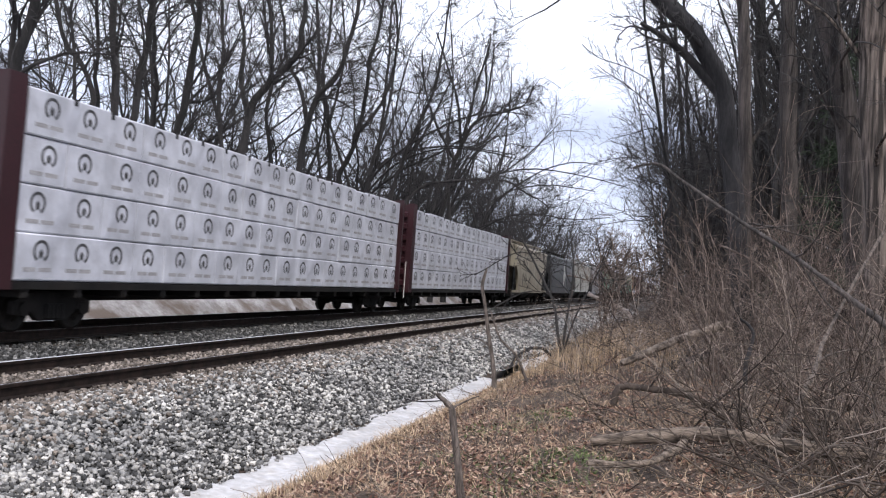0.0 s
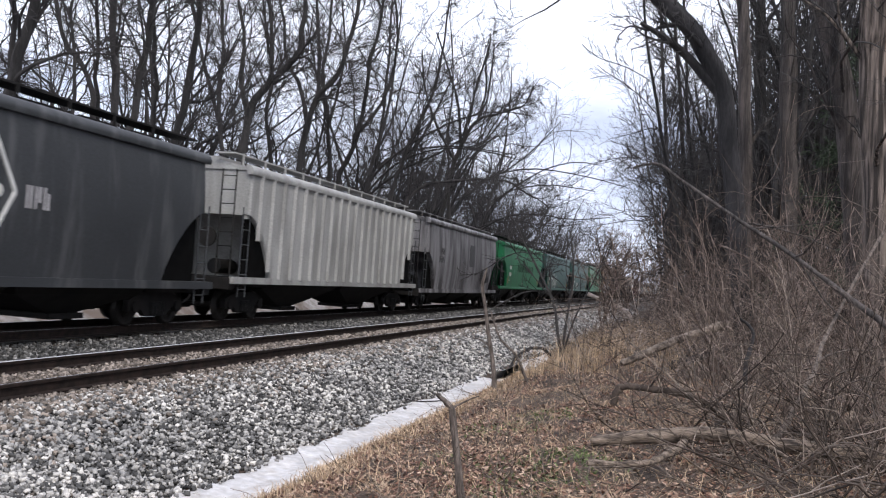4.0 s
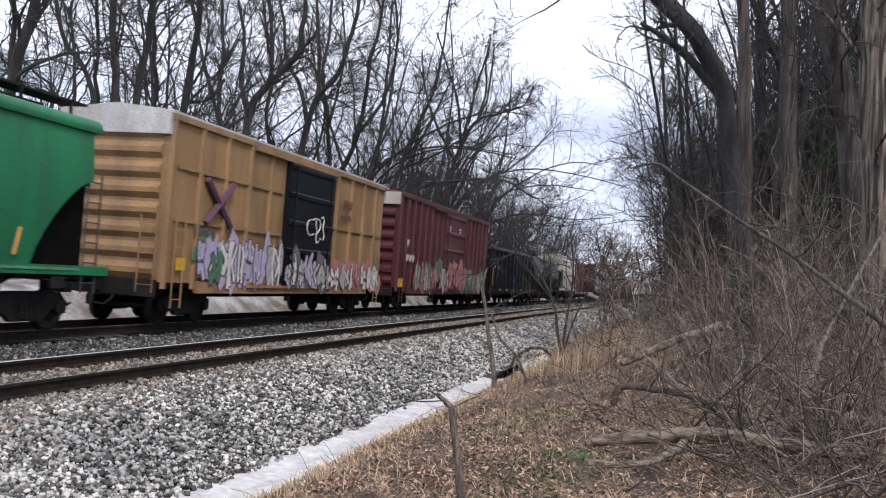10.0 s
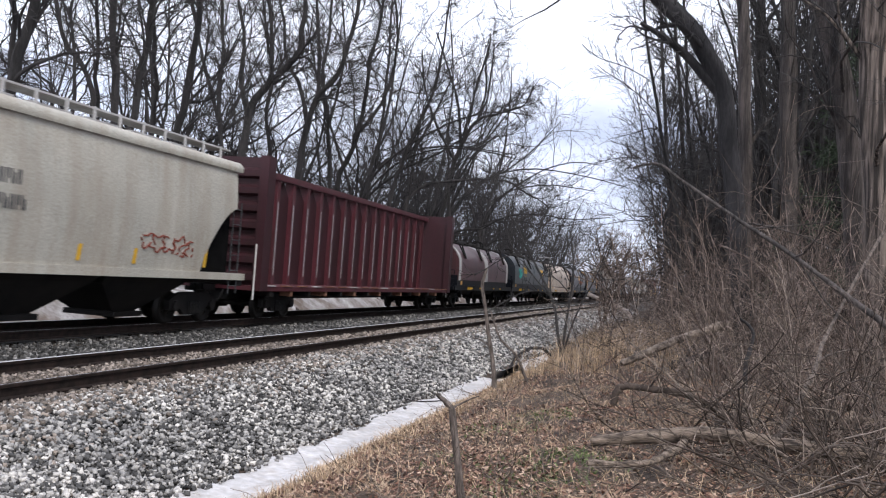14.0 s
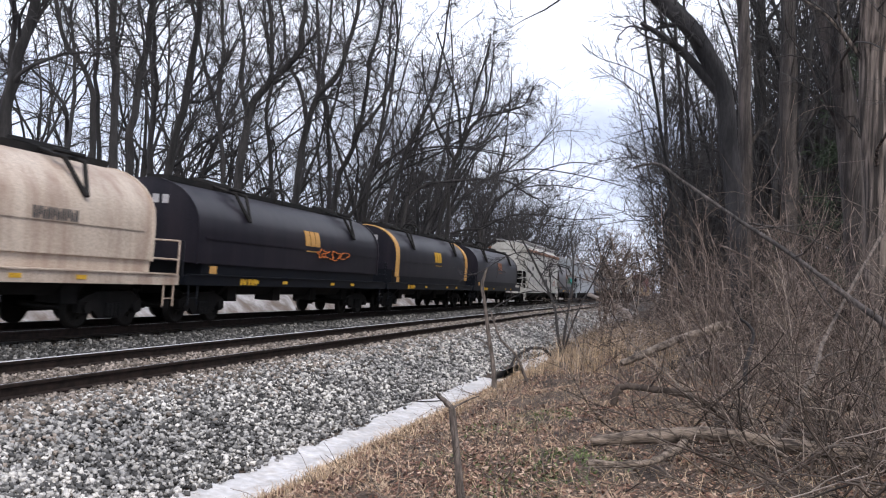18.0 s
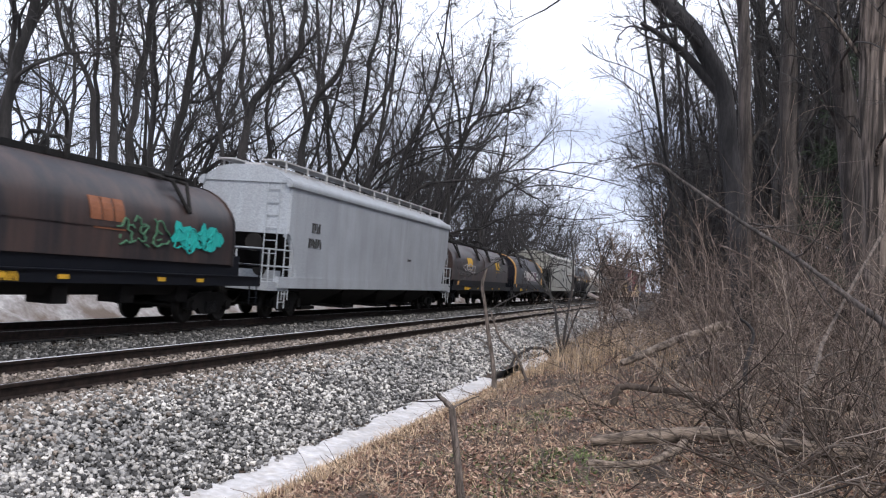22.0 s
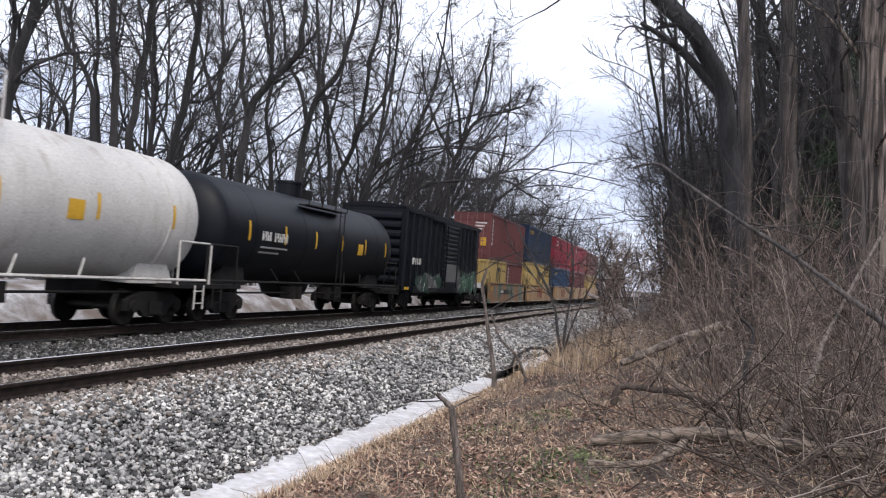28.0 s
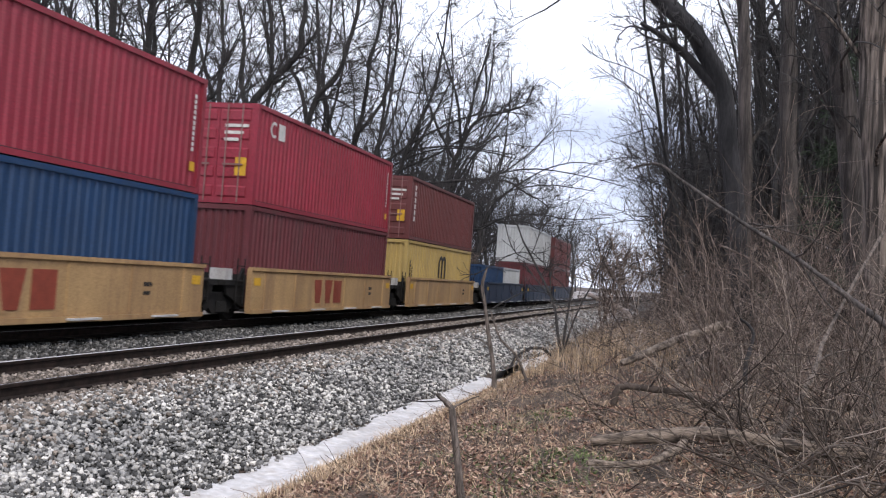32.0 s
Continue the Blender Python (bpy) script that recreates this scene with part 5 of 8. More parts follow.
        ladder(car, 1.5, y - s * (0.62 if s < 0 else 0.62) - 0.2, sill - 0.5, knee + 0.2, "y", mat=trim if platform else "charcoal")
        ladder(car, 0.75, y - s * 0.5, sill - 0.1, top, "x", mat=trim if platform else "black_steel")
        if platform:
            y += lead if s > 0 else -lead
            part("end_platform", box(bm_new(), -1.45, 1.5, min(y, y - s * (0.8 + lead)), max(y, y - s * (0.8 + lead)), sill - 0.22, sill + 0.03), trim, car)
            # slope sheet coloured near-black for the shade under the overhanging end
            part("slope_sheet", prism_x(bm_new(), [(s * (hl - e - 0.02), knee), (s * (hl - e - 0.9), sill), (s * (hl - e - 0.95), sill), (s * (hl - e - 0.07), knee)], -1.4, 1.4), "recess_shade", car)
            railing(car, [(p, q) for z in (sill + 0.5, sill + 1.0) for p, q in (((-1.3, y - s * 0.03, z), (1.45, y - s * 0.03, z)), ((1.45, y - s * 0.03, z), (1.5, y - s * 1.5, z)))], 0.025, trim)
            railing(car, [((x, yy, sill), (x, yy, sill + 1.02)) for x, yy in ((1.45, y - s * 0.03), (0.4, y - s * 0.03), (-1.3, y - s * 0.03), (1.5, y - s * 1.5))], 0.03, trim)
            ladder(car, 1.5, y - s * 0.75, 0.35, sill, "y", mat=trim)
    # air gear on the leading end
    part("brake_wheel", finish(rod(bm_new(), (0.4, -hl + 0.5, 2.3), (0.4, -hl + 0.56, 2.3), 0.28, 16), "brake_wheel"), "black_steel", car)
    part("air_tank", finish(rod(bm_new(), (0.3, -hl + 1.2, 1.5), (0.3, -hl + 2.2, 1.5), 0.22, 12), "air_tank"), "black_steel", car)
    running_gear(car, hl, 1.75)
    return car, hl, side_x


# ---- boxcars
def boxcar(s0, s1, mat, label, top=5.0, bottom=0.8, door_mat=None, door=(-0.6, 2.4), rib=1.05, roof_mat="galv", end_cap=None, plug=False):
    car, hl = car_at("boxcar", s0, s1, label)
    part("body", stack([(bottom + 0.25, 1.48, hl - 0.05), (top, 1.48, hl - 0.05)], 0.03), mat, car)
    bm = loft(bm_new(), [[(-1.56, y, top), (1.56, y, top), (1.56, y, top + 0.06), (0, y, top + 0.22), (-1.56, y, top + 0.06)] for y in (-hl, hl)])
    roof = part("roof", bm, roof_mat, car)
    for k in range(12):
        y = -hl + 0.7 + k * (2 * hl - 1.4) / 11
        part("roof_seam", loft(bm_new(), [[(-1.5, a, top + 0.06), (0, a, top + 0.26), (1.5, a, top + 0.06), (0, a, top + 0.2)] for a in (y - 0.04, y + 0.04)]), roof_mat, roof)
    part("top_chord", box(bm_new(), 1.46, 1.57, -hl + 0.02, hl - 0.02, top - 0.14, top - 0.002), mat, car)
    part("side_sill", box(bm_new(), 1.44, 1.57, -hl + 1.6, hl - 1.6, bottom, bottom + 0.3), mat, car)
    y = -hl + 0.12
    while y < hl - 0.1:
        if not (door[0] - 0.1 < y < door[1] + 0.1):
            bm = loft(bm_new(), [[(1.48, y - 0.07, z), (1.57, y - 0.045, z), (1.57, y + 0.045, z), (1.48, y + 0.07, z)] for z in (bottom + 0.1, top - 0.14)])
            part("rib", bm, mat, car)
        y += rib
    # doors
    d = part("door", box(bm_new(), 1.49, 1.60, door[0], door[1], bottom + 0.22, top - 0.2), door_mat or mat, car)
    n = 14 if not plug else 5
    for k in range(n):
        z = bottom + 0.45 + k * (top - bottom - 0.8) / (n - 1)
        part("door_corrugation", prism_y(bm_new(), [(1.60, z - 0.1), (1.645, z - 0.05), (1.645, z + 0.05), (1.60, z + 0.1)], door[0] + 0.12, door[1] - 0.12), door_mat or mat, d)
    for yy in (door[0] + 0.45, door[1] - 0.45):
        part("lock_rod", finish(rod(bm_new(), (1.67, yy, bottom + 0.25), (1.67, yy, top - 0.3), 0.025), "lock_rod"), door_mat or mat, d)
    for z in (bottom + 0.2, top - 0.2):
        part("door_track", box(bm_new(), 1.5, 1.63, door[0] - 2.2, door[1] + 0.2, z - 0.04, z + 0.04), mat, car)
    # corrugated ends
    for s in (-1, 1):
        y = s * (hl - 0.05)
        for k in range(8):
            z = bottom + 0.5 + k * (top - bottom - 0.9) / 7
            prof = [(y, z - 0.2), (y + s * 0.1, z - 0.06), (y + s * 0.1, z + 0.06), (y, z + 0.2)]
            part("end_corrugation", prism_x(bm_new(), prof, -1.3, 1.3), mat, car)
        if end_cap:
            part("end_cap", box(bm_new(), -1.5, 1.5, min(y, y + s * 0.12), max(y, y + s * 0.12), top - 0.5, top + 0.02), end_cap, car)
        ladder(car, 0.95, y + s * 0.14, bottom, bottom + 1.8, "x", mat=mat)
        ladder(car, 1.58, y - s * 0.55 - 0.2, bottom - 0.35, bottom + 1.7, "y", mat=mat)
        part("end_sill", box(bm_new(), -1.4, 1.4, min(y, y + s * 0.15), max(y, y + s * 0.15), bottom - 0.1, bottom + 0.3), "black_steel", car)
    part("underframe", box(bm_new(), -0.4, 0.4, -hl + 0.3, hl - 0.3, 0.62, bottom + 0.28), "black_steel", car)
    part("floor", box(bm_new(), -1.4, 1.4, -hl + 0.1, hl - 0.1, bottom + 0.14, bottom + 0.25), "black_steel", car)
    running_gear(car, hl, 2.0)
    return car, hl


# ---- gondola
def gondola(s0, s1, label):
    car, hl = car_at("gondola_car", s0, s1, label)
    top, bot = 3.7, 1.1
    for s in (1, -1):
        side = part("side_wall", box(bm_new(), s * 1.4 - 0.03, s * 1.4 + 0.03, -hl + 0.62, hl - 0.7, bot, top), "black_paint", car)
        part("top_rail", box(bm_new(), s * 1.42 - 0.1, s * 1.42 + 0.1, -hl + 0.6, hl - 0.6, top - 0.06, top + 0.1), "rust_black", car)
        part("side_sill", box(bm_new(), s * 1.42 - 0.1, s * 1.42 + 0.1, -hl + 0.1, hl - 0.1, bot - 0.25, bot + 0.04), "black_paint", car)
        if s > 0:
            for k in range(11):
                y = -hl + 1.3 + k * (2 * hl - 2.6) / 10
                bm = loft(bm_new(), [[(1.42, y - 0.13, z), (x, y - 0.07, z), (x, y + 0.07, z), (1.42, y + 0.13, z)] for z, x in ((bot - 0.2, 1.6), (top - 0.05, 1.52))])
                part("side_post", bm, "black_paint", car)
    for s in (-1, 1):
        y = s * (hl - 0.75)
        part("end_wall", box(bm_new(), -1.38, 1.38, y - 0.04, y + 0.04, bot, top - 0.15), "black_paint", car)
        for z in (1.6, 2.3, 3.0):
            part("end_corrugation", box(bm_new(), -1.3, 1.3, min(y, y + s * 0.14), max(y, y + s * 0.14), z - 0.08, z + 0.08), "rust_black", car)
        ladder(car, 1.53, y + s * 0.15 - 0.2, 0.6, top - 0.2, "y", mat="rust_black")
        part("end_deck", box(bm_new(), -1.4, 1.4, min(y, y + s * 0.7), max(y, y + s * 0.7), bot - 0.2, bot - 0.02), "black_steel", car)
        part("end_post", box(bm_new(), 1.3, 1.44, s * (hl - 0.12) - 0.06, s * (hl - 0.12) + 0.06, bot - 0.1, top - 0.05), "black_paint", car)
    part("floor", box(bm_new(), -1.4, 1.4, -hl + 0.7, hl - 0.7, bot - 0.2, bot - 0.05), "black_steel", car)
    part("underframe", box(bm_new(), -0.4, 0.4, -hl + 0.2, hl - 0.2, 0.6, bot - 0.2), "black_steel", car)
    part("scrap_load", stack([(bot, 1.3, hl - 0.9), (top - 0.35, 1.28, hl - 0.95)], 0.05), "rusty", car)
    for k, (y, w, z) in enumerate(((-3.6, 1, 2), (0.1, 3, 2), (1.8, 2, 2))):
        m = ("ink_white", "sign_pink", "sign_pink")[k]
        patch(car, 1.432, y - 0.2, y + 0.24, 2.35, 2.8, m, "placard")
    patch(car, 1.432, -0.1 + 1.0, 0.3 + 1.0, 1.6, 1.95, "sign_blue", "placard")
    for y in (-4.4, -2.0, 0.6, 3.4):
        patch(car, 1.53, y - 0.2, y + 0.2, bot - 0.08, bot + 0.02, "yellow", "reflector")
    bars(car, 1.432, -hl + 1.75, 2.45, (4,), 0.19, "ink_white")
    bars(car, 1.432, -hl + 3.05, 2.45, (4,), 0.19, "ink_white")
    patch(car, 1.53, -hl + 0.95, -hl + 1.05, 1.35, 2.5, "yellow", "reflector", slant=0.08)
    running_gear(car, hl, 1.7)
    return car, hl


# ---- tank cars
def tank_car(s0, s1, mat, label, r=1.52, cz=2.52, sill=1.0, jacket=None, head_mat=None, rail_mat=None, marks="ink_white", seed=1, dome=0.45):
    car, hl = car_at("tank_car", s0, s1, label)
    L = hl - 0.45
    st = [(-L + 0.62 * (1 - math.cos(a)) , r * math.sin(a)) for a in [radians(d) for d in (6, 15, 27, 40, 54, 68, 80, 90)]]
    st += [(-L + 1.0, r)] + [(y, r) for y in np.linspace(-L + 2.4, L - 2.4, 5)] + [(L - 1.0, r)]
    st += [(L - 0.62 * (1 - math.cos(a)), r * math.sin(a)) for a in [radians(d) for d in (90, 80, 68, 54, 40, 27, 15, 6)]]
    shell = part("tank_shell", tube_y(bm_new(), st, 40, cz), mat, car, angle=40)
    if jacket:
        for s in (-1, 1):
            part("jacket_band", tube_y(bm_new(), [(s * (L - 1.75) - 0.02, r + 0.005), (s * (L - 1.75) - 0.02, r + 0.02), (s * (L - 1.75) + 0.04, r + 0.02), (s * (L - 1.75) + 0.04, r + 0.005)], 40, cz), mat, car, angle=40)
    else:
        for y in np.linspace(-L + 2.2, L - 2.2, 4):
            part("weld_seam", tube_y(bm_new(), [(y - 0.02, r), (y, r + 0.008), (y + 0.02, r)], 40, cz), mat, shell, angle=60)
    rail = rail_mat or mat
    if dome:
        part("dome", finish(rod(bm_new(), (0, -0.2, cz + r - 0.15), (0, -0.2, cz + r + 0.4), dome, 18), "dome"), mat, car)
        part("dome_lid", finish(rod(bm_new(), (0, -0.2, cz + r + 0.4), (0, -0.2, cz + r + 0.47), dome + 0.04, 18), "dome_lid"), mat, car)
    part("walkway", box(bm_new(), 1.05, 1.42, -1.6, 1.8, cz + r * 0.74, cz + r * 0.74 + 0.03), rail, car)
    zb = cz + r * 0.76
    for x in (1.42, -1.42):
        bm = bm_new()
        for y in (-1.6, -0.5, 0.7, 1.8):
            rod(bm, (x, y, zb), (x, y, zb + 0.98), 0.024)
        for z in (zb + 0.5, zb + 0.98):
            rod(bm, (x, -1.6, z), (x, 1.8, z), 0.022)
        part("dome_railing", bm, rail, car)
    for y in (0.75, 1.15):
        part("valve", finish(rod(bm_new(), (0.2, y, cz + r - 0.05), (0.2, y, cz + r + 0.3), 0.12, 10), "valve"), rail, car)
    ladder(car, 1.5, 1.0, 0.5, zb, "y", mat=rail, rungs=9)
    # underframe stubs, running rails and braces
    for s in (1, -1):
        bm = rod(bm_new(), (s * 1.48, -hl + 0.3, sill + 0.12), (s * 1.48, hl - 0.3, sill + 0.12), 0.035)
        part("handrail", bm, rail, car)
    part("draft_sill", box(bm_new(), -0.3, 0.3, -hl + 0.1, -hl + 4.0, 0.7, sill + 0.05), "black_steel", car)
    part("draft_sill", box(bm_new(), -0.3, 0.3, hl - 4.0, hl - 0.1, 0.7, sill + 0.05), "black_steel", car)
    part("bottom_outlet", stack([(0.55, 0.35, 0.35), (0.7, 0.5, 0.7), (cz - r + 0.1, 0.6, 0.9)], 0.08), "black_steel", car)
    part("brake_pipe", finish(rod(bm_new(), (0.9, -hl + 2.5, 0.78), (0.9, hl - 2.5, 0.78), 0.03), "brake_pipe"), "black_steel", car)
    for y in (-1.4, -0.9, 1.6, 2.6):
        part("brake_gear", box(bm_new(), 0.6, 1.05, y - 0.1, y + 0.1, 0.58, 0.98), "black_steel", car)
    for s in (-1, 1):
        y = s * hl
        part("end_platform", box(bm_new(), -1.45, 1.5, min(y, y - s * 1.9), max(y, y - s * 1.9), sill - 0.08, sill + 0.02), "black_steel", car)
        bm = prism_x(bm_new(), [(y - s * 1.2, sill), (y - s * 2.9, sill), (y - s * 2.6, cz - r * 0.5), (y - s * 1.7, cz - r * 0.5)], -1.1, 1.1)
        part("saddle", bm, "black_steel" if not jacket else mat, car)
        railing(car, [((x, y - s * 0.06, sill), (x, y - s * 0.06, sill + 1.05)) for x in (1.45, 0.4, -1.4)]
                + [((-1.4, y - s * 0.06, sill + 1.05), (1.45, y - s * 0.06, sill + 1.05)), ((1.45, y - s * 0.06, sill + 1.05), (1.48, y - s * 1.6, sill + 1.05)), ((1.48, y - s * 1.6, sill + 1.05), (1.48, y - s * 1.6, sill))], 0.028, rail)
        ladder(car, 1.5, y - s * 0.6 - 0.2, 0.4, sill, "y", mat=rail)
        for k in (0.18, 0.34):
            bm = rod(bm_new(), (1.47, s * hl * k * 1.3, sill + 0.1), (1.32, s * (hl * k * 1.3 + 0.35), sill + 0.5), 0.022)
            part("rail_brace", bm, rail, car)

    def side_x(z):
        return math.sqrt(max(0.01, r * r - (z - cz) ** 2)) + 0.006
    # reflective slips and lettering that follow the shell
    def curved(y0, y1, z0, z1, m, name):
        bm = bm_new()
        zz = [z0 + (z1 - z0) * k / 5 for k in range(6)]
        loft(bm, [[(side_x(z) - 0.004, y0, z), (side_x(z) + 0.006, y0, z), (side_x(z) + 0.006, y1, z), (side_x(z) - 0.004, y1, z)] for z in zz])
        part(name, bm, m, car)
    for y in np.linspace(-hl * 0.72, hl * 0.78, 6):
        curved(y - 0.05, y + 0.05, cz - 0.25, cz + 0.3, "yellow", "reflector")
    y = -hl * 0.62
    for count in (4, 6):
        for k in range(count):
            curved(y, y + 0.035, cz - 0.2 + (0.1 if k % 3 == 1 else 0), cz + 0.06, marks, "lettering")
            curved(y + 0.065, y + 0.1, cz - 0.2, cz + (0.06 if k % 2 else -0.02), marks, "lettering")
            y += 0.155
        y += 0.18
    for j in range(2):
        curved(-hl * 0.62, -hl * 0.62 + 1.8 - j * 0.5, cz - 0.42 - j * 0.15, cz - 0.37 - j * 0.15, "print_pale" if marks == "ink_white" else "print_grey", "lettering")
    curved(hl * 0.38, hl * 0.38 + 0.5, cz - 0.3, cz + 0.1, "yellow", "sign")
    running_gear(car, hl, 1.8)
    return car, hl, side_x


# ---- coil cars
def hood_profile(r=1.46, z0=1.55, z1=3.42):
    pts = []
    zc = z1 - 1.2
    pts.append((r, z0))
    pts.append((r, zc - 0.1))
    for k in range(1, 14):
        a = math.pi * k / 14
        pts.append((r * math.cos(a), zc + 1.2 * math.sin(a)))
    pts.append((-r, zc - 0.1))
    pts.append((-r, z0))
    return pts


def coil_car(s0, s1, hoods, label, mat="plum_black", bands=None, marks=("yellow",), end_marks=True, cradle="black_paint", top=3.42):
    """hoods: stretches (y0, y1) of separate arched hoods, in metres from the car's leading end."""
    car, hl = car_at("coil_car", s0, s1, label)
    for s in (1, -1):
        part("side_sill", box(bm_new(), s * 1.5 - 0.12, s * 1.5 + 0.08, -hl + 0.1, hl - 0.1, 1.0, 1.24), cradle, car)
        part("side_wall", box(bm_new(), s * 1.36 - 0.04, s * 1.36 + 0.04, -hl + 1.1, hl - 1.1, 1.2, 1.8), cradle, car)
        part("catwalk", box(bm_new(), s * 1.5 - 0.1, s * 1.5 + 0.12, -hl + 0.3, hl - 0.3, 1.24, 1.27), cradle, car)
    part("trough", loft(bm_new(), [[(-1.3, y, 1.2), (1.3, y, 1.2), (0.9, y, 0.72), (-0.9, y, 0.72)] for y in (-hl + 2.9, hl - 2.9)]), "black_steel", car)
    part("centre_sill", box(bm_new(), -0.35, 0.35, -hl + 0.2, hl - 0.2, 0.72, 1.2), "black_steel", car)
    for s in (-1, 1):
        y = s * hl
        part("end_platform", box(bm_new(), -1.5, 1.5, min(y, y - s * 1.3), max(y, y - s * 1.3), 1.02, 1.2), cradle, car)
        railing(car, [((-1.45, y - s * 0.05, z), (1.5, y - s * 0.05, z)) for z in (1.6, 2.05)] + [((x, y - s * 0.05, 1.2), (x, y - s * 0.05, 2.05)) for x in (-1.45, 0.3, 1.5)], 0.023, cradle)
        part("end_bulkhead", box(bm_new(), -1.35, 1.35, y - s * 1.15 - 0.05, y - s * 1.15 + 0.05, 1.2, 1.8), cradle, car)
        ladder(car, 1.56, y - s * 0.5 - 0.2, 0.5, 1.24, "y", mat=cradle)
        for q in (0.25, 0.5):
            patch(car, 1.585, s * hl * q - 0.16, s * hl * q + 0.16, 1.08, 1.17, "yellow", "reflector")
    patch(car, 1.585, -hl + 1.2, -hl + 1.55, 1.3, 1.5, "stripe_tan", "reflector", thick=0.01)
    for hk, (a, b) in enumerate(hoods):
        y0, y1 = -hl + a, -hl + b
        hood = part("hood", prism_y(bm_new(), hood_profile(z1=top), y0, y1), mat, car, angle=30)
        prof = hood_profile(1.49, 1.52, top + 0.03)
        inner = hood_profile(1.44, 1.52, top - 0.02)
        edge = [(y0, y0 + (0.42 if bands else 0.07)), (y1 - (0.42 if bands else 0.07), y1)]
        for ya, yb in edge:
            bm = bm_new()
            loft(bm, [[(x, ya, z) for x, z in prof] + [(x, ya, z) for x, z in inner[::-1]], [(x, yb, z) for x, z in prof] + [(x, yb, z) for x, z in inner[::-1]]])
            part("edge_band", bm, bands or mat, hood, angle=40)
        part("lap_seam", box(bm_new(), 1.44, 1.485, y0 + 0.4, y1 - 0.4, 2.18, 2.23), mat, hood)
        # lifting gear on top
        bm = box(bm_new(), -0.3, 0.3, y0 + 0.3, y1 - 0.3, top - 0.02, top + 0.13)
        part("ridge_rail", bm, "black_steel", hood)
        for yy in (y0 + (y1 - y0) * 0.2, y0 + (y1 - y0) * 0.8):
            bm = bm_new()
            rod(bm, (0, yy, top + 0.16), (1.12, yy - 0.3, top - 0.12), 0.045)
            rod(bm, (0, yy, top + 0.16), (1.12, yy + 0.3, top - 0.12), 0.045)
            rod(bm, (0.95, yy - 0.5, top + 0.02), (0.95, yy + 0.5, top + 0.02), 0.05)
            rod(bm, (1.1, yy - 0.32, top - 0.1), (1.46, yy - 0.02, top - 0.85), 0.05)
            rod(bm, (1.1, yy + 0.32, top - 0.1), (1.46, yy + 0.02, top - 0.85), 0.05)
            rod(bm, (0, yy - 0.6, top + 0.2), (0, yy + 1.2, top + 0.2), 0.08)
            part("guide_arm", bm, "black_steel", hood)
        ym = (y0 + y1) / 2
        for dy in (-0.3, 0.3):
            bm = bm_new()
            pts = [(-0.3, ym + dy, top), (-0.32, ym + dy, top + 0.28), (-0.15, ym + dy, top + 0.46), (0.15, ym + dy, top + 0.46), (0.32, ym + dy, top + 0.28), (0.3, ym + dy, top)]
            for p, q in zip(pts, pts[1:]):
                rod(bm, p, q, 0.05)
            part("lifting_bail", bm, "black_steel", hood)
        m = marks[hk % len(marks)]
        if m:
            # a slanted block over a bar, where the owner's mark stands
            def hx(z):
                zc = top - 1.2
                return 1.46 if z < zc else 1.46 * math.sqrt(max(0, 1 - ((z - zc) / 1.2) ** 2))
            yc = y0 + (y1 - y0) * 0.53
            for za, zb, ya, yb, nm in ((2.32, 2.8, -0.62, -0.26, "owner_mark"), (2.32, 2.8, -0.2, 0.14, "owner_mark"), (2.32, 2.8, 0.2, 0.55, "owner_mark"), (2.14, 2.21, -0.5, 0.62, "owner_bar")):
                bm = bm_new()
                zz = [za + (zb - za) * k / 4 for k in range(5)]
                loft(bm, [[(hx(z) - 0.002, yc + ya + (z - za) * -0.15, z), (hx(z) + 0.012, yc + ya + (z - za) * -0.15, z), (hx(z) + 0.012, yc + yb + (z - za) * -0.15, z), (hx(z) - 0.002, yc + yb + (z - za) * -0.15, z)] for z in zz])
                part(nm, bm, m, hood)
        if hk == 0 and end_marks:
            bm = bm_new()
            for k in range(4):
                box(bm, -0.45 + k * 0.28, -0.27 + k * 0.28, y0 - 0.008, y0 + 0.002, top - 0.62, top - 0.40)
            part("end_lettering", bm, "print_pale", hood)
    bars(car, 1.585, -hl + 2.9, 1.03, (4, 6), 0.17, "yellow" if marks[0] != "ink_white" else "ink_white")
    for y in np.linspace(-hl + 3.4, hl - 3.4, 4):
        part("brake_gear", box(bm_new(), 0.5, 1.1, y - 0.25, y + 0.25, 0.55, 0.95), "black_steel", car)
    running_gear(car, hl, 1.9)
    return car, hl


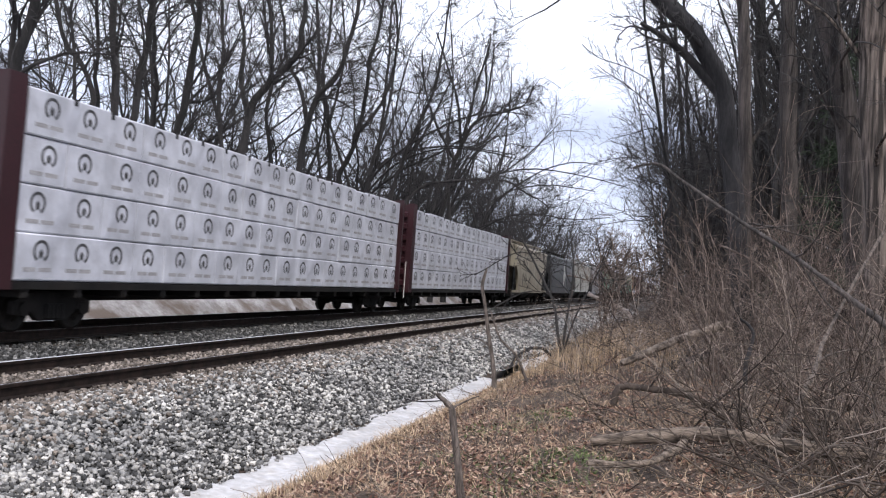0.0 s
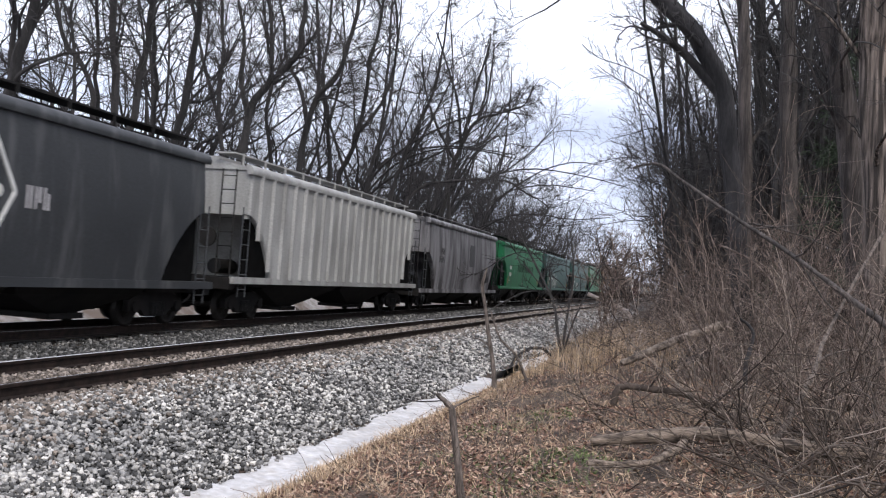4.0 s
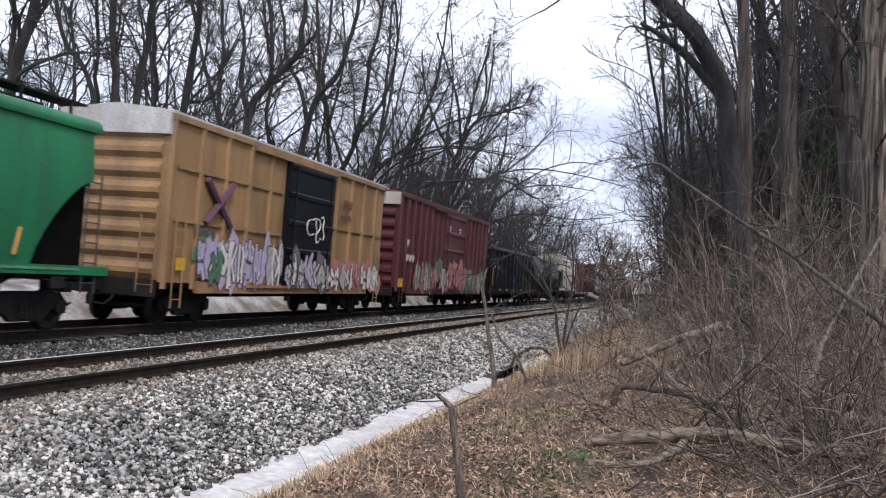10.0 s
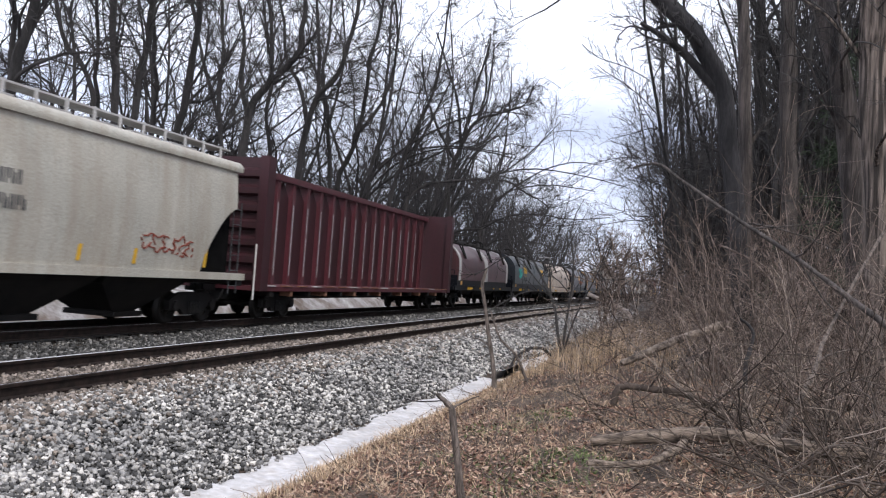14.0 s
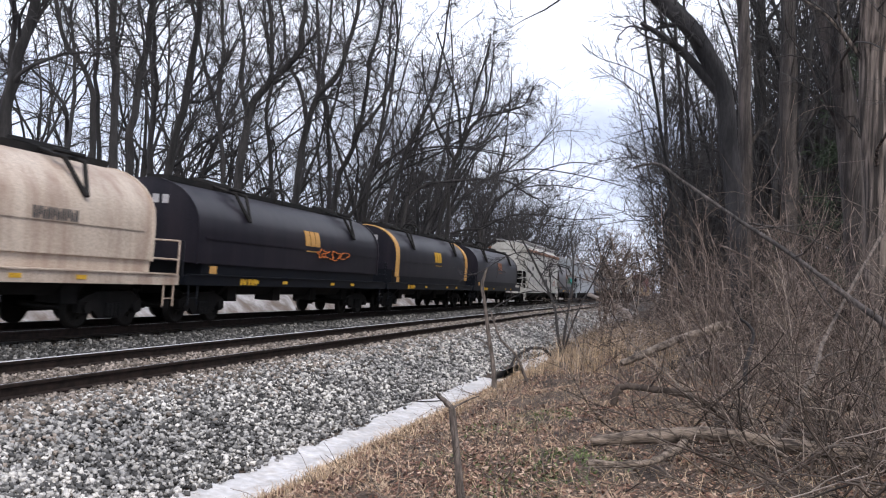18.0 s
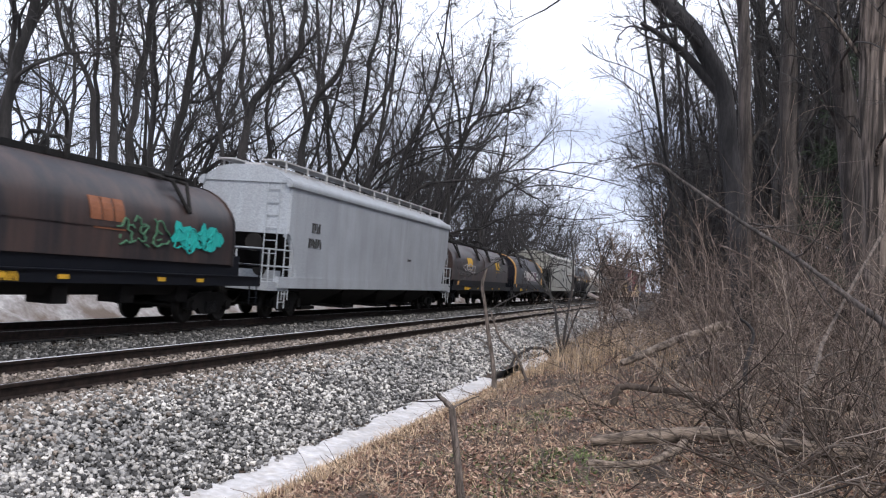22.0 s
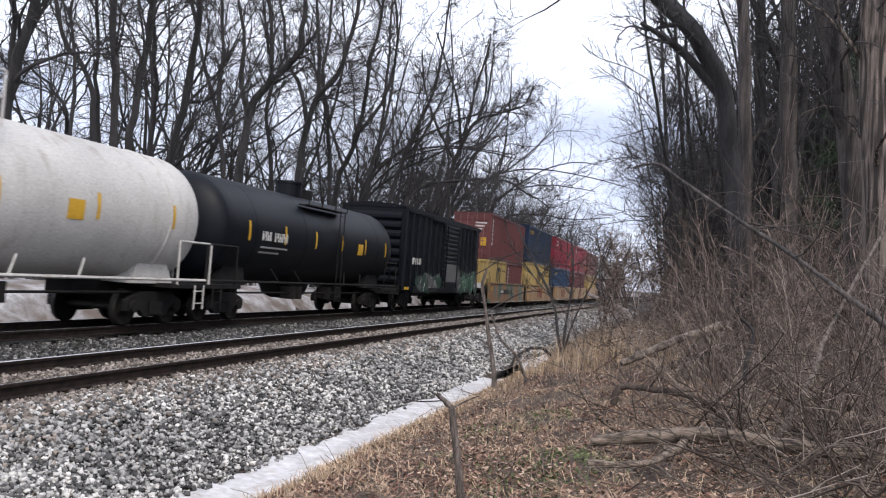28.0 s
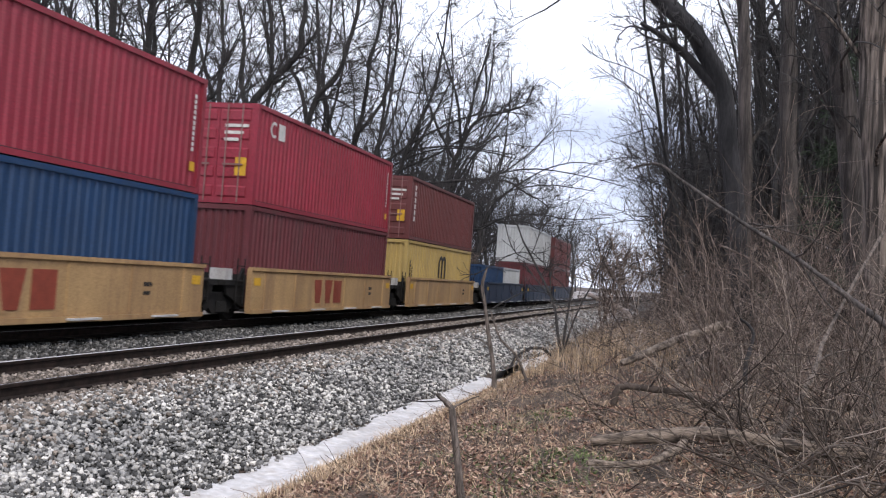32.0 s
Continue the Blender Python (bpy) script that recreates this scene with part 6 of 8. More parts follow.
# ---- containers and well cars
def container(name_label, s0, s1, z0, h, mat, doors=True, mark=None, width=2.44, side_text=0):
    """A corrugated container on its well car, carried along by the same run of keys."""
    hl = (s1 - s0) / 2
    c = thing("shipping_container", pose(TRACK_FAR, (s0 + s1) / 2, z0), name_label, "shipping container", "containers on the well cars")
    train.append((c, (s0 + s1) / 2, z0))
    hw = width / 2
    part("floor", box(bm_new(), -hw + 0.02, hw - 0.02, -hl + 0.02, hl - 0.02, 0.0, 0.14), "ink_black", c)
    part("roof_panel", box(bm_new(), -hw + 0.03, hw - 0.03, -hl + 0.03, hl - 0.03, h - 0.1, h - 0.03), mat, c)
    n = max(8, round(2 * hl / 0.28))
    for s in (1, -1):
        pts = []
        for k in range(n):
            y = -hl + 0.12 + k * (2 * hl - 0.24) / n
            d = (2 * hl - 0.24) / n
            pts += [(0.0, y), (0.0, y + d * 0.3), (-0.04, y + d * 0.45), (-0.04, y + d * 0.85)]
        pts.append((0.0, hl - 0.12))
        bm = bm_new()
        loft(bm, [[(s * (hw - 0.03 + a), y, z) for a, y in pts] for z in (0.1, h - 0.08)], cap=False, closed=False)
        part("side_wall", bm, mat, c)
        for z in (0.0, h - 0.12):
            part("side_rail", box(bm_new(), s * (hw - 0.05) - 0.05, s * (hw - 0.05) + 0.05, -hl + 0.1, hl - 0.1, z, z + 0.12), mat, c)
        for y in (-hl, hl):
            ya, yb = (y, y + 0.16) if y < 0 else (y - 0.16, y)
            part("corner_post", box(bm_new(), s * (hw - 0.09) - 0.09, s * (hw - 0.09) + 0.09, ya, yb, 0.0, h), mat, c)
    for y, door in ((-hl, doors), (hl, False)):
        s = -1 if y < 0 else 1
        if door:
            for x0, x1 in ((-hw + 0.17, -0.01), (0.01, hw - 0.17)):
                d = part("door", box(bm_new(), x0, x1, y + 0.03, y + 0.09, 0.14, h - 0.12), mat, c)
                for k in range(5):
                    z = 0.35 + k * (h - 0.7) / 4
                    part("door_rib", prism_x(bm_new(), [(y + 0.03, z - 0.17), (y + 0.0, z - 0.12), (y + 0.0, z + 0.12), (y + 0.03, z + 0.17)], x0 + 0.08, x1 - 0.08), mat, d)
                for q in (0.25, 0.7):
                    x = x0 + (x1 - x0) * q
                    part("lock_bar", finish(rod(bm_new(), (x, y - 0.02, 0.05), (x, y - 0.02, h - 0.04), 0.022), "lock_bar"), "box_worn", d)
                part("door_handle", box(bm_new(), x0 + 0.2, x1 - 0.2, y - 0.05, y - 0.02, h * 0.38, h * 0.38 + 0.05), "box_worn", d)
            bm = bm_new()
            for k in range(3):
                box(bm, 0.2, 0.95 - 0.15 * k, y - 0.006, y - 0.002, h * 0.76 - k * 0.2, h * 0.76 + 0.09 - k * 0.2)
            part("lettering", bm, "ink_white", c)
        else:
            pts = []
            m = 9
            for k in range(m):
                x = -hw + 0.18 + k * (2 * hw - 0.36) / m
                d = (2 * hw - 0.36) / m
                pts += [(x, 0), (x + d * 0.35, 0), (x + d * 0.5, -0.05), (x + d * 0.85, -0.05)]
            pts.append((hw - 0.18, 0))
            bm = bm_new()
            loft(bm, [[(x, y - s * 0.04 + s * a, z) for x, a in pts] for z in (0.1, h - 0.08)], cap=False, closed=False)
            part("end_wall", bm, mat, c)
        for z in (0.0, h - 0.14):
            part("end_rail", box(bm_new(), -hw + 0.1, hw - 0.1, min(y, y - s * 0.1), max(y, y - s * 0.1), z, z + 0.14), mat, c)
    # the yellow warning plate on the leading end and slips of lettering on the far end of the side
    if doors:
        part("warning_plate", box(bm_new(), 0.6, 0.95, -hl - 0.012, -hl - 0.002, h * 0.28, h * 0.46), "yellow", c)
    if mark == "corner":
        bars_z(c, hw - 0.018, hl - 0.5, h * 0.35, h * 0.85, 0.09, "ink_white")
        patch(c, hw - 0.02, hl - 0.52, hl - 0.30, h * 0.18, h * 0.26, "yellow", "reflector")
    if mark == "tall":          # vertical lettering behind the leading corner
        bars_z(c, hw - 0.018, -hl + 0.55, h * 0.3, h * 0.9, 0.22, "ink_white", 6)
    elif mark == "corner":
        bm = bm_new()
        ring_logo(bm, hw - 0.012, -hl + 1.1, h * 0.8, 0.24, 0.35, 12, 0.8, 5.4)
        box(bm, hw - 0.02, hw - 0.012, -hl + 1.42, -hl + 1.85, h * 0.8 - 0.24, h * 0.8 + 0.24)
        part("owner_mark", bm, "ink_white", c)
    elif mark == "yellow_word":
        bm = bm_new()
        for k in range(5):
            y = -hl + 0.75 + k * 0.33
            ring_logo(bm, hw - 0.012, y, h * 0.82, 0.15, 0.42, 12, 0.5 + k, 6.2 + k)
        part("owner_mark", bm, "yellow", c)
    elif mark == "arches":
        bm = bm_new()
        yc, zc = (0.0 if hl > 5 else 0.35), h * 0.60
        for dy in (-0.29, 0.29):
            for k in range(10):
                a, b = math.pi * k / 10, math.pi * (k + 1) / 10
                v = [bm.verts.new((hw - 0.012, yc + dy + q * math.cos(t), zc + 0.25 + q * math.sin(t))) for t, q in ((a, 0.38), (b, 0.38), (b, 0.19), (a, 0.19))]
                bm.faces.new(v)
        for dy in (-0.575, 0.0, 0.575):
            box(bm, hw - 0.02, hw - 0.012, yc + dy - 0.1, yc + dy + 0.1, zc - 0.5, zc + 0.25)
        for k in range(6):
            box(bm, hw - 0.02, hw - 0.012, yc - 0.68 + k * 0.25, yc - 0.5 + k * 0.25, zc - 0.76 + 0.06 * (k % 2), zc - 0.6 + 0.06 * (k % 2))
        part("owner_mark", bm, "ink_black", c)
        bars_z(c, hw - 0.018, -hl + 0.55, h * 0.12, h * 0.7, 0.12, "ink_black", 9)
        bars_z(c, hw - 0.018, -hl + 0.85, h * 0.12, h * 0.6, 0.12, "ink_black", 8)
    return c


def bars_z(car, x, y, z0, z1, w, mat, n=11):
    bm = bm_new()
    d = (z1 - z0) / n
    for k in range(n):
        box(bm, x, x + 0.006, y, y + w, z0 + k * d, z0 + (k + 0.72) * d)
    return part("lettering", bm, mat, car)


def well_car(s0, s1, w0, w1, label, mat="well_yellow", mark=True, first=False):
    """An articulated well unit: deep side girders between w0 and w1, platforms and a truck at each end."""
    car, hl = car_at("well_car", s0, s1, label)
    mid = (s0 + s1) / 2
    a, b = w0 - mid, w1 - mid
    for s in (1, -1):
        side = part("well_side", prism_y(bm_new(), [(s * 1.30, 0.3), (s * 1.44, 0.24), (s * 1.46, 0.34), (s * 1.46, 1.40), (s * 1.40, 1.48), (s * 1.30, 1.48)], a, b), mat, car)
        part("top_rail", box(bm_new(), s * 1.42 - 0.09, s * 1.42 + 0.09, a, b, 1.44, 1.53), mat, car)
        part("bottom_rail", box(bm_new(), s * 1.42 - 0.1, s * 1.42 + 0.1, a, b, 0.22, 0.33), mat, car)
        if s > 0:
            for y in np.linspace(a + 1.8, b - 1.8, 4):
                part("foot_step", box(bm_new(), 1.47, 1.62, y - 0.5, y + 0.5, 0.26, 0.30), "galv", car)
            for y in np.linspace(a + 0.9, b - 0.9, 6):
                part("side_post", box(bm_new(), 1.455, 1.485, y - 0.07, y + 0.07, 0.36, 1.4), mat, car)
            part("access_door", loft(bm_new(), [[(1.46, a + 5.2 + p, z) for p, z in ((-0.4, 0.42), (0.4, 0.42), (0.4, 1.1), (0.2, 1.28), (-0.2, 1.28), (-0.4, 1.1))], [(1.475, a + 5.2 + p, z) for p, z in ((-0.4, 0.42), (0.4, 0.42), (0.4, 1.1), (0.2, 1.28), (-0.2, 1.28), (-0.4, 1.1))]]), mat, car)
            for y in (a + 0.35, b - 0.35):
                patch(car, 1.464, y - 0.2, y + 0.2, 1.02, 1.24, "yellow", "reflector")
            bars(car, 1.464, b - 2.6, 0.75, (5,), 0.1, "ink_black")
            bars(car, 1.464, b - 2.6, 0.95, (6,), 0.1, "ink_black")
    part("well_floor", box(bm_new(), -1.3, 1.3, a, b, 0.26, 0.34), "black_steel", car)
    if mark:
        bm = bm_new()
        y = a + (b - a) * 0.36
        x = 1.468
        for k in range(3):          # three plain blocks where the owner's mark stands
            d = 0.16 if k < 2 else 0.0
            loft(bm, [[(x, y + d, 0.48), (x + 0.008, y + d, 0.48), (x + 0.008, y + 0.7 - d, 0.48), (x, y + 0.7 - d, 0.48)], [(x, y, 1.25), (x + 0.008, y, 1.25), (x + 0.008, y + 0.7, 1.25), (x, y + 0.7, 1.25)]])
            y += 0.86
        part("owner_mark", bm, "ink_red", car)
    for s, e in ((-1, a), (1, b)):
        y0, y1 = (e - 1.1, e) if s < 0 else (e, e + 1.1)
        part("end_platform", box(bm_new(), -1.2, 1.25, y0, y1, 1.0, 1.14), "black_steel", car)
        part("end_web", prism_x(bm_new(), [(e, 0.4), (e, 1.5), (e + s * 0.35, 1.1), (e + s * 1.0, 1.0), (e + s * 0.9, 0.75)], 1.12, 1.2), "black_steel", car)
        part("end_bulkhead", box(bm_new(), -1.25, 1.25, e - 0.04, e + 0.04, 0.4, 1.3), "black_steel", car)
        ladder(car, 1.28, e + s * 0.35 - 0.2, 0.5, 1.75, "y", mat="black_steel")
        part("brake_box", box(bm_new(), 0.5, 1.0, e + s * 0.5 - 0.2, e + s * 0.5 + 0.2, 1.14, 1.45), "galv" if s < 0 else "black_steel", car)
    truck(car, a - 0.95 if first else a - 0.95)
    return car
# ---- the cars in their order; the numbers are metres back along the train
def at(s):
    """A place along the train in the newest car's own space."""
    return s - train[-1][1]


car, hl = centerbeam(13.3, 37.0, True, "maroon centerbeam car loaded with white-wrapped lumber packs")
lumber_load(car, 0, -hl + 0.65, hl - 0.65, 1.02, 4.62, 11)
car, hl = centerbeam(38.1, 61.35, True, "maroon centerbeam car stacked with white plastic-wrapped lumber")
lumber_load(car, 0, -hl + 0.65, hl - 0.65, 1.02, 4.60, 12)

car, hl, sx = hopper(62.6, 78.35, "tan", "weathered tan covered hopper with rusty panel seams", style="panel", walk_mat="tan")
bars(car, 1.53, -hl + 2.5, 2.55, (3,), 0.28, "ink_black")
bars(car, 1.53, -hl + 2.15, 2.12, (4,), 0.28, "ink_red")
patch(car, 1.53, hl - 5.2, hl - 5.08, 3.1, 3.8, "ink_white", "chalk_mark")
patch(car, 1.53, hl - 3.3, hl - 2.9, 1.55, 1.85, "ink_black", "stencil")

car, hl, sx = hopper(79.3, 97.6, "charcoal", "sooty charcoal covered hopper with a faded diamond emblem")
bm = bm_new()
yc = at(89.65)
for a, b in (((-0.55, 2.6), (0, 3.6)), ((0, 3.6), (0.55, 2.6)), ((0.55, 2.6), (0, 1.6)), ((0, 1.6), (-0.55, 2.6))):
    rod(bm, (sx(a[1]) + 0.005, yc + a[0], a[1]), (sx(b[1]) + 0.005, yc + b[0], b[1]), 0.05, 4)
for q in ((0, 0.24), (0.14, 0), (-0.14, 0), (0, -0.24)):
    rod(bm, (sx(2.6), yc + q[0], 2.6 + q[1]), (sx(2.6) + 0.012, yc + q[0], 2.6 + q[1]), 0.13, 8)
part("emblem", bm, "ink_white", car, "faded white diamond emblem")
bars(car, 1.605, at(90.5), 2.35, (3,), 0.42, "print_pale")
bars(car, 1.60, -hl + 2.9, 2.75, (4,), 0.28, "print_grey")
bars(car, 1.60, -hl + 2.6, 2.3, (5,), 0.28, "print_grey")

car, hl, sx = hopper(98.6, 115.7, "ribgrey", "pale grey covered hopper with ribbed sides", style="ribbed", sill=1.2, top=4.2, bays=2, walk_mat="ribgrey")

car, hl, sx = hopper(116.5, 133.5, "sooty", "soot-streaked grey covered hopper with dark graffiti", bays=3, sill=1.0, top=4.25, walk_mat="sooty")
spray(car, sx, at(128.6), at(130.6), 1.25, 2.2, ["ink_black", "ink_black"], 5, 3)
bars(car, 1.60, -hl + 3.0, 2.75, (4,), 0.3, "print_grey")
bars(car, 1.60, -hl + 2.7, 2.35, (6,), 0.3, "print_grey")
patch(car, 1.60, 0.6, 1.7, 2.3, 3.5, "print_grey", "paint_patch")


def green_hopper(s0, s1, mat, label, name_on, seed, tag_marks):
    car, hl, sx = hopper(s0, s1, mat, label, sill=1.3, top=4.15, trim=mat, bays=4)
    part("sill_stripe", box(bm_new(), 1.555, 1.575, -hl + 1.0, hl - 1.0, 1.25, 1.3), "mint", car)
    bars(car, 1.60, -hl + 2.95, 2.5, (4,), 0.27, "ink_white")
    bars(car, 1.60, -hl + 2.8, 2.02, (5,), 0.27, "ink_white")
    bars(car, 1.585, -hl + 2.8, 1.72, (6,), 0.08, "ink_white")
    bm = bm_new()
    for k in range(2):
        box(bm, -0.2, 0.0 + 0.3 * k, -hl + 0.735, -hl + 0.745, 3.75 - k * 0.22, 3.9 - k * 0.22)
    part("end_lettering", bm, "ink_white", car)
    patch(car, sx(1.9), -hl + 2.55, -hl + 2.65, 1.55, 2.5, "stripe_tan", "reflector", slant=0.18)
    patch(car, sx(1.9), hl - 2.9, hl - 2.8, 1.5, 2.3, "stripe_tan", "reflector", slant=0.2)
    patch(car, sx(2.3), -hl + 4.6, -hl + 4.85, 2.25, 2.55, "mint", "stencil")
    if name_on:
        bars(car, 1.605, -hl + 5.9, 2.38, (9, 10, 3), 0.52, "ink_green", "owner_name")
        bars(car, 1.59, -hl + 8.0, 1.55, (8,), 0.07, "ink_white")
    if tag_marks:
        spray(car, sx, *tag_marks, ["ink_white"], seed, 4)
    for y in (-hl + 1.6, hl - 1.6):
        patch(car, 1.565, y - 0.2, y + 0.2, 0.9, 1.12, "black_steel", "air_gear")
    return car


green_hopper(134.7, 152.7, "green", "bright green covered hopper with dark side lettering", True, 1, None)
green_hopper(153.3, 171.2, "teal", "faded teal-green covered hopper with white outline graffiti", False, 2, (-4.7, -1.2, 1.4, 2.7))
green_hopper(171.8, 189.7, "teal", "faded teal-green covered hopper with a small white tag", False, 3, (-3.5, -1.7, 1.4, 2.1))
green_hopper(190.3, 208.1, "green", "clean bright green covered hopper with dark side lettering", True, 4, None)

car, hl = boxcar(210.1, 225.6, "mustard", "mustard-yellow boxcar with a black door and graffiti", top=5.0, door_mat="black_paint", door=(-1.4, 2.3), rib=1.3, plug=True, end_cap="galv")
side = lambda z: 1.58
part("belt_rail", box(bm_new(), 1.46, 1.54, -hl + 0.4, -1.6, 3.75, 3.83), "mustard", car)
part("belt_rail", box(bm_new(), 1.46, 1.54, -hl + 0.4, -1.6, 2.5, 2.58), "mustard", car)
part("belt_rail", box(bm_new(), 1.46, 1.54, 2.5, hl - 0.3, 3.0, 3.08), "mustard", car)
mural(car, side, -hl + 1.5, -1.5, 0.9, 2.35, "spray_lilac", ("ink_white", "spray_lilac", "print_pale", "spray_green"), "spray_purple", 21, 8)
mural(car, lambda z: 1.66, -1.2, 2.1, 0.95, 2.1, "mark_dim", ("ink_white", "print_pale", "spray_lilac"), "ink_black", 22, 5)
mural(car, side, 2.5, hl - 0.3, 0.9, 1.95, "pink", ("ink_white", "print_pale", "pink"), "spray_purple", 23, 7)
spray(car, lambda z: 1.66, 0.2, 1.4, 2.2, 3.4, ["ink_white"], 24, 2)
bm = bm_new()
for s in (1, -1):
    rod(bm, (1.58, -hl + 1.7, 3.1 + s * 0.55), (1.58, -hl + 3.0, 3.1 - s * 0.55), 0.09, 6)
part("cross_mark", bm, "spray_purple", car)
bars(car, 1.585, 3.2, 3.75, (5,), 0.32, "oxide")
bars(car, 1.585, 3.0, 3.35, (9,), 0.2, "oxide")
bars(car, 1.585, -hl + 1.2, 2.2, (1, 6), 0.24, "print_grey")
patch(car, 1.585, -hl + 0.5, -hl + 0.9, 1.35, 1.65, "yellow", "reflector")

car, hl = boxcar(227.7, 245.4, "maroon", "maroon ribbed boxcar with pink and green graffiti", top=5.05, door=(-1.7, 2.8), rib=0.98, roof_mat="oxide", end_cap="cream", plug=True)
mural(car, side, -hl + 2.6, -1.7, 0.85, 2.4, "spray_green", ("pink", "pink", "print_pale"), "ink_black", 31, 6)
mural(car, lambda z: 1.66, -1.7, 2.8, 0.85, 2.45, "pink", ("pink", "maroon", "print_pale"), "ink_black", 32, 5)
mural(car, side, 2.9, hl - 1.2, 0.85, 2.2, "spray_green", ("pink", "print_pale", "spray_green"), "ink_black", 33, 6)
bars(car, 1.585, -hl + 1.05, 2.85, (2,), 0.3, "ink_white")
bars(car, 1.585, -hl + 1.05, 2.2, (2, 2, 2), 0.3, "ink_white")
for y in (-1.2, 0.9):
    bars(car, 1.66, y, 4.1, (7,), 0.1, "ink_white")
    bars(car, 1.66, y, 3.95, (6,), 0.1, "ink_white")
patch(car, 1.585, -hl + 0.1, -hl + 0.75, 1.1, 1.45, "yellow", "reflector")

gondola(246.3, 262.2, "black steel gondola car with small coloured placards")
tank_car(262.2, 278.8, "black_paint", "black tank car with white lettering and yellow slips", rail_mat="black_steel", seed=2, dome=0.36)

car, hl, sx = hopper(279.0, 290.8, "cream", "cream two-bay covered hopper with grey lettering", sill=1.3, top=4.15, bays=2, trim="cream", walk_mat="galv")
bars(car, 1.60, -hl + 2.3, 2.75, (4,), 0.27, "print_grey")
bars(car, 1.60, -hl + 2.15, 2.3, (6,), 0.27, "print_grey")
for y in (-1.3, 0.6, hl - 2.3):
    patch(car, sx(1.7), y, y + 0.12, 1.45, 2.0, "yellow", "reflector", slant=0.1)
spray(car, sx, 0.9, 3.1, 1.65, 2.2, ["ink_red"], 41, 5)

centerbeam(291.8, 313.6, False, "empty maroon centerbeam car with open truss posts")

coil_car(314.2, 330.2, [(1.2, 8.0), (8.0, 14.8)], "dull maroon coil car with pale-banded arched hoods", mat="hood_maroon", marks=(None, None), bands="galv", top=3.6)
car, hl = coil_car(330.4, 349.1, [(1.4, 9.9), (9.9, 17.6)], "navy-black coil car with two arched hoods", mat="navy_black", marks=("yellow", "yellow"), top=3.62)
spray(car, lambda z: 1.49, -hl + 3.0, -hl + 4.2, 1.85, 2.7, ["spray_teal"], 51, 3)
car, hl = coil_car(349.2, 364.1, [(1.3, 13.8)], "cream coil car with a rust-stained arched hood", mat="hood_cream", marks=(None,), cradle="hood_cream", end_marks=False, top=3.6)
bars(car, 1.49, -0.4, 2.35, (6,), 0.22, "ink_black")
patch(car, 1.49, -0.4, 0.7, 2.0, 2.06, "ink_black", "stripe")
bars(car, 1.49, 2.3, 2.2, (10,), 0.24, "print_grey")
bm = bm_new()
for a, b in (((-0.5, -1.6, 3.5), (-0.5, -1.6, 4.2)), ((0.5, -1.6, 3.5), (0.5, -1.6, 4.2)), ((-0.5, -1.6, 4.2), (0.5, -1.6, 4.2)), ((0.5, -1.6, 4.2), (0.6, -2.3, 3.55))):
    rod(bm, a, b, 0.05)
part("hood_frame", bm, "galv", car)
car, hl = coil_car(364.2, 379.5, [(0.7, 14.4)], "dark brown coil car with a faded owner mark", mat="plum_black", marks=("stripe_tan",), top=3.62)
spray(car, lambda z: 1.49, 0.6, 3.4, 1.95, 2.3, ["spray_orange"], 52, 4)
coil_car(379.6, 395.0, [(1.35, 14.1)], "black coil car with tan end bands on its hood", mat="plum_black", bands="stripe_tan", marks=("yellow",), top=3.62)
coil_car(395.1, 410.4, [(1.2, 14.1)], "dark coil car with a rusted owner mark", mat="plum_black", marks=("mark_rust",), top=3.6)

car, hl, sx = hopper(412.6, 430.6, "white", "white covered hopper with rust streaks and graffiti", sill=1.05, top=4.12, roof=4.7, style="flat", trim="white", chord="rusty", bays=4, walk_mat="galv", platform=True, lead=0.8)
bars(car, 1.53, -hl + 2.8, 2.65, (4,), 0.3, "ink_black")
bars(car, 1.53, -hl + 2.6, 2.15, (6,), 0.3, "ink_black")
spray(car, sx, at(415.1), at(420.6), 1.35, 2.1, ["print_pale"], 61, 5)
spray(car, sx, at(421.9), at(423.7), 1.35, 2.2, ["ink_black", "ink_black"], 62, 3)
spray(car, sx, hl - 3.2, hl - 2.2, 1.5, 2.0, ["ink_red"], 63, 2)
patch(car, 1.53, hl - 4.0, hl - 3.6, 1.55, 1.85, "ink_black", "stencil")

car, hl = coil_car(431.3, 445.0, [(0.4, 12.1)], "rusty dark coil car with teal graffiti", mat="rust_black", marks=("mark_rust",), top=3.6)
spray(car, lambda z: 1.49, hl - 4.6, hl - 2.4, 1.75, 2.6, ["spray_teal", "spray_teal"], 53, 4)
spray(car, lambda z: 1.49, 0.0, 2.0, 1.75, 2.5, ["spray_green"], 54, 4)

car, hl, sx = hopper(446.1, 466.2, "blue_grey", "pale blue-grey covered hopper with end platforms", sill=1.1, top=4.15, roof=4.7, style="flat", trim="blue_grey", bays=4, walk_mat="galv", platform=True, lead=0.55)
bars(car, 1.53, at(448.4), 2.75, (4,), 0.32, "ink_black")
bars(car, 1.53, at(448.2), 2.25, (6,), 0.32, "ink_black")
bars(car, 1.53, 2.8, 2.2, (10,), 0.09, "print_grey")

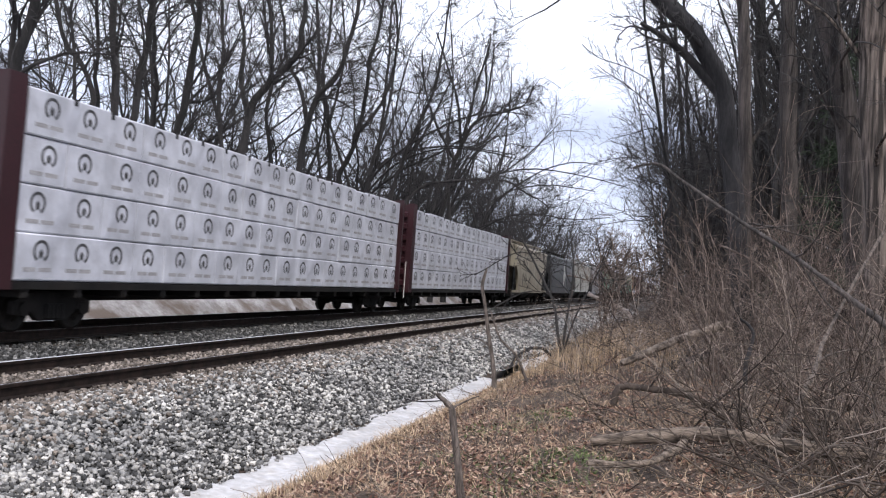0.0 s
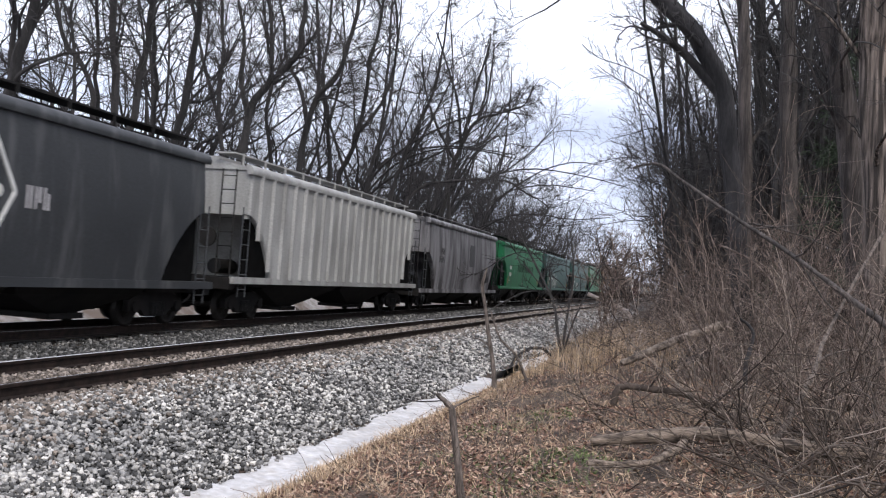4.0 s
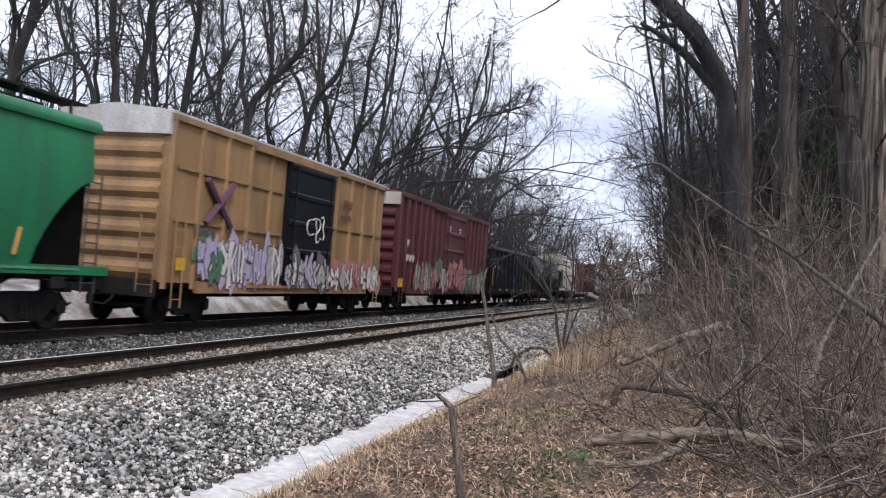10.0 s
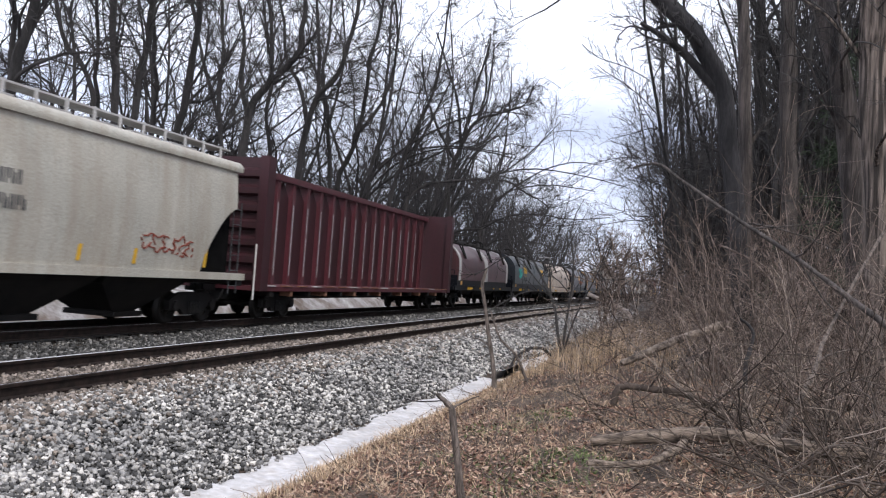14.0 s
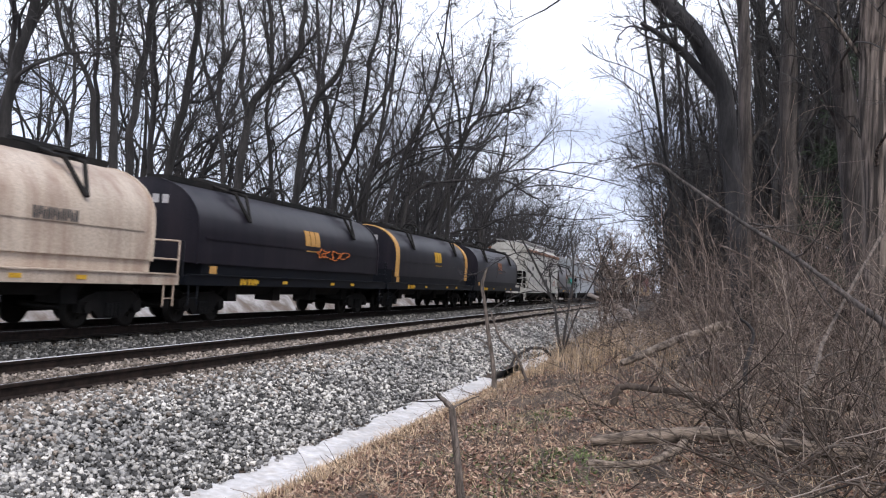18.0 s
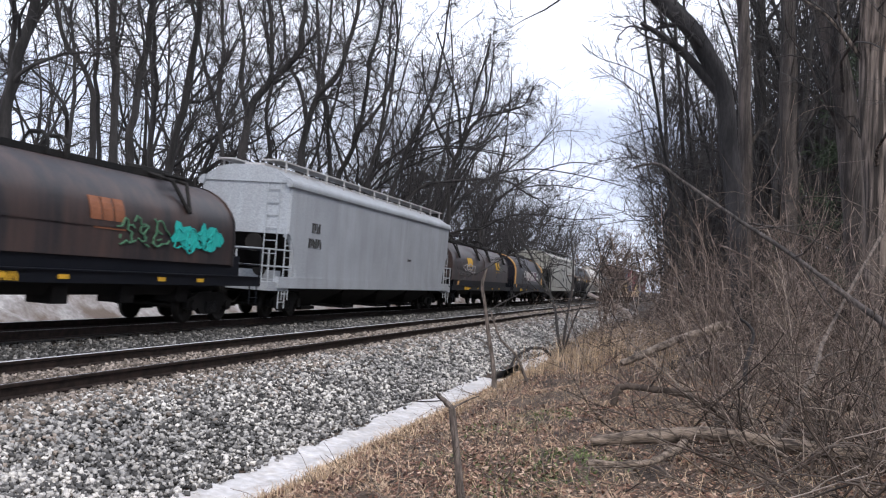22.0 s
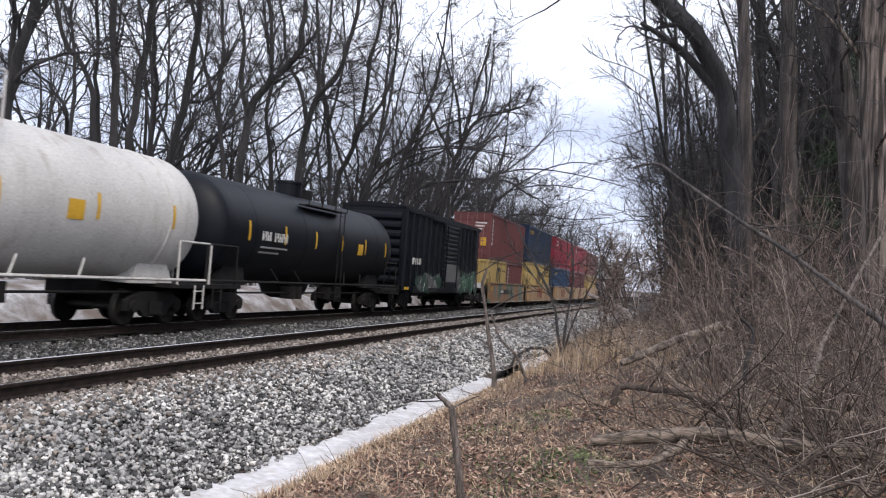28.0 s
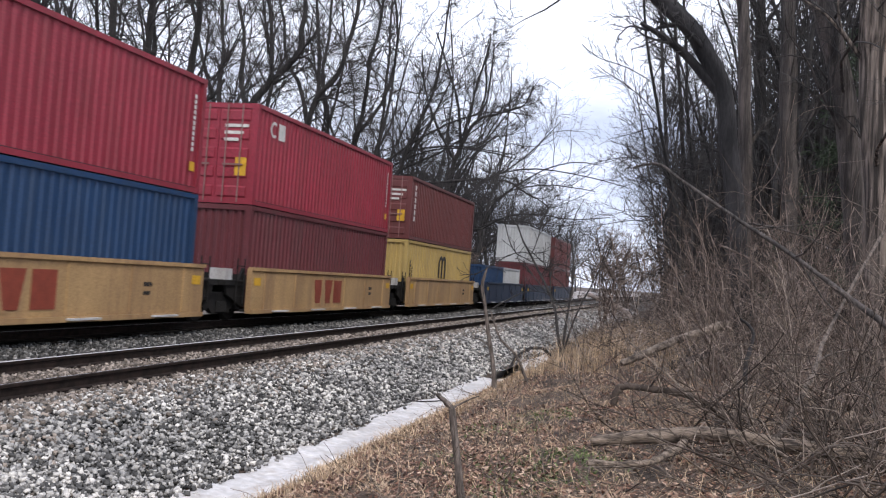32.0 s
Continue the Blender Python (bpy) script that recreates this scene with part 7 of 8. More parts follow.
car, hl = coil_car(466.7, 483.2, [(0.3, 8.2), (8.2, 15.65)], "dark coil car with two hoods and chalky graffiti", mat="rust_black", marks=("yellow", "yellow"), top=3.6)
spray(car, lambda z: 1.49, -hl + 3.0, -hl + 5.4, 1.95, 2.5, ["print_pale"], 55, 4)
car, hl = coil_car(483.9, 498.8, [(1.15, 13.75)], "plum-black coil car with tan bands and a painted word", mat="plum_black", bands="stripe_tan", marks=(None,), top=3.6)
y = at(489.7)
patch(car, 1.482, y + 0.05, y + 4.6, 1.86, 2.5, "spray_purple", "graffiti_field")
bm = bm_new()
for ya, yb, za, zb in ((0.0, 4.65, 2.5, 2.54), (0.0, 4.65, 1.82, 1.86), (0.0, 0.05, 1.86, 2.5), (4.6, 4.65, 1.86, 2.5)):
    box(bm, 1.482, 1.492, y + ya, y + yb, za, zb)
part("graffiti_frame", bm, "ink_white", car)
word(car, "MONGOL", 1.494, y + 0.22, 1.9, 0.82, "ink_white")
spray(car, lambda z: 1.49, y - 0.9, y - 0.15, 1.95, 2.6, ["ink_white"], 56, 1)
bars(car, 1.49, y + 4.8, 2.25, (7,), 0.16, "ink_white")
bars(car, 1.49, y + 4.8, 1.95, (9,), 0.16, "ink_white")

car, hl, sx = hopper(500.3, 520.7, "pale_grey", "pale grey covered hopper with a black leaf emblem", sill=1.25, top=4.12, roof=4.6, trim="pale_grey", bays=4, walk_mat="charcoal")
bm = bm_new()
yc = at(510.8)
c = bm.verts.new((1.607, yc, 3.0))
v = [bm.verts.new((1.607, yc + a, b)) for a, b in ((0, 3.55), (0.16, 3.3), (0.36, 3.0), (0.3, 2.75), (0.08, 2.4), (-0.02, 2.7), (-0.12, 2.8), (-0.36, 3.0), (-0.2, 3.25))]
for i in range(9):
    bm.faces.new((c, v[i], v[(i + 1) % 9]))
part("emblem", bm, "ink_black", car, "black leaf-shaped emblem")
bars(car, 1.605, yc - 0.55, 1.95, (3,), 0.42, "ink_black")
bars(car, 1.60, -hl + 2.7, 2.6, (4,), 0.3, "ink_black")
bars(car, 1.60, -hl + 2.6, 2.1, (5,), 0.3, "ink_black")

tank_car(520.9, 537.9, "black_paint", "black tank car with a pale tank head", seed=4, rail_mat="black_steel")
tank_car(538.3, 557.2, "tank_white", "white insulated tank car with rust stains", r=1.56, cz=2.56, jacket=True, rail_mat="tank_white", marks="ink_black", seed=5, dome=0.75)
tank_car(556.9, 572.6, "black_paint", "glossy black tank car with white lettering", seed=6, rail_mat="black_steel", r=1.5)

car, hl = boxcar(573.3, 587.7, "black_paint", "black boxcar with corrugated door and faint graffiti", top=4.5, bottom=0.85, door=(-1.05, 2.05), rib=0.95, roof_mat="black_paint")
bars(car, 1.585, -hl + 1.1, 2.1, (2, 1, 1, 2), 0.3, "ink_white")
patch(car, 1.60 + 0.046, -0.4, 1.6, 1.4, 2.3, "mark_dim", "paint_patch")
mural(car, side, -hl + 2.0, -1.2, 0.8, 1.75, "spray_dim", ("spray_dim", "mark_dim", "black_paint"), "ink_black", 71, 5)
mural(car, side, 2.3, hl - 0.4, 0.8, 2.0, "spray_dim", ("spray_dim", "mark_dim", "spray_green"), "ink_black", 72, 6)
patch(car, 1.585, -hl + 0.15, -hl + 0.8, 0.98, 1.1, "yellow", "reflector")

car = well_car(590.0, 605.1, 591.9, 604.1, "well car with patchy green and rust paint", mat="well_green", mark=False, first=True)
patch(car, 1.488, at(594.9), at(598.0), 0.82, 1.08, "ink_black", "number_panel")
bars(car, 1.497, at(595.0), 0.87, (4, 6), 0.17, "ink_white")
well_car(605.0, 619.8, 606.0, 618.5, "weathered yellow well car with a large dark red mark")
well_car(619.7, 634.8, 621.0, 633.45, "weathered yellow well car with a chalky end")
well_car(634.7, 649.8, 636.1, 648.5, "dusty yellow well car with a faded red mark", mark=True)
well_car(649.7, 665.2, 651.2, 663.8, "dull yellow well car at the end of its set", mark=False)
container("rust-brown container with white upright lettering", 591.95, 604.05, 2.98, 2.89, "box_brown", mark="tall")
container("yellow short container with black arch emblem", 591.95, 597.9, 0.36, 2.59, "box_yellow", mark="arches", doors=False)
container("rust-brown short container with white lettering", 598.0, 604.05, 0.36, 2.59, "box_brown", mark="tall")
container("navy blue container with yellow lettering", 606.15, 618.35, 3.3, 2.89, "box_navy", mark="yellow_word", doors=False)
container("yellow container with black arch emblem", 606.15, 618.35, 0.38, 2.89, "box_yellow", mark="arches", doors=False)
container("red container with white owner mark", 621.15, 633.3, 3.3, 2.89, "box_red", mark="corner", doors=False)
container("blue container with yellow lettering", 621.15, 633.3, 0.38, 2.89, "box_blue", mark="yellow_word", doors=False)
container("red container with lock bars on its doors", 636.2, 648.4, 3.3, 2.89, "box_red", mark="corner")
container("plum-brown container in a yellow well car", 636.2, 648.4, 0.38, 2.89, "box_plum", mark=None, doors=False)
container("rust-red container with white upright lettering", 651.35, 663.6, 3.22, 2.8, "box_brown", mark="tall")
container("yellow container with small black arch emblem", 651.35, 663.6, 0.38, 2.8, "box_yellow", mark="arches", doors=False)
# the set that follows
well_car(666.0, 681.4, 667.4, 680.2, "dark blue low well car with short loads", mat="box_navy", mark=False, first=True)
well_car(680.8, 696.6, 682.2, 695.0, "dark blue low well car under stacked containers", mat="box_navy", mark=False)
well_car(696.0, 711.6, 697.2, 710.2, "dark blue low well car further back", mat="box_navy", mark=False)
container("blue short tank-frame container", 667.6, 673.5, 0.38, 2.2, "box_blue", doors=False)
container("white short container beside a blue one", 673.8, 679.8, 0.38, 2.2, "box_white", doors=False)
container("dark red container under a white one", 682.4, 694.6, 0.38, 2.8, "box_plum", doors=False)
container("white container stacked on a dark red one", 682.4, 694.6, 3.22, 2.85, "box_white", mark="corner", doors=False)
container("rust-brown container in a dark well car", 697.4, 709.6, 0.38, 2.8, "box_brown", doors=False)
container("rust-red container stacked on another", 697.4, 709.6, 3.22, 2.85, "box_brown", doors=False)
# ---------------------------------------------------------------- undergrowth, dead wood and litter
def stuff_mesh(name, V, F, mat, label, category):
    V, F = np.concatenate(V), np.concatenate(F).astype(np.int32)
    k = F.shape[1]
    me = bpy.data.meshes.new(name)
    me.vertices.add(len(V))
    me.vertices.foreach_set("co", V.reshape(-1))
    me.loops.add(F.size)
    me.loops.foreach_set("vertex_index", F.reshape(-1))
    me.polygons.add(len(F))
    me.polygons.foreach_set("loop_start", np.arange(len(F), dtype=np.int32) * k)
    me.update(calc_edges=True)
    me.materials.append(M[mat])
    return tagged(new(name, me), label, category, kind="stuff")


def ground_many(x, y):
    return np.array([ground_z(a, b) for a, b in zip(x, y)])


def in_patches(x, y, seed, size=0.8):
    """A value that swings from patch to patch of the ground."""
    return np.array([noise.noise(Vector((a * size, b * size * 0.8, seed))) + 0.5 * noise.noise(Vector((a * size * 2.7, b * size * 2.2, seed + 5))) for a, b in zip(x, y)])


def leaves(name, n, area, size, mat, label, seed, lift=0.02, power=1.5):
    """Curled dead leaves lying on the ground: two bent halves each."""
    rg = np.random.default_rng(seed)
    x = rg.uniform(area[0], area[1], n)
    y = area[2] + (area[3] - area[2]) * rg.random(n) ** power
    keep = in_patches(x, y, 3.0) + rg.normal(0, 0.25, n) > -0.12
    x, y = x[keep], y[keep]
    n = len(x)
    z = ground_many(x, y) + lift * rg.random(n)
    s = rg.uniform(size[0], size[1], n)
    a, tilt = rg.uniform(0, math.tau, n), rg.normal(0, 0.35, n)
    ca, sa = np.cos(a), np.sin(a)
    V = np.zeros((n, 4, 3))
    for k, (u, w, c) in enumerate(((-1, 0, 0.25), (0, -0.55, 0.0), (1, 0, 0.25), (0, 0.55, 0.1))):
        V[:, k, 0] = x + s * (u * ca - w * sa)
        V[:, k, 1] = y + s * (u * sa + w * ca)
        V[:, k, 2] = z + s * (c + u * tilt + w * rg.normal(0, 0.3, n)) + 0.012
    i = np.arange(n)[:, None] * 4
    F = np.concatenate([i + np.array([[0, 1, 2]]), i + np.array([[0, 2, 3]])])
    return stuff_mesh(name, [V.reshape(-1, 3)], [F], mat, label, "leaves")


def blades(name, n, area, height, mat, label, seed, power=1.4, droop=0.5, width=0.006, clumps=0):
    """Thin bent grass blades, in clumps."""
    rg = np.random.default_rng(seed)
    x = rg.uniform(area[0], area[1], n)
    y = area[2] + (area[3] - area[2]) * rg.random(n) ** power
    if clumps:
        cx, cy = rg.uniform(area[0], area[1], clumps), area[2] + (area[3] - area[2]) * rg.random(clumps) ** power
        pick = rg.integers(0, clumps, n)
        x, y = cx[pick] + rg.normal(0, 0.11, n), cy[pick] + rg.normal(0, 0.11, n)
    z = ground_many(x, y)
    h = rg.uniform(height[0], height[1], n)
    a = rg.uniform(0, math.tau, n)
    dx, dy = np.cos(a), np.sin(a)
    lean = rg.uniform(0.05, droop, n) * h
    w = width * (1 + y * 0.03)
    V = np.zeros((n, 7, 3))
    for k, (t, ww) in enumerate(((0, 1), (0.45, 0.8), (0.8, 0.5))):
        for s, o in ((-1, 0), (1, 1)):
            V[:, 2 * k + o, 0] = x + dx * lean * t * t - dy * s * w * ww
            V[:, 2 * k + o, 1] = y + dy * lean * t * t + dx * s * w * ww
            V[:, 2 * k + o, 2] = z + h * t * (1 - 0.25 * t * droop)
    V[:, 6, 0], V[:, 6, 1], V[:, 6, 2] = x + dx * lean, y + dy * lean, z + h * (1 - 0.3 * droop)
    i = np.arange(n)[:, None] * 7
    F = np.concatenate([i + np.array([f]) for f in ((0, 1, 3), (0, 3, 2), (2, 3, 5), (2, 5, 4), (4, 5, 6))])
    return stuff_mesh(name, [V.reshape(-1, 3)], [F], mat, label, "grass")


def brambles(name, n, area, length, mat, label, seed, power=1.3, radius=0.006, shoots=4, low=0.2, up=0.9, k=9):
    """Arching leafless canes with side shoots."""
    rg = np.random.default_rng(seed)
    limbs = []
    for _ in range(n):
        y = area[2] + (area[3] - area[2]) * rg.random() ** power
        x0 = area[0] + max(0, 14 - y) * 0.12
        x = rg.uniform(x0, area[1])
        if mat == "straw" and noise.noise(Vector((x * 0.8, y * 0.64, 3.0))) > 0.12 and rg.random() < 0.8:
            continue
        L = rg.uniform(*length)
        d = np.array((rg.normal(0, 0.6), rg.normal(0, 0.6), rg.uniform(low, up)))
        r = radius * rg.uniform(0.6, 1.5) * (1 + y * 0.012)
        p, q = bough(rg, (x, y, ground_z(x, y) - 0.02), d, L, r, r * 0.4, k, 0.17, -0.035)
        limbs.append((p, q))
        limbs += branch_out(rg, p, q, shoots, (0.2, 1.0), L * 0.35, (0.4, 1.0), 0.05, 4, 0.16, -0.02, 0.8, r * 0.35)
    me = tubes(name, limbs, 3)
    me.materials.append(M[mat])
    return tagged(new(name, me), label, "brambles", kind="stuff")


leaves("leaf_litter", 105000, (-3.8, 5.5, 5.2, 26), (0.012, 0.038), "leaf", "curled brown dead leaves over the bank", 1, power=1.7)
leaves("leaf_litter", 9000, (5.5, 22, 14, 40), (0.04, 0.08), "leaf", "brown dead leaves on the wood's floor", 2, power=1.0)
blades("dry_grass", 8000, (-4.1, -3.3, 5.5, 26), (0.05, 0.2), "straw", "short straw-coloured grass along the snow", 3, droop=1.3, clumps=800, width=0.003)
blades("dry_grass", 4600, (-3.6, 0.4, 19.5, 44), (0.25, 0.95), "straw", "tall dry yellow grass on the bank", 4, power=1.1, droop=0.7, clumps=380, width=0.003)
blades("dry_grass", 5000, (-3.4, 4, 5.6, 20), (0.08, 0.3), "straw", "flattened dead grass among the leaves", 5, droop=2.4, clumps=800, width=0.0028)
for k, (x, y) in enumerate(((-2.05, 11.62), (-1.81, 12.96), (-1.06, 9.29), (-2.00, 9.08), (-1.33, 8.81), (-1.14, 8.39), (-1.59, 7.73), (-1.71, 13.37), (-0.95, 9.27), (-2.37, 11.90), (-1.30, 8.15))):
    blades("green_weeds", 130, (x - 0.42, x + 0.42, y - 0.5, y + 0.5), (0.03, 0.08), "weed", "small green weeds among dead leaves", 20 + k, power=1.0, droop=1.6, clumps=26, width=0.007)
brambles("bramble_canes", 300, (0.5, 7, 8.5, 18), (0.7, 2.2), "twig_red", "tangle of bare reddish-brown bramble canes", 6, shoots=6, radius=0.005)
brambles("bramble_canes", 300, (0.4, 9, 10, 20), (0.8, 2.8), "deadwood", "grey dead canes tangled over the ground", 16, shoots=4, radius=0.009, low=0.05, up=0.5)
brambles("bramble_canes", 900, (-0.6, 16, 15, 38), (1.2, 3.2), "twig_red", "dense thicket of bare brown canes", 7, shoots=5, radius=0.006)
brambles("thicket_stems", 460, (0.5, 17, 16, 36), (2.5, 6.0), "twig_red", "upright thin bare stems of a thicket", 17, shoots=8, radius=0.0065, low=1.2, up=3.0)
brambles("thicket_stems", 140, (-1.5, 3, 26, 48), (2.0, 4.5), "twig_red", "upright thin bare stems at the wood's edge", 18, shoots=7, radius=0.006, low=1.2, up=3.0)
brambles("bramble_canes", 260, (-3.2, 1.5, 22, 46), (1.0, 2.4), "twig_red", "bare canes among the tall dry grass", 8, shoots=4, radius=0.005)
brambles("bramble_canes", 150, (0.6, 5, 7, 12.5), (0.6, 1.9), "twig_red", "pale bare canes arching over fallen branches", 26, shoots=5, radius=0.0055, low=0.05, up=0.55)
brambles("bramble_canes", 210, (0.4, 5, 8, 14), (0.9, 2.6), "brush", "dark thorny canes among the brush", 27, shoots=5, radius=0.0095, low=0.1, up=0.9)
brambles("fallen_twigs", 9000, (-4.1, 1.5, 5.2, 17), (0.08, 0.4), "straw", "mat of flattened pale straw on the bank", 33, power=1.6, shoots=0, low=0.0, up=0.1, radius=0.0022, k=4)
brambles("fallen_twigs", 1700, (-3.5, 6, 5.4, 17), (0.15, 0.7), "straw", "pale flat straws among the dead leaves", 29, shoots=0, low=0.0, up=0.12, radius=0.0026)
brambles("fallen_twigs", 500, (-3.0, 6, 5.4, 15), (0.1, 0.5), "brush", "dark short sticks among the dead leaves", 30, shoots=1, low=0.0, up=0.15, radius=0.005)
brambles("bramble_canes", 80, (-0.4, 6, 7.5, 16), (0.8, 2.6), "cane", "pale dry canes standing in the brush", 31, shoots=3, radius=0.0055, low=0.1, up=0.8)
brambles("bramble_canes", 90, (0.0, 12, 14, 26), (1.0, 3.2), "cane", "pale dry canes deeper in the thicket", 32, shoots=3, radius=0.006, low=0.3, up=1.4)
brambles("thicket_stems", 330, (0.2, 6.5, 15.5, 22), (1.8, 4.6), "twig_red", "fine bare stems veiling the tree trunks", 41, power=1.0, shoots=9, radius=0.005, low=1.0, up=2.6)
brambles("thicket_stems", 50, (0.2, 7.5, 15, 22), (1.8, 4.2), "brush", "dark bare stems before the tree trunks", 42, power=1.0, shoots=7, radius=0.007, low=0.8, up=2.4)
brambles("fallen_twigs", 60, (-0.4, 4.5, 7.4, 13), (0.7, 2.2), "brush", "dark crooked branches lying in the brush", 47, power=1.0, shoots=4, low=0.03, up=0.35, radius=0.013)
brambles("fallen_twigs", 40, (-0.6, 4.5, 7.4, 13), (0.7, 2.0), "log_wood", "weathered crooked branches lying in the brush", 48, power=1.0, shoots=3, low=0.03, up=0.3, radius=0.012)
brambles("bramble_canes", 150, (-2.4, 3.5, 18, 34), (0.9, 2.8), "brush", "dark tangled canes beside the tall grass", 43, power=1.0, shoots=6, radius=0.006, low=0.2, up=1.2)
brambles("bramble_canes", 110, (-2.4, 4.5, 17, 32), (0.9, 2.6), "cane", "pale tangled canes beside the tall grass", 44, power=1.0, shoots=4, radius=0.005, low=0.15, up=1.0)
brambles("fallen_twigs", 260, (-0.6, 4.5, 8.2, 14), (0.5, 1.8), "deadwood", "pale dead sticks piled on the bank", 45, power=1.0, shoots=2, low=0.02, up=0.22, radius=0.007)
brambles("fallen_twigs", 150, (-0.8, 4.5, 7.8, 14), (0.4, 1.6), "brush", "dark dead sticks piled on the bank", 46, power=1.0, shoots=2, low=0.02, up=0.25, radius=0.007)
brambles("fallen_twigs", 2600, (-3.4, 7, 5.6, 20), (0.25, 1.1), "deadwood", "thin dead sticks scattered on the ground", 9, shoots=1, low=0.0, up=0.1, radius=0.004)


def log(name, ctrl, r0, r1, label, mat="deadwood", seed=0, stubs=3, k=26, sides=14):
    rg = np.random.default_rng(seed)
    foot = np.array(ctrl[0], float)
    p = smooth_path(np.array(ctrl) - foot, k)
    p[1:-1] += rg.normal(0, r0 * 0.10, (k - 2, 3))
    r = np.linspace(r0, r1, k) * rg.uniform(0.88, 1.12, k)
    r[0] *= 0.8
    r[-1] *= 0.5
    ob = new(name)
    ob.matrix_basis = Matrix.Translation(foot)
    tagged(ob, label, "branch", "fallen branches")
    me = tubes("stem", [(p, r)], sides)
    if r0 > 0.028:          # splits and knots along the wood
        co = np.array([v.co for v in me.vertices])
        nrm = np.array([v.normal for v in me.vertices])
        deep = rg.normal(0, 0.10, sides)[np.arange(len(co)) % sides]
        wob = np.array([noise.noise(Vector((c[0] * 3 + seed, c[1] * 3, c[2] * 3))) for c in co])
        me.vertices.foreach_set("co", (co + nrm * ((deep + 0.22 * wob) * r0)[:, None]).reshape(-1))
        me.update()
    me.materials.append(M[mat])
    o = new("stem", me)
    o.parent = ob
    for _ in range(stubs):
        tw = branch_out(rg, p, r, 1, (0.15, 0.95), np.linalg.norm(p[-1] - p[0]) * 0.3, (0.5, 1.1), 0.1, 6, 0.15, 0.0, 0.5, 0.005)
        me = tubes("side_branch", tw, 5)
        me.materials.append(M[mat])
        o = new("side_branch", me)
        o.parent = ob
    return ob


log("fallen_branch", [(-0.86, 9.70, 0.05), (-0.26, 9.70, 0.17), (0.29, 9.70, 0.26), (0.78, 9.70, 0.25), (1.32, 9.70, 0.23), (1.97, 9.70, 0.24), (2.33, 9.70, 0.28)], 0.062, 0.085, "long grey fallen branch lying among brambles", mat="log_wood", seed=1, stubs=4)
log("fallen_branch", [(-0.80, 8.80, -0.01), (-0.49, 8.90, -0.01), (-0.23, 9.00, 0.03), (-0.03, 9.30, 0.10), (0.10, 9.60, 0.18)], 0.03, 0.038, "short grey fallen branch on the leaf litter", mat="log_wood", seed=2, stubs=2)
log("fallen_branch", [(-0.85, 12.40, 0.12), (-0.80, 12.40, 0.32), (-0.71, 12.40, 0.37), (-0.30, 12.40, 0.37), (0.10, 12.40, 0.34), (0.46, 12.40, 0.20), (0.72, 12.40, -0.03)], 0.046, 0.034, "dark arched fallen branch on the ground", "brush", seed=3, stubs=4)
log("fallen_log", [(-1.05, 17.10, 0.30), (-0.67, 17.40, 0.50), (-0.08, 17.80, 0.80), (0.40, 18.2, 0.98), (0.85, 18.60, 1.16)], 0.06, 0.08, "weathered fallen log leaning on brush", mat="deadwood", seed=4, stubs=3)
log("fallen_log", [(-0.2, 20.2, 0.1), (0.5, 20.8, 0.35), (1.3, 21.8, 0.6)], 0.09, 0.07, "dark rotten log beside a fallen log", "bark", seed=14, stubs=2)
log("dead_limb", [(-0.95, 15.0, 3.65), (-0.54, 14.6, 3.67), (-0.18, 14.2, 3.39), (0.6, 13.4, 2.79), (1.31, 12.8, 2.29), (1.91, 12, 1.77), (2.7, 11.4, 1.1), (3.4, 11, 0.1)], 0.016, 0.042, "long dead limb leaning down into the brush", "bark_grey", seed=5, stubs=5)
log("snag", [(0.94, 14, 0.0), (0.93, 14.2, 0.65), (1.01, 14.3, 1.15), (0.82, 14.4, 1.35)], 0.035, 0.02, "short crooked dark snag in the brush", "bark", seed=6, stubs=2)
log("dead_limb", [(1.05, 10.9, 0.0), (1.51, 11.5, 0.85), (1.71, 12, 1.31), (2.43, 13, 2.59), (2.9, 13.4, 3.3)], 0.035, 0.012, "pale grey leaning stem in the brush", mat="dead_stem", seed=7, stubs=5)
log("fallen_branch", [(1.5, 11.2, 0.35), (2.2, 11.2, 0.4), (3.2, 11.3, 0.42)], 0.04, 0.05, "grey branch lying across brambles", mat="log_wood", seed=8, stubs=2)
log("snag", [(-1.66, 7.4, -0.32), (-1.74, 7.4, 0.15), (-1.81, 7.4, 0.52), (-1.83, 7.4, 0.58), (-1.95, 7.36, 0.68)], 0.034, 0.016, "broken-off dead sapling standing on the bank", mat="dead_stem", seed=9, stubs=1)
log("snag", [(-3.56, 18, -0.6), (-3.66, 18, 0.1), (-3.76, 18, 0.5), (-3.89, 18, 1.15), (-3.97, 18, 1.54), (-3.9, 18, 1.9)], 0.05, 0.022, "broken upright sapling beside the snow strip", mat="dead_stem", seed=10, stubs=2)
log("snag", [(-3.05, 19, -0.5), (-3.35, 19, 0.1), (-3.73, 19, 0.45), (-3.97, 19, 1.0)], 0.035, 0.014, "thin leaning stem beside a broken sapling", mat="dead_stem", seed=11, stubs=1)
log("fallen_branch", [(-4.25, 22.40, -0.79), (-4.11, 22.52, -0.48), (-3.96, 22.64, -0.19), (-3.66, 22.76, 0.03), (-3.36, 22.88, 0.02), (-3.16, 23.00, -0.14)], 0.042, 0.035, "gnarled dark root arching over old snow", "bark", seed=12, stubs=3)
log("fallen_branch", [(-5.7, 17.2, -0.55), (-4.9, 16.6, -0.72), (-4.3, 16.9, -0.7)], 0.018, 0.012, "thin dark stick lying across the snow", "bark", seed=13, stubs=2)
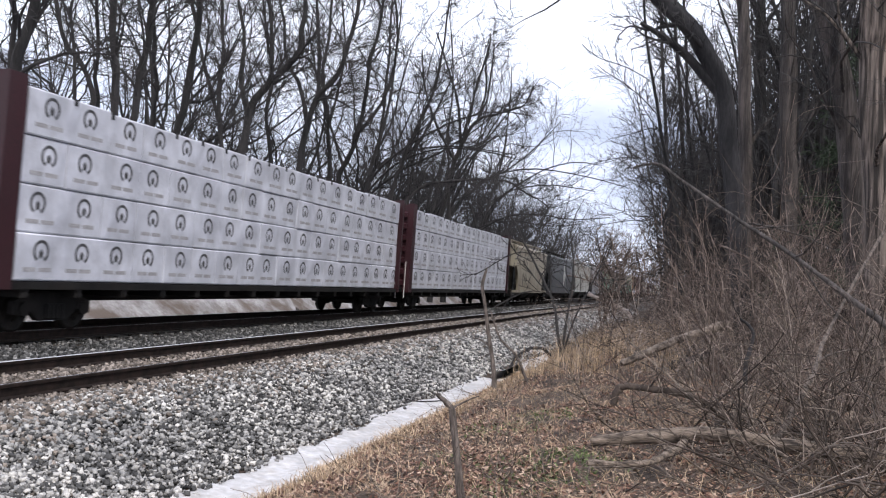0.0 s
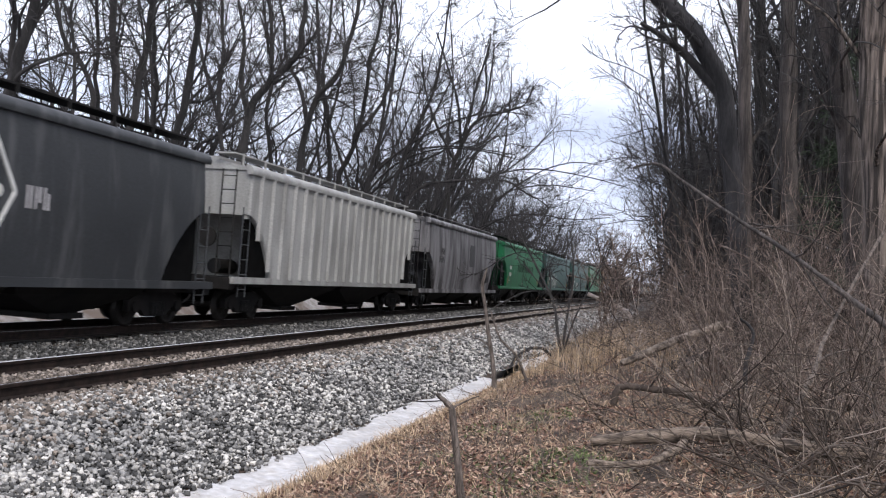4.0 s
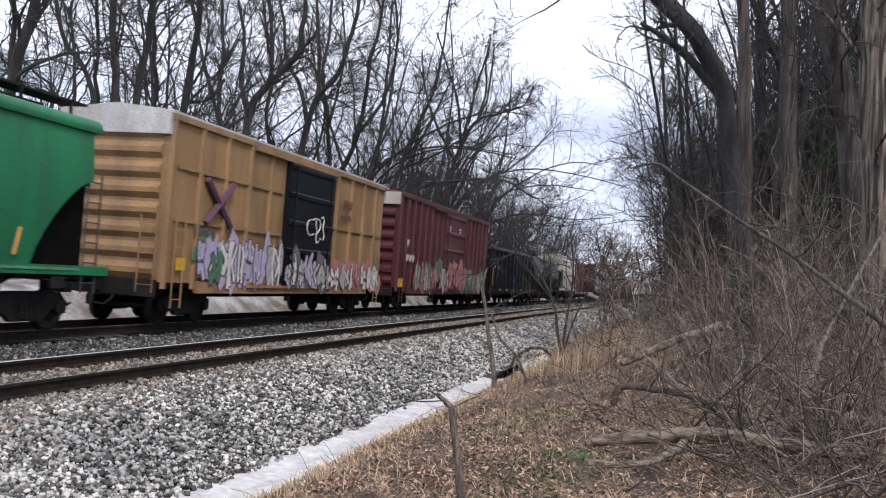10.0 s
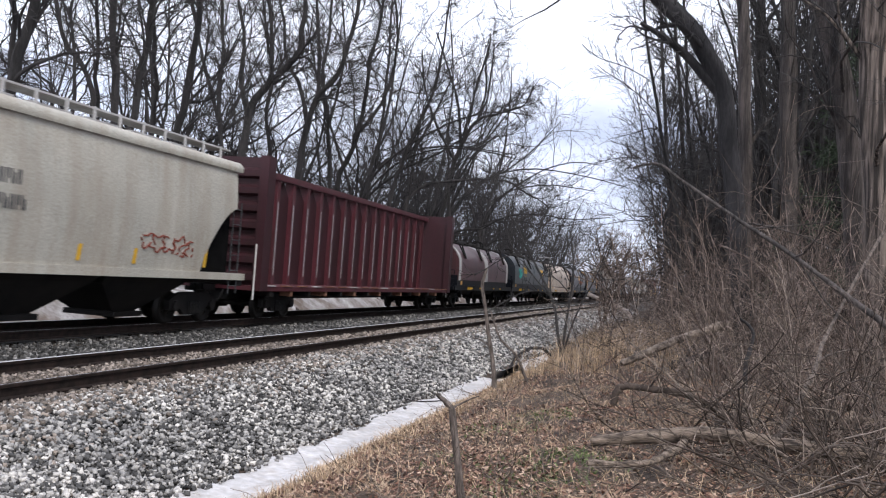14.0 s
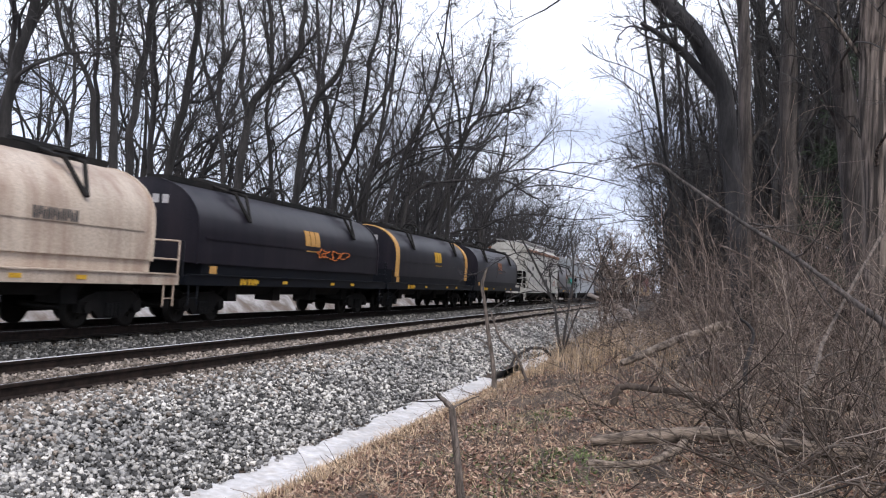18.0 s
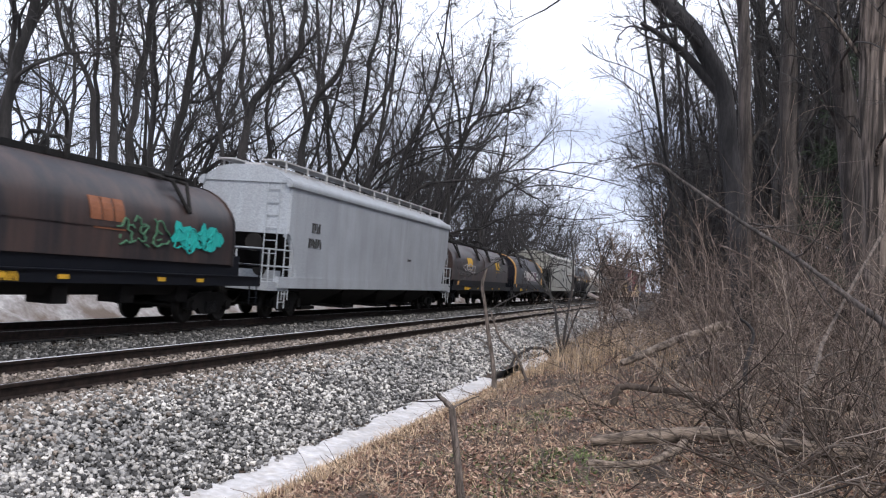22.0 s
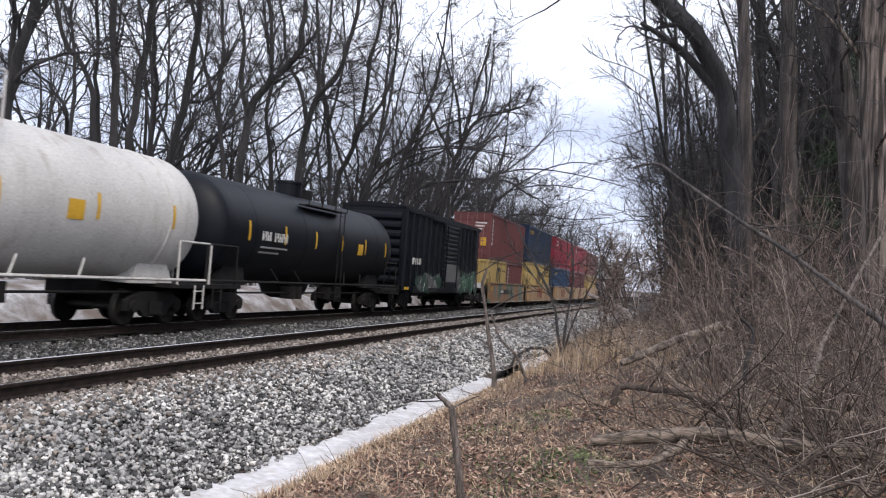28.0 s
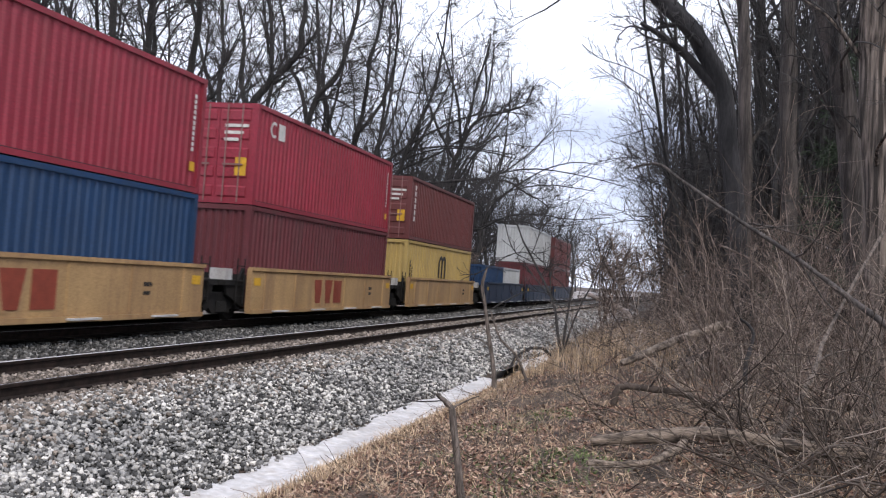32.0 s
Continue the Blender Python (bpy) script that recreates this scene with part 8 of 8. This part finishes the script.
log("fallen_log", [(-4.32, 42, 1.35), (-3.45, 41, 1.1), (-2.5, 40, 0.75), (-1.8, 39.5, 0.1)], 0.09, 0.11, "pale fallen log leaning beside the tracks", "cane", seed=15, stubs=2)
strip("snow_patch", -4.35, -3.6, 21.8, 26.2, 0.26, "snow", "small patch of old snow by a root", "snow", 6, 0.3, 0.2, seed=21)

# shrubs that stand in front of the train
trunk_tree("leafless shrub with arching stems beside the ballast", [(-3.3, 26, -0.5), (-3.5, 26, 0.7), (-3.98, 26, 1.7), (-4.55, 26, 2.8), (-5.1, 26, 3.8), (-5.6, 26, 4.8)], 0.05, 0.012, 61, "twig", limbs=10, span=(0.15, 0.98), reach=2.0, subs=5, twigs=4, group="shrubs beside the tracks",
           side=[([(-3.3, 26, -0.5), (-3.2, 26, 0.9), (-3.1, 26, 2.1), (-3.3, 26.2, 3.3), (-3.0, 26.4, 4.2)], 0.045, 0.01), ([(-3.3, 26, -0.5), (-3.0, 26.2, 0.8), (-2.5, 26.4, 2.0), (-2.2, 26.6, 3.0)], 0.035, 0.01)])
for k, (x, y, s) in enumerate(((-2.6, 31, 0.7), (-3.4, 37, 0.8), (-2.2, 29, 0.6), (-4.2, 62, 0.9), (-2.6, 42, 0.8), (-4.6, 84, 1.0))):
    plant(SHRUB[k % 4], x, y, 67 * k, s, "shrubs beside the tracks")
# an overhanging spray of twigs and the dark evergreen
trunk_tree("bare tree whose low twigs hang over the bank", [(4.2, 13.2, 0.1), (3.8, 13.3, 3), (2.6, 13.6, 6.3), (1.0, 13.9, 7.4), (-1.0, 14, 6.9), (-2.3, 14, 6.0), (-2.95, 14, 5.65)], 0.06, 0.004, 62, "twig", fineness=0.5, limbs=9, span=(0.55, 1.0), reach=0.9, subs=4, twigs=3)


def evergreen(x, y, height, seed):
    rg = np.random.default_rng(seed)
    ob = new("evergreen")
    ob.matrix_basis = pose(x, y, ground_z(x, y) - 0.05)
    tagged(ob, "dark green evergreen tree deep in the wood", "tree", "evergreens in the wood")
    limbs, need = [], []
    trunk = bough(rg, (0, 0, 0), (0, 0, 1), height, 0.14, 0.02, 8, 0.02, 0.02)
    for _ in range(70):
        t = rg.uniform(0.12, 0.98)
        a = rg.uniform(0, math.tau)
        L = (1.05 - t) * height * 0.3
        p, r = bough(rg, (0, 0, t * height), (math.cos(a), math.sin(a), 0.1), L, 0.025, 0.006, 6, 0.06, -0.06)
        limbs.append((p, r))
        need += branch_out(rg, p, r, 16, (0.15, 1.0), 0.5, (0.5, 1.1), -0.05, 3, 0.1, -0.03, 0.9, 0.012)
    for nm, li, n, m in (("trunk", [trunk], 8, "bark"), ("branches", limbs, 4, "bark")):
        me = tubes(nm, li, n)
        me.materials.append(M[m])
        new(nm, me).parent = ob
    ends = np.concatenate([np.stack([p[:-1], p[1:]], 1) for p, r in need]).repeat(7, 0)
    along = ends[:, 1] - ends[:, 0]
    n = len(ends)
    c = ends[:, 0] + along * rg.random((n, 1))
    d = unit(along) * 0.06 + rg.normal(0, 0.05, (n, 3))
    w = unit(cross(d, rg.normal(0, 1, (n, 3)))) * 0.012
    V = np.stack([c - w, c + w, c + d * 1.5], 1).reshape(-1, 3)
    me = bpy.data.meshes.new("needles")
    me.from_pydata(V.tolist(), [], np.arange(len(V)).reshape(-1, 3).tolist())
    me.materials.append(M["needle"])
    o = new("needles", me)
    o.parent = ob
    o["kind"] = "stuff"
    return ob


evergreen(4.0, 26, 9.0, 71)
evergreen(5.6, 29, 10.0, 72)
evergreen(6.5, 24, 8.0, 73)


# ---------------------------------------------------------------- what moves
def motions():
    for car, s, *z in train:
        h = z[0] if z else 0.0
        walk(car, [(t, pose(TRACK_FAR, s - SPEED * t, h)) for t in (0, 8, 16, 24, 32)])
    # the wheelsets roll while their car is in the stretch that the camera overlooks
    for w, dy, s in wheelsets:
        a, b = max(0, math.ceil((s - 130) / SPEED * FPS)), min(32 * FPS, math.floor((s + 9) / SPEED * FPS))
        turn = math.degrees(SPEED / FPS / 0.418)
        rows = [(k / FPS, pose(0, dy, 0.418, turn * (k - a))) for k in range(a, b + 1)]
        if a > 0:
            rows.insert(0, (0, rows[0][1]))
        if b < 32 * FPS:
            rows.append((32, rows[-1][1]))
        walk(w, rows)


motions()
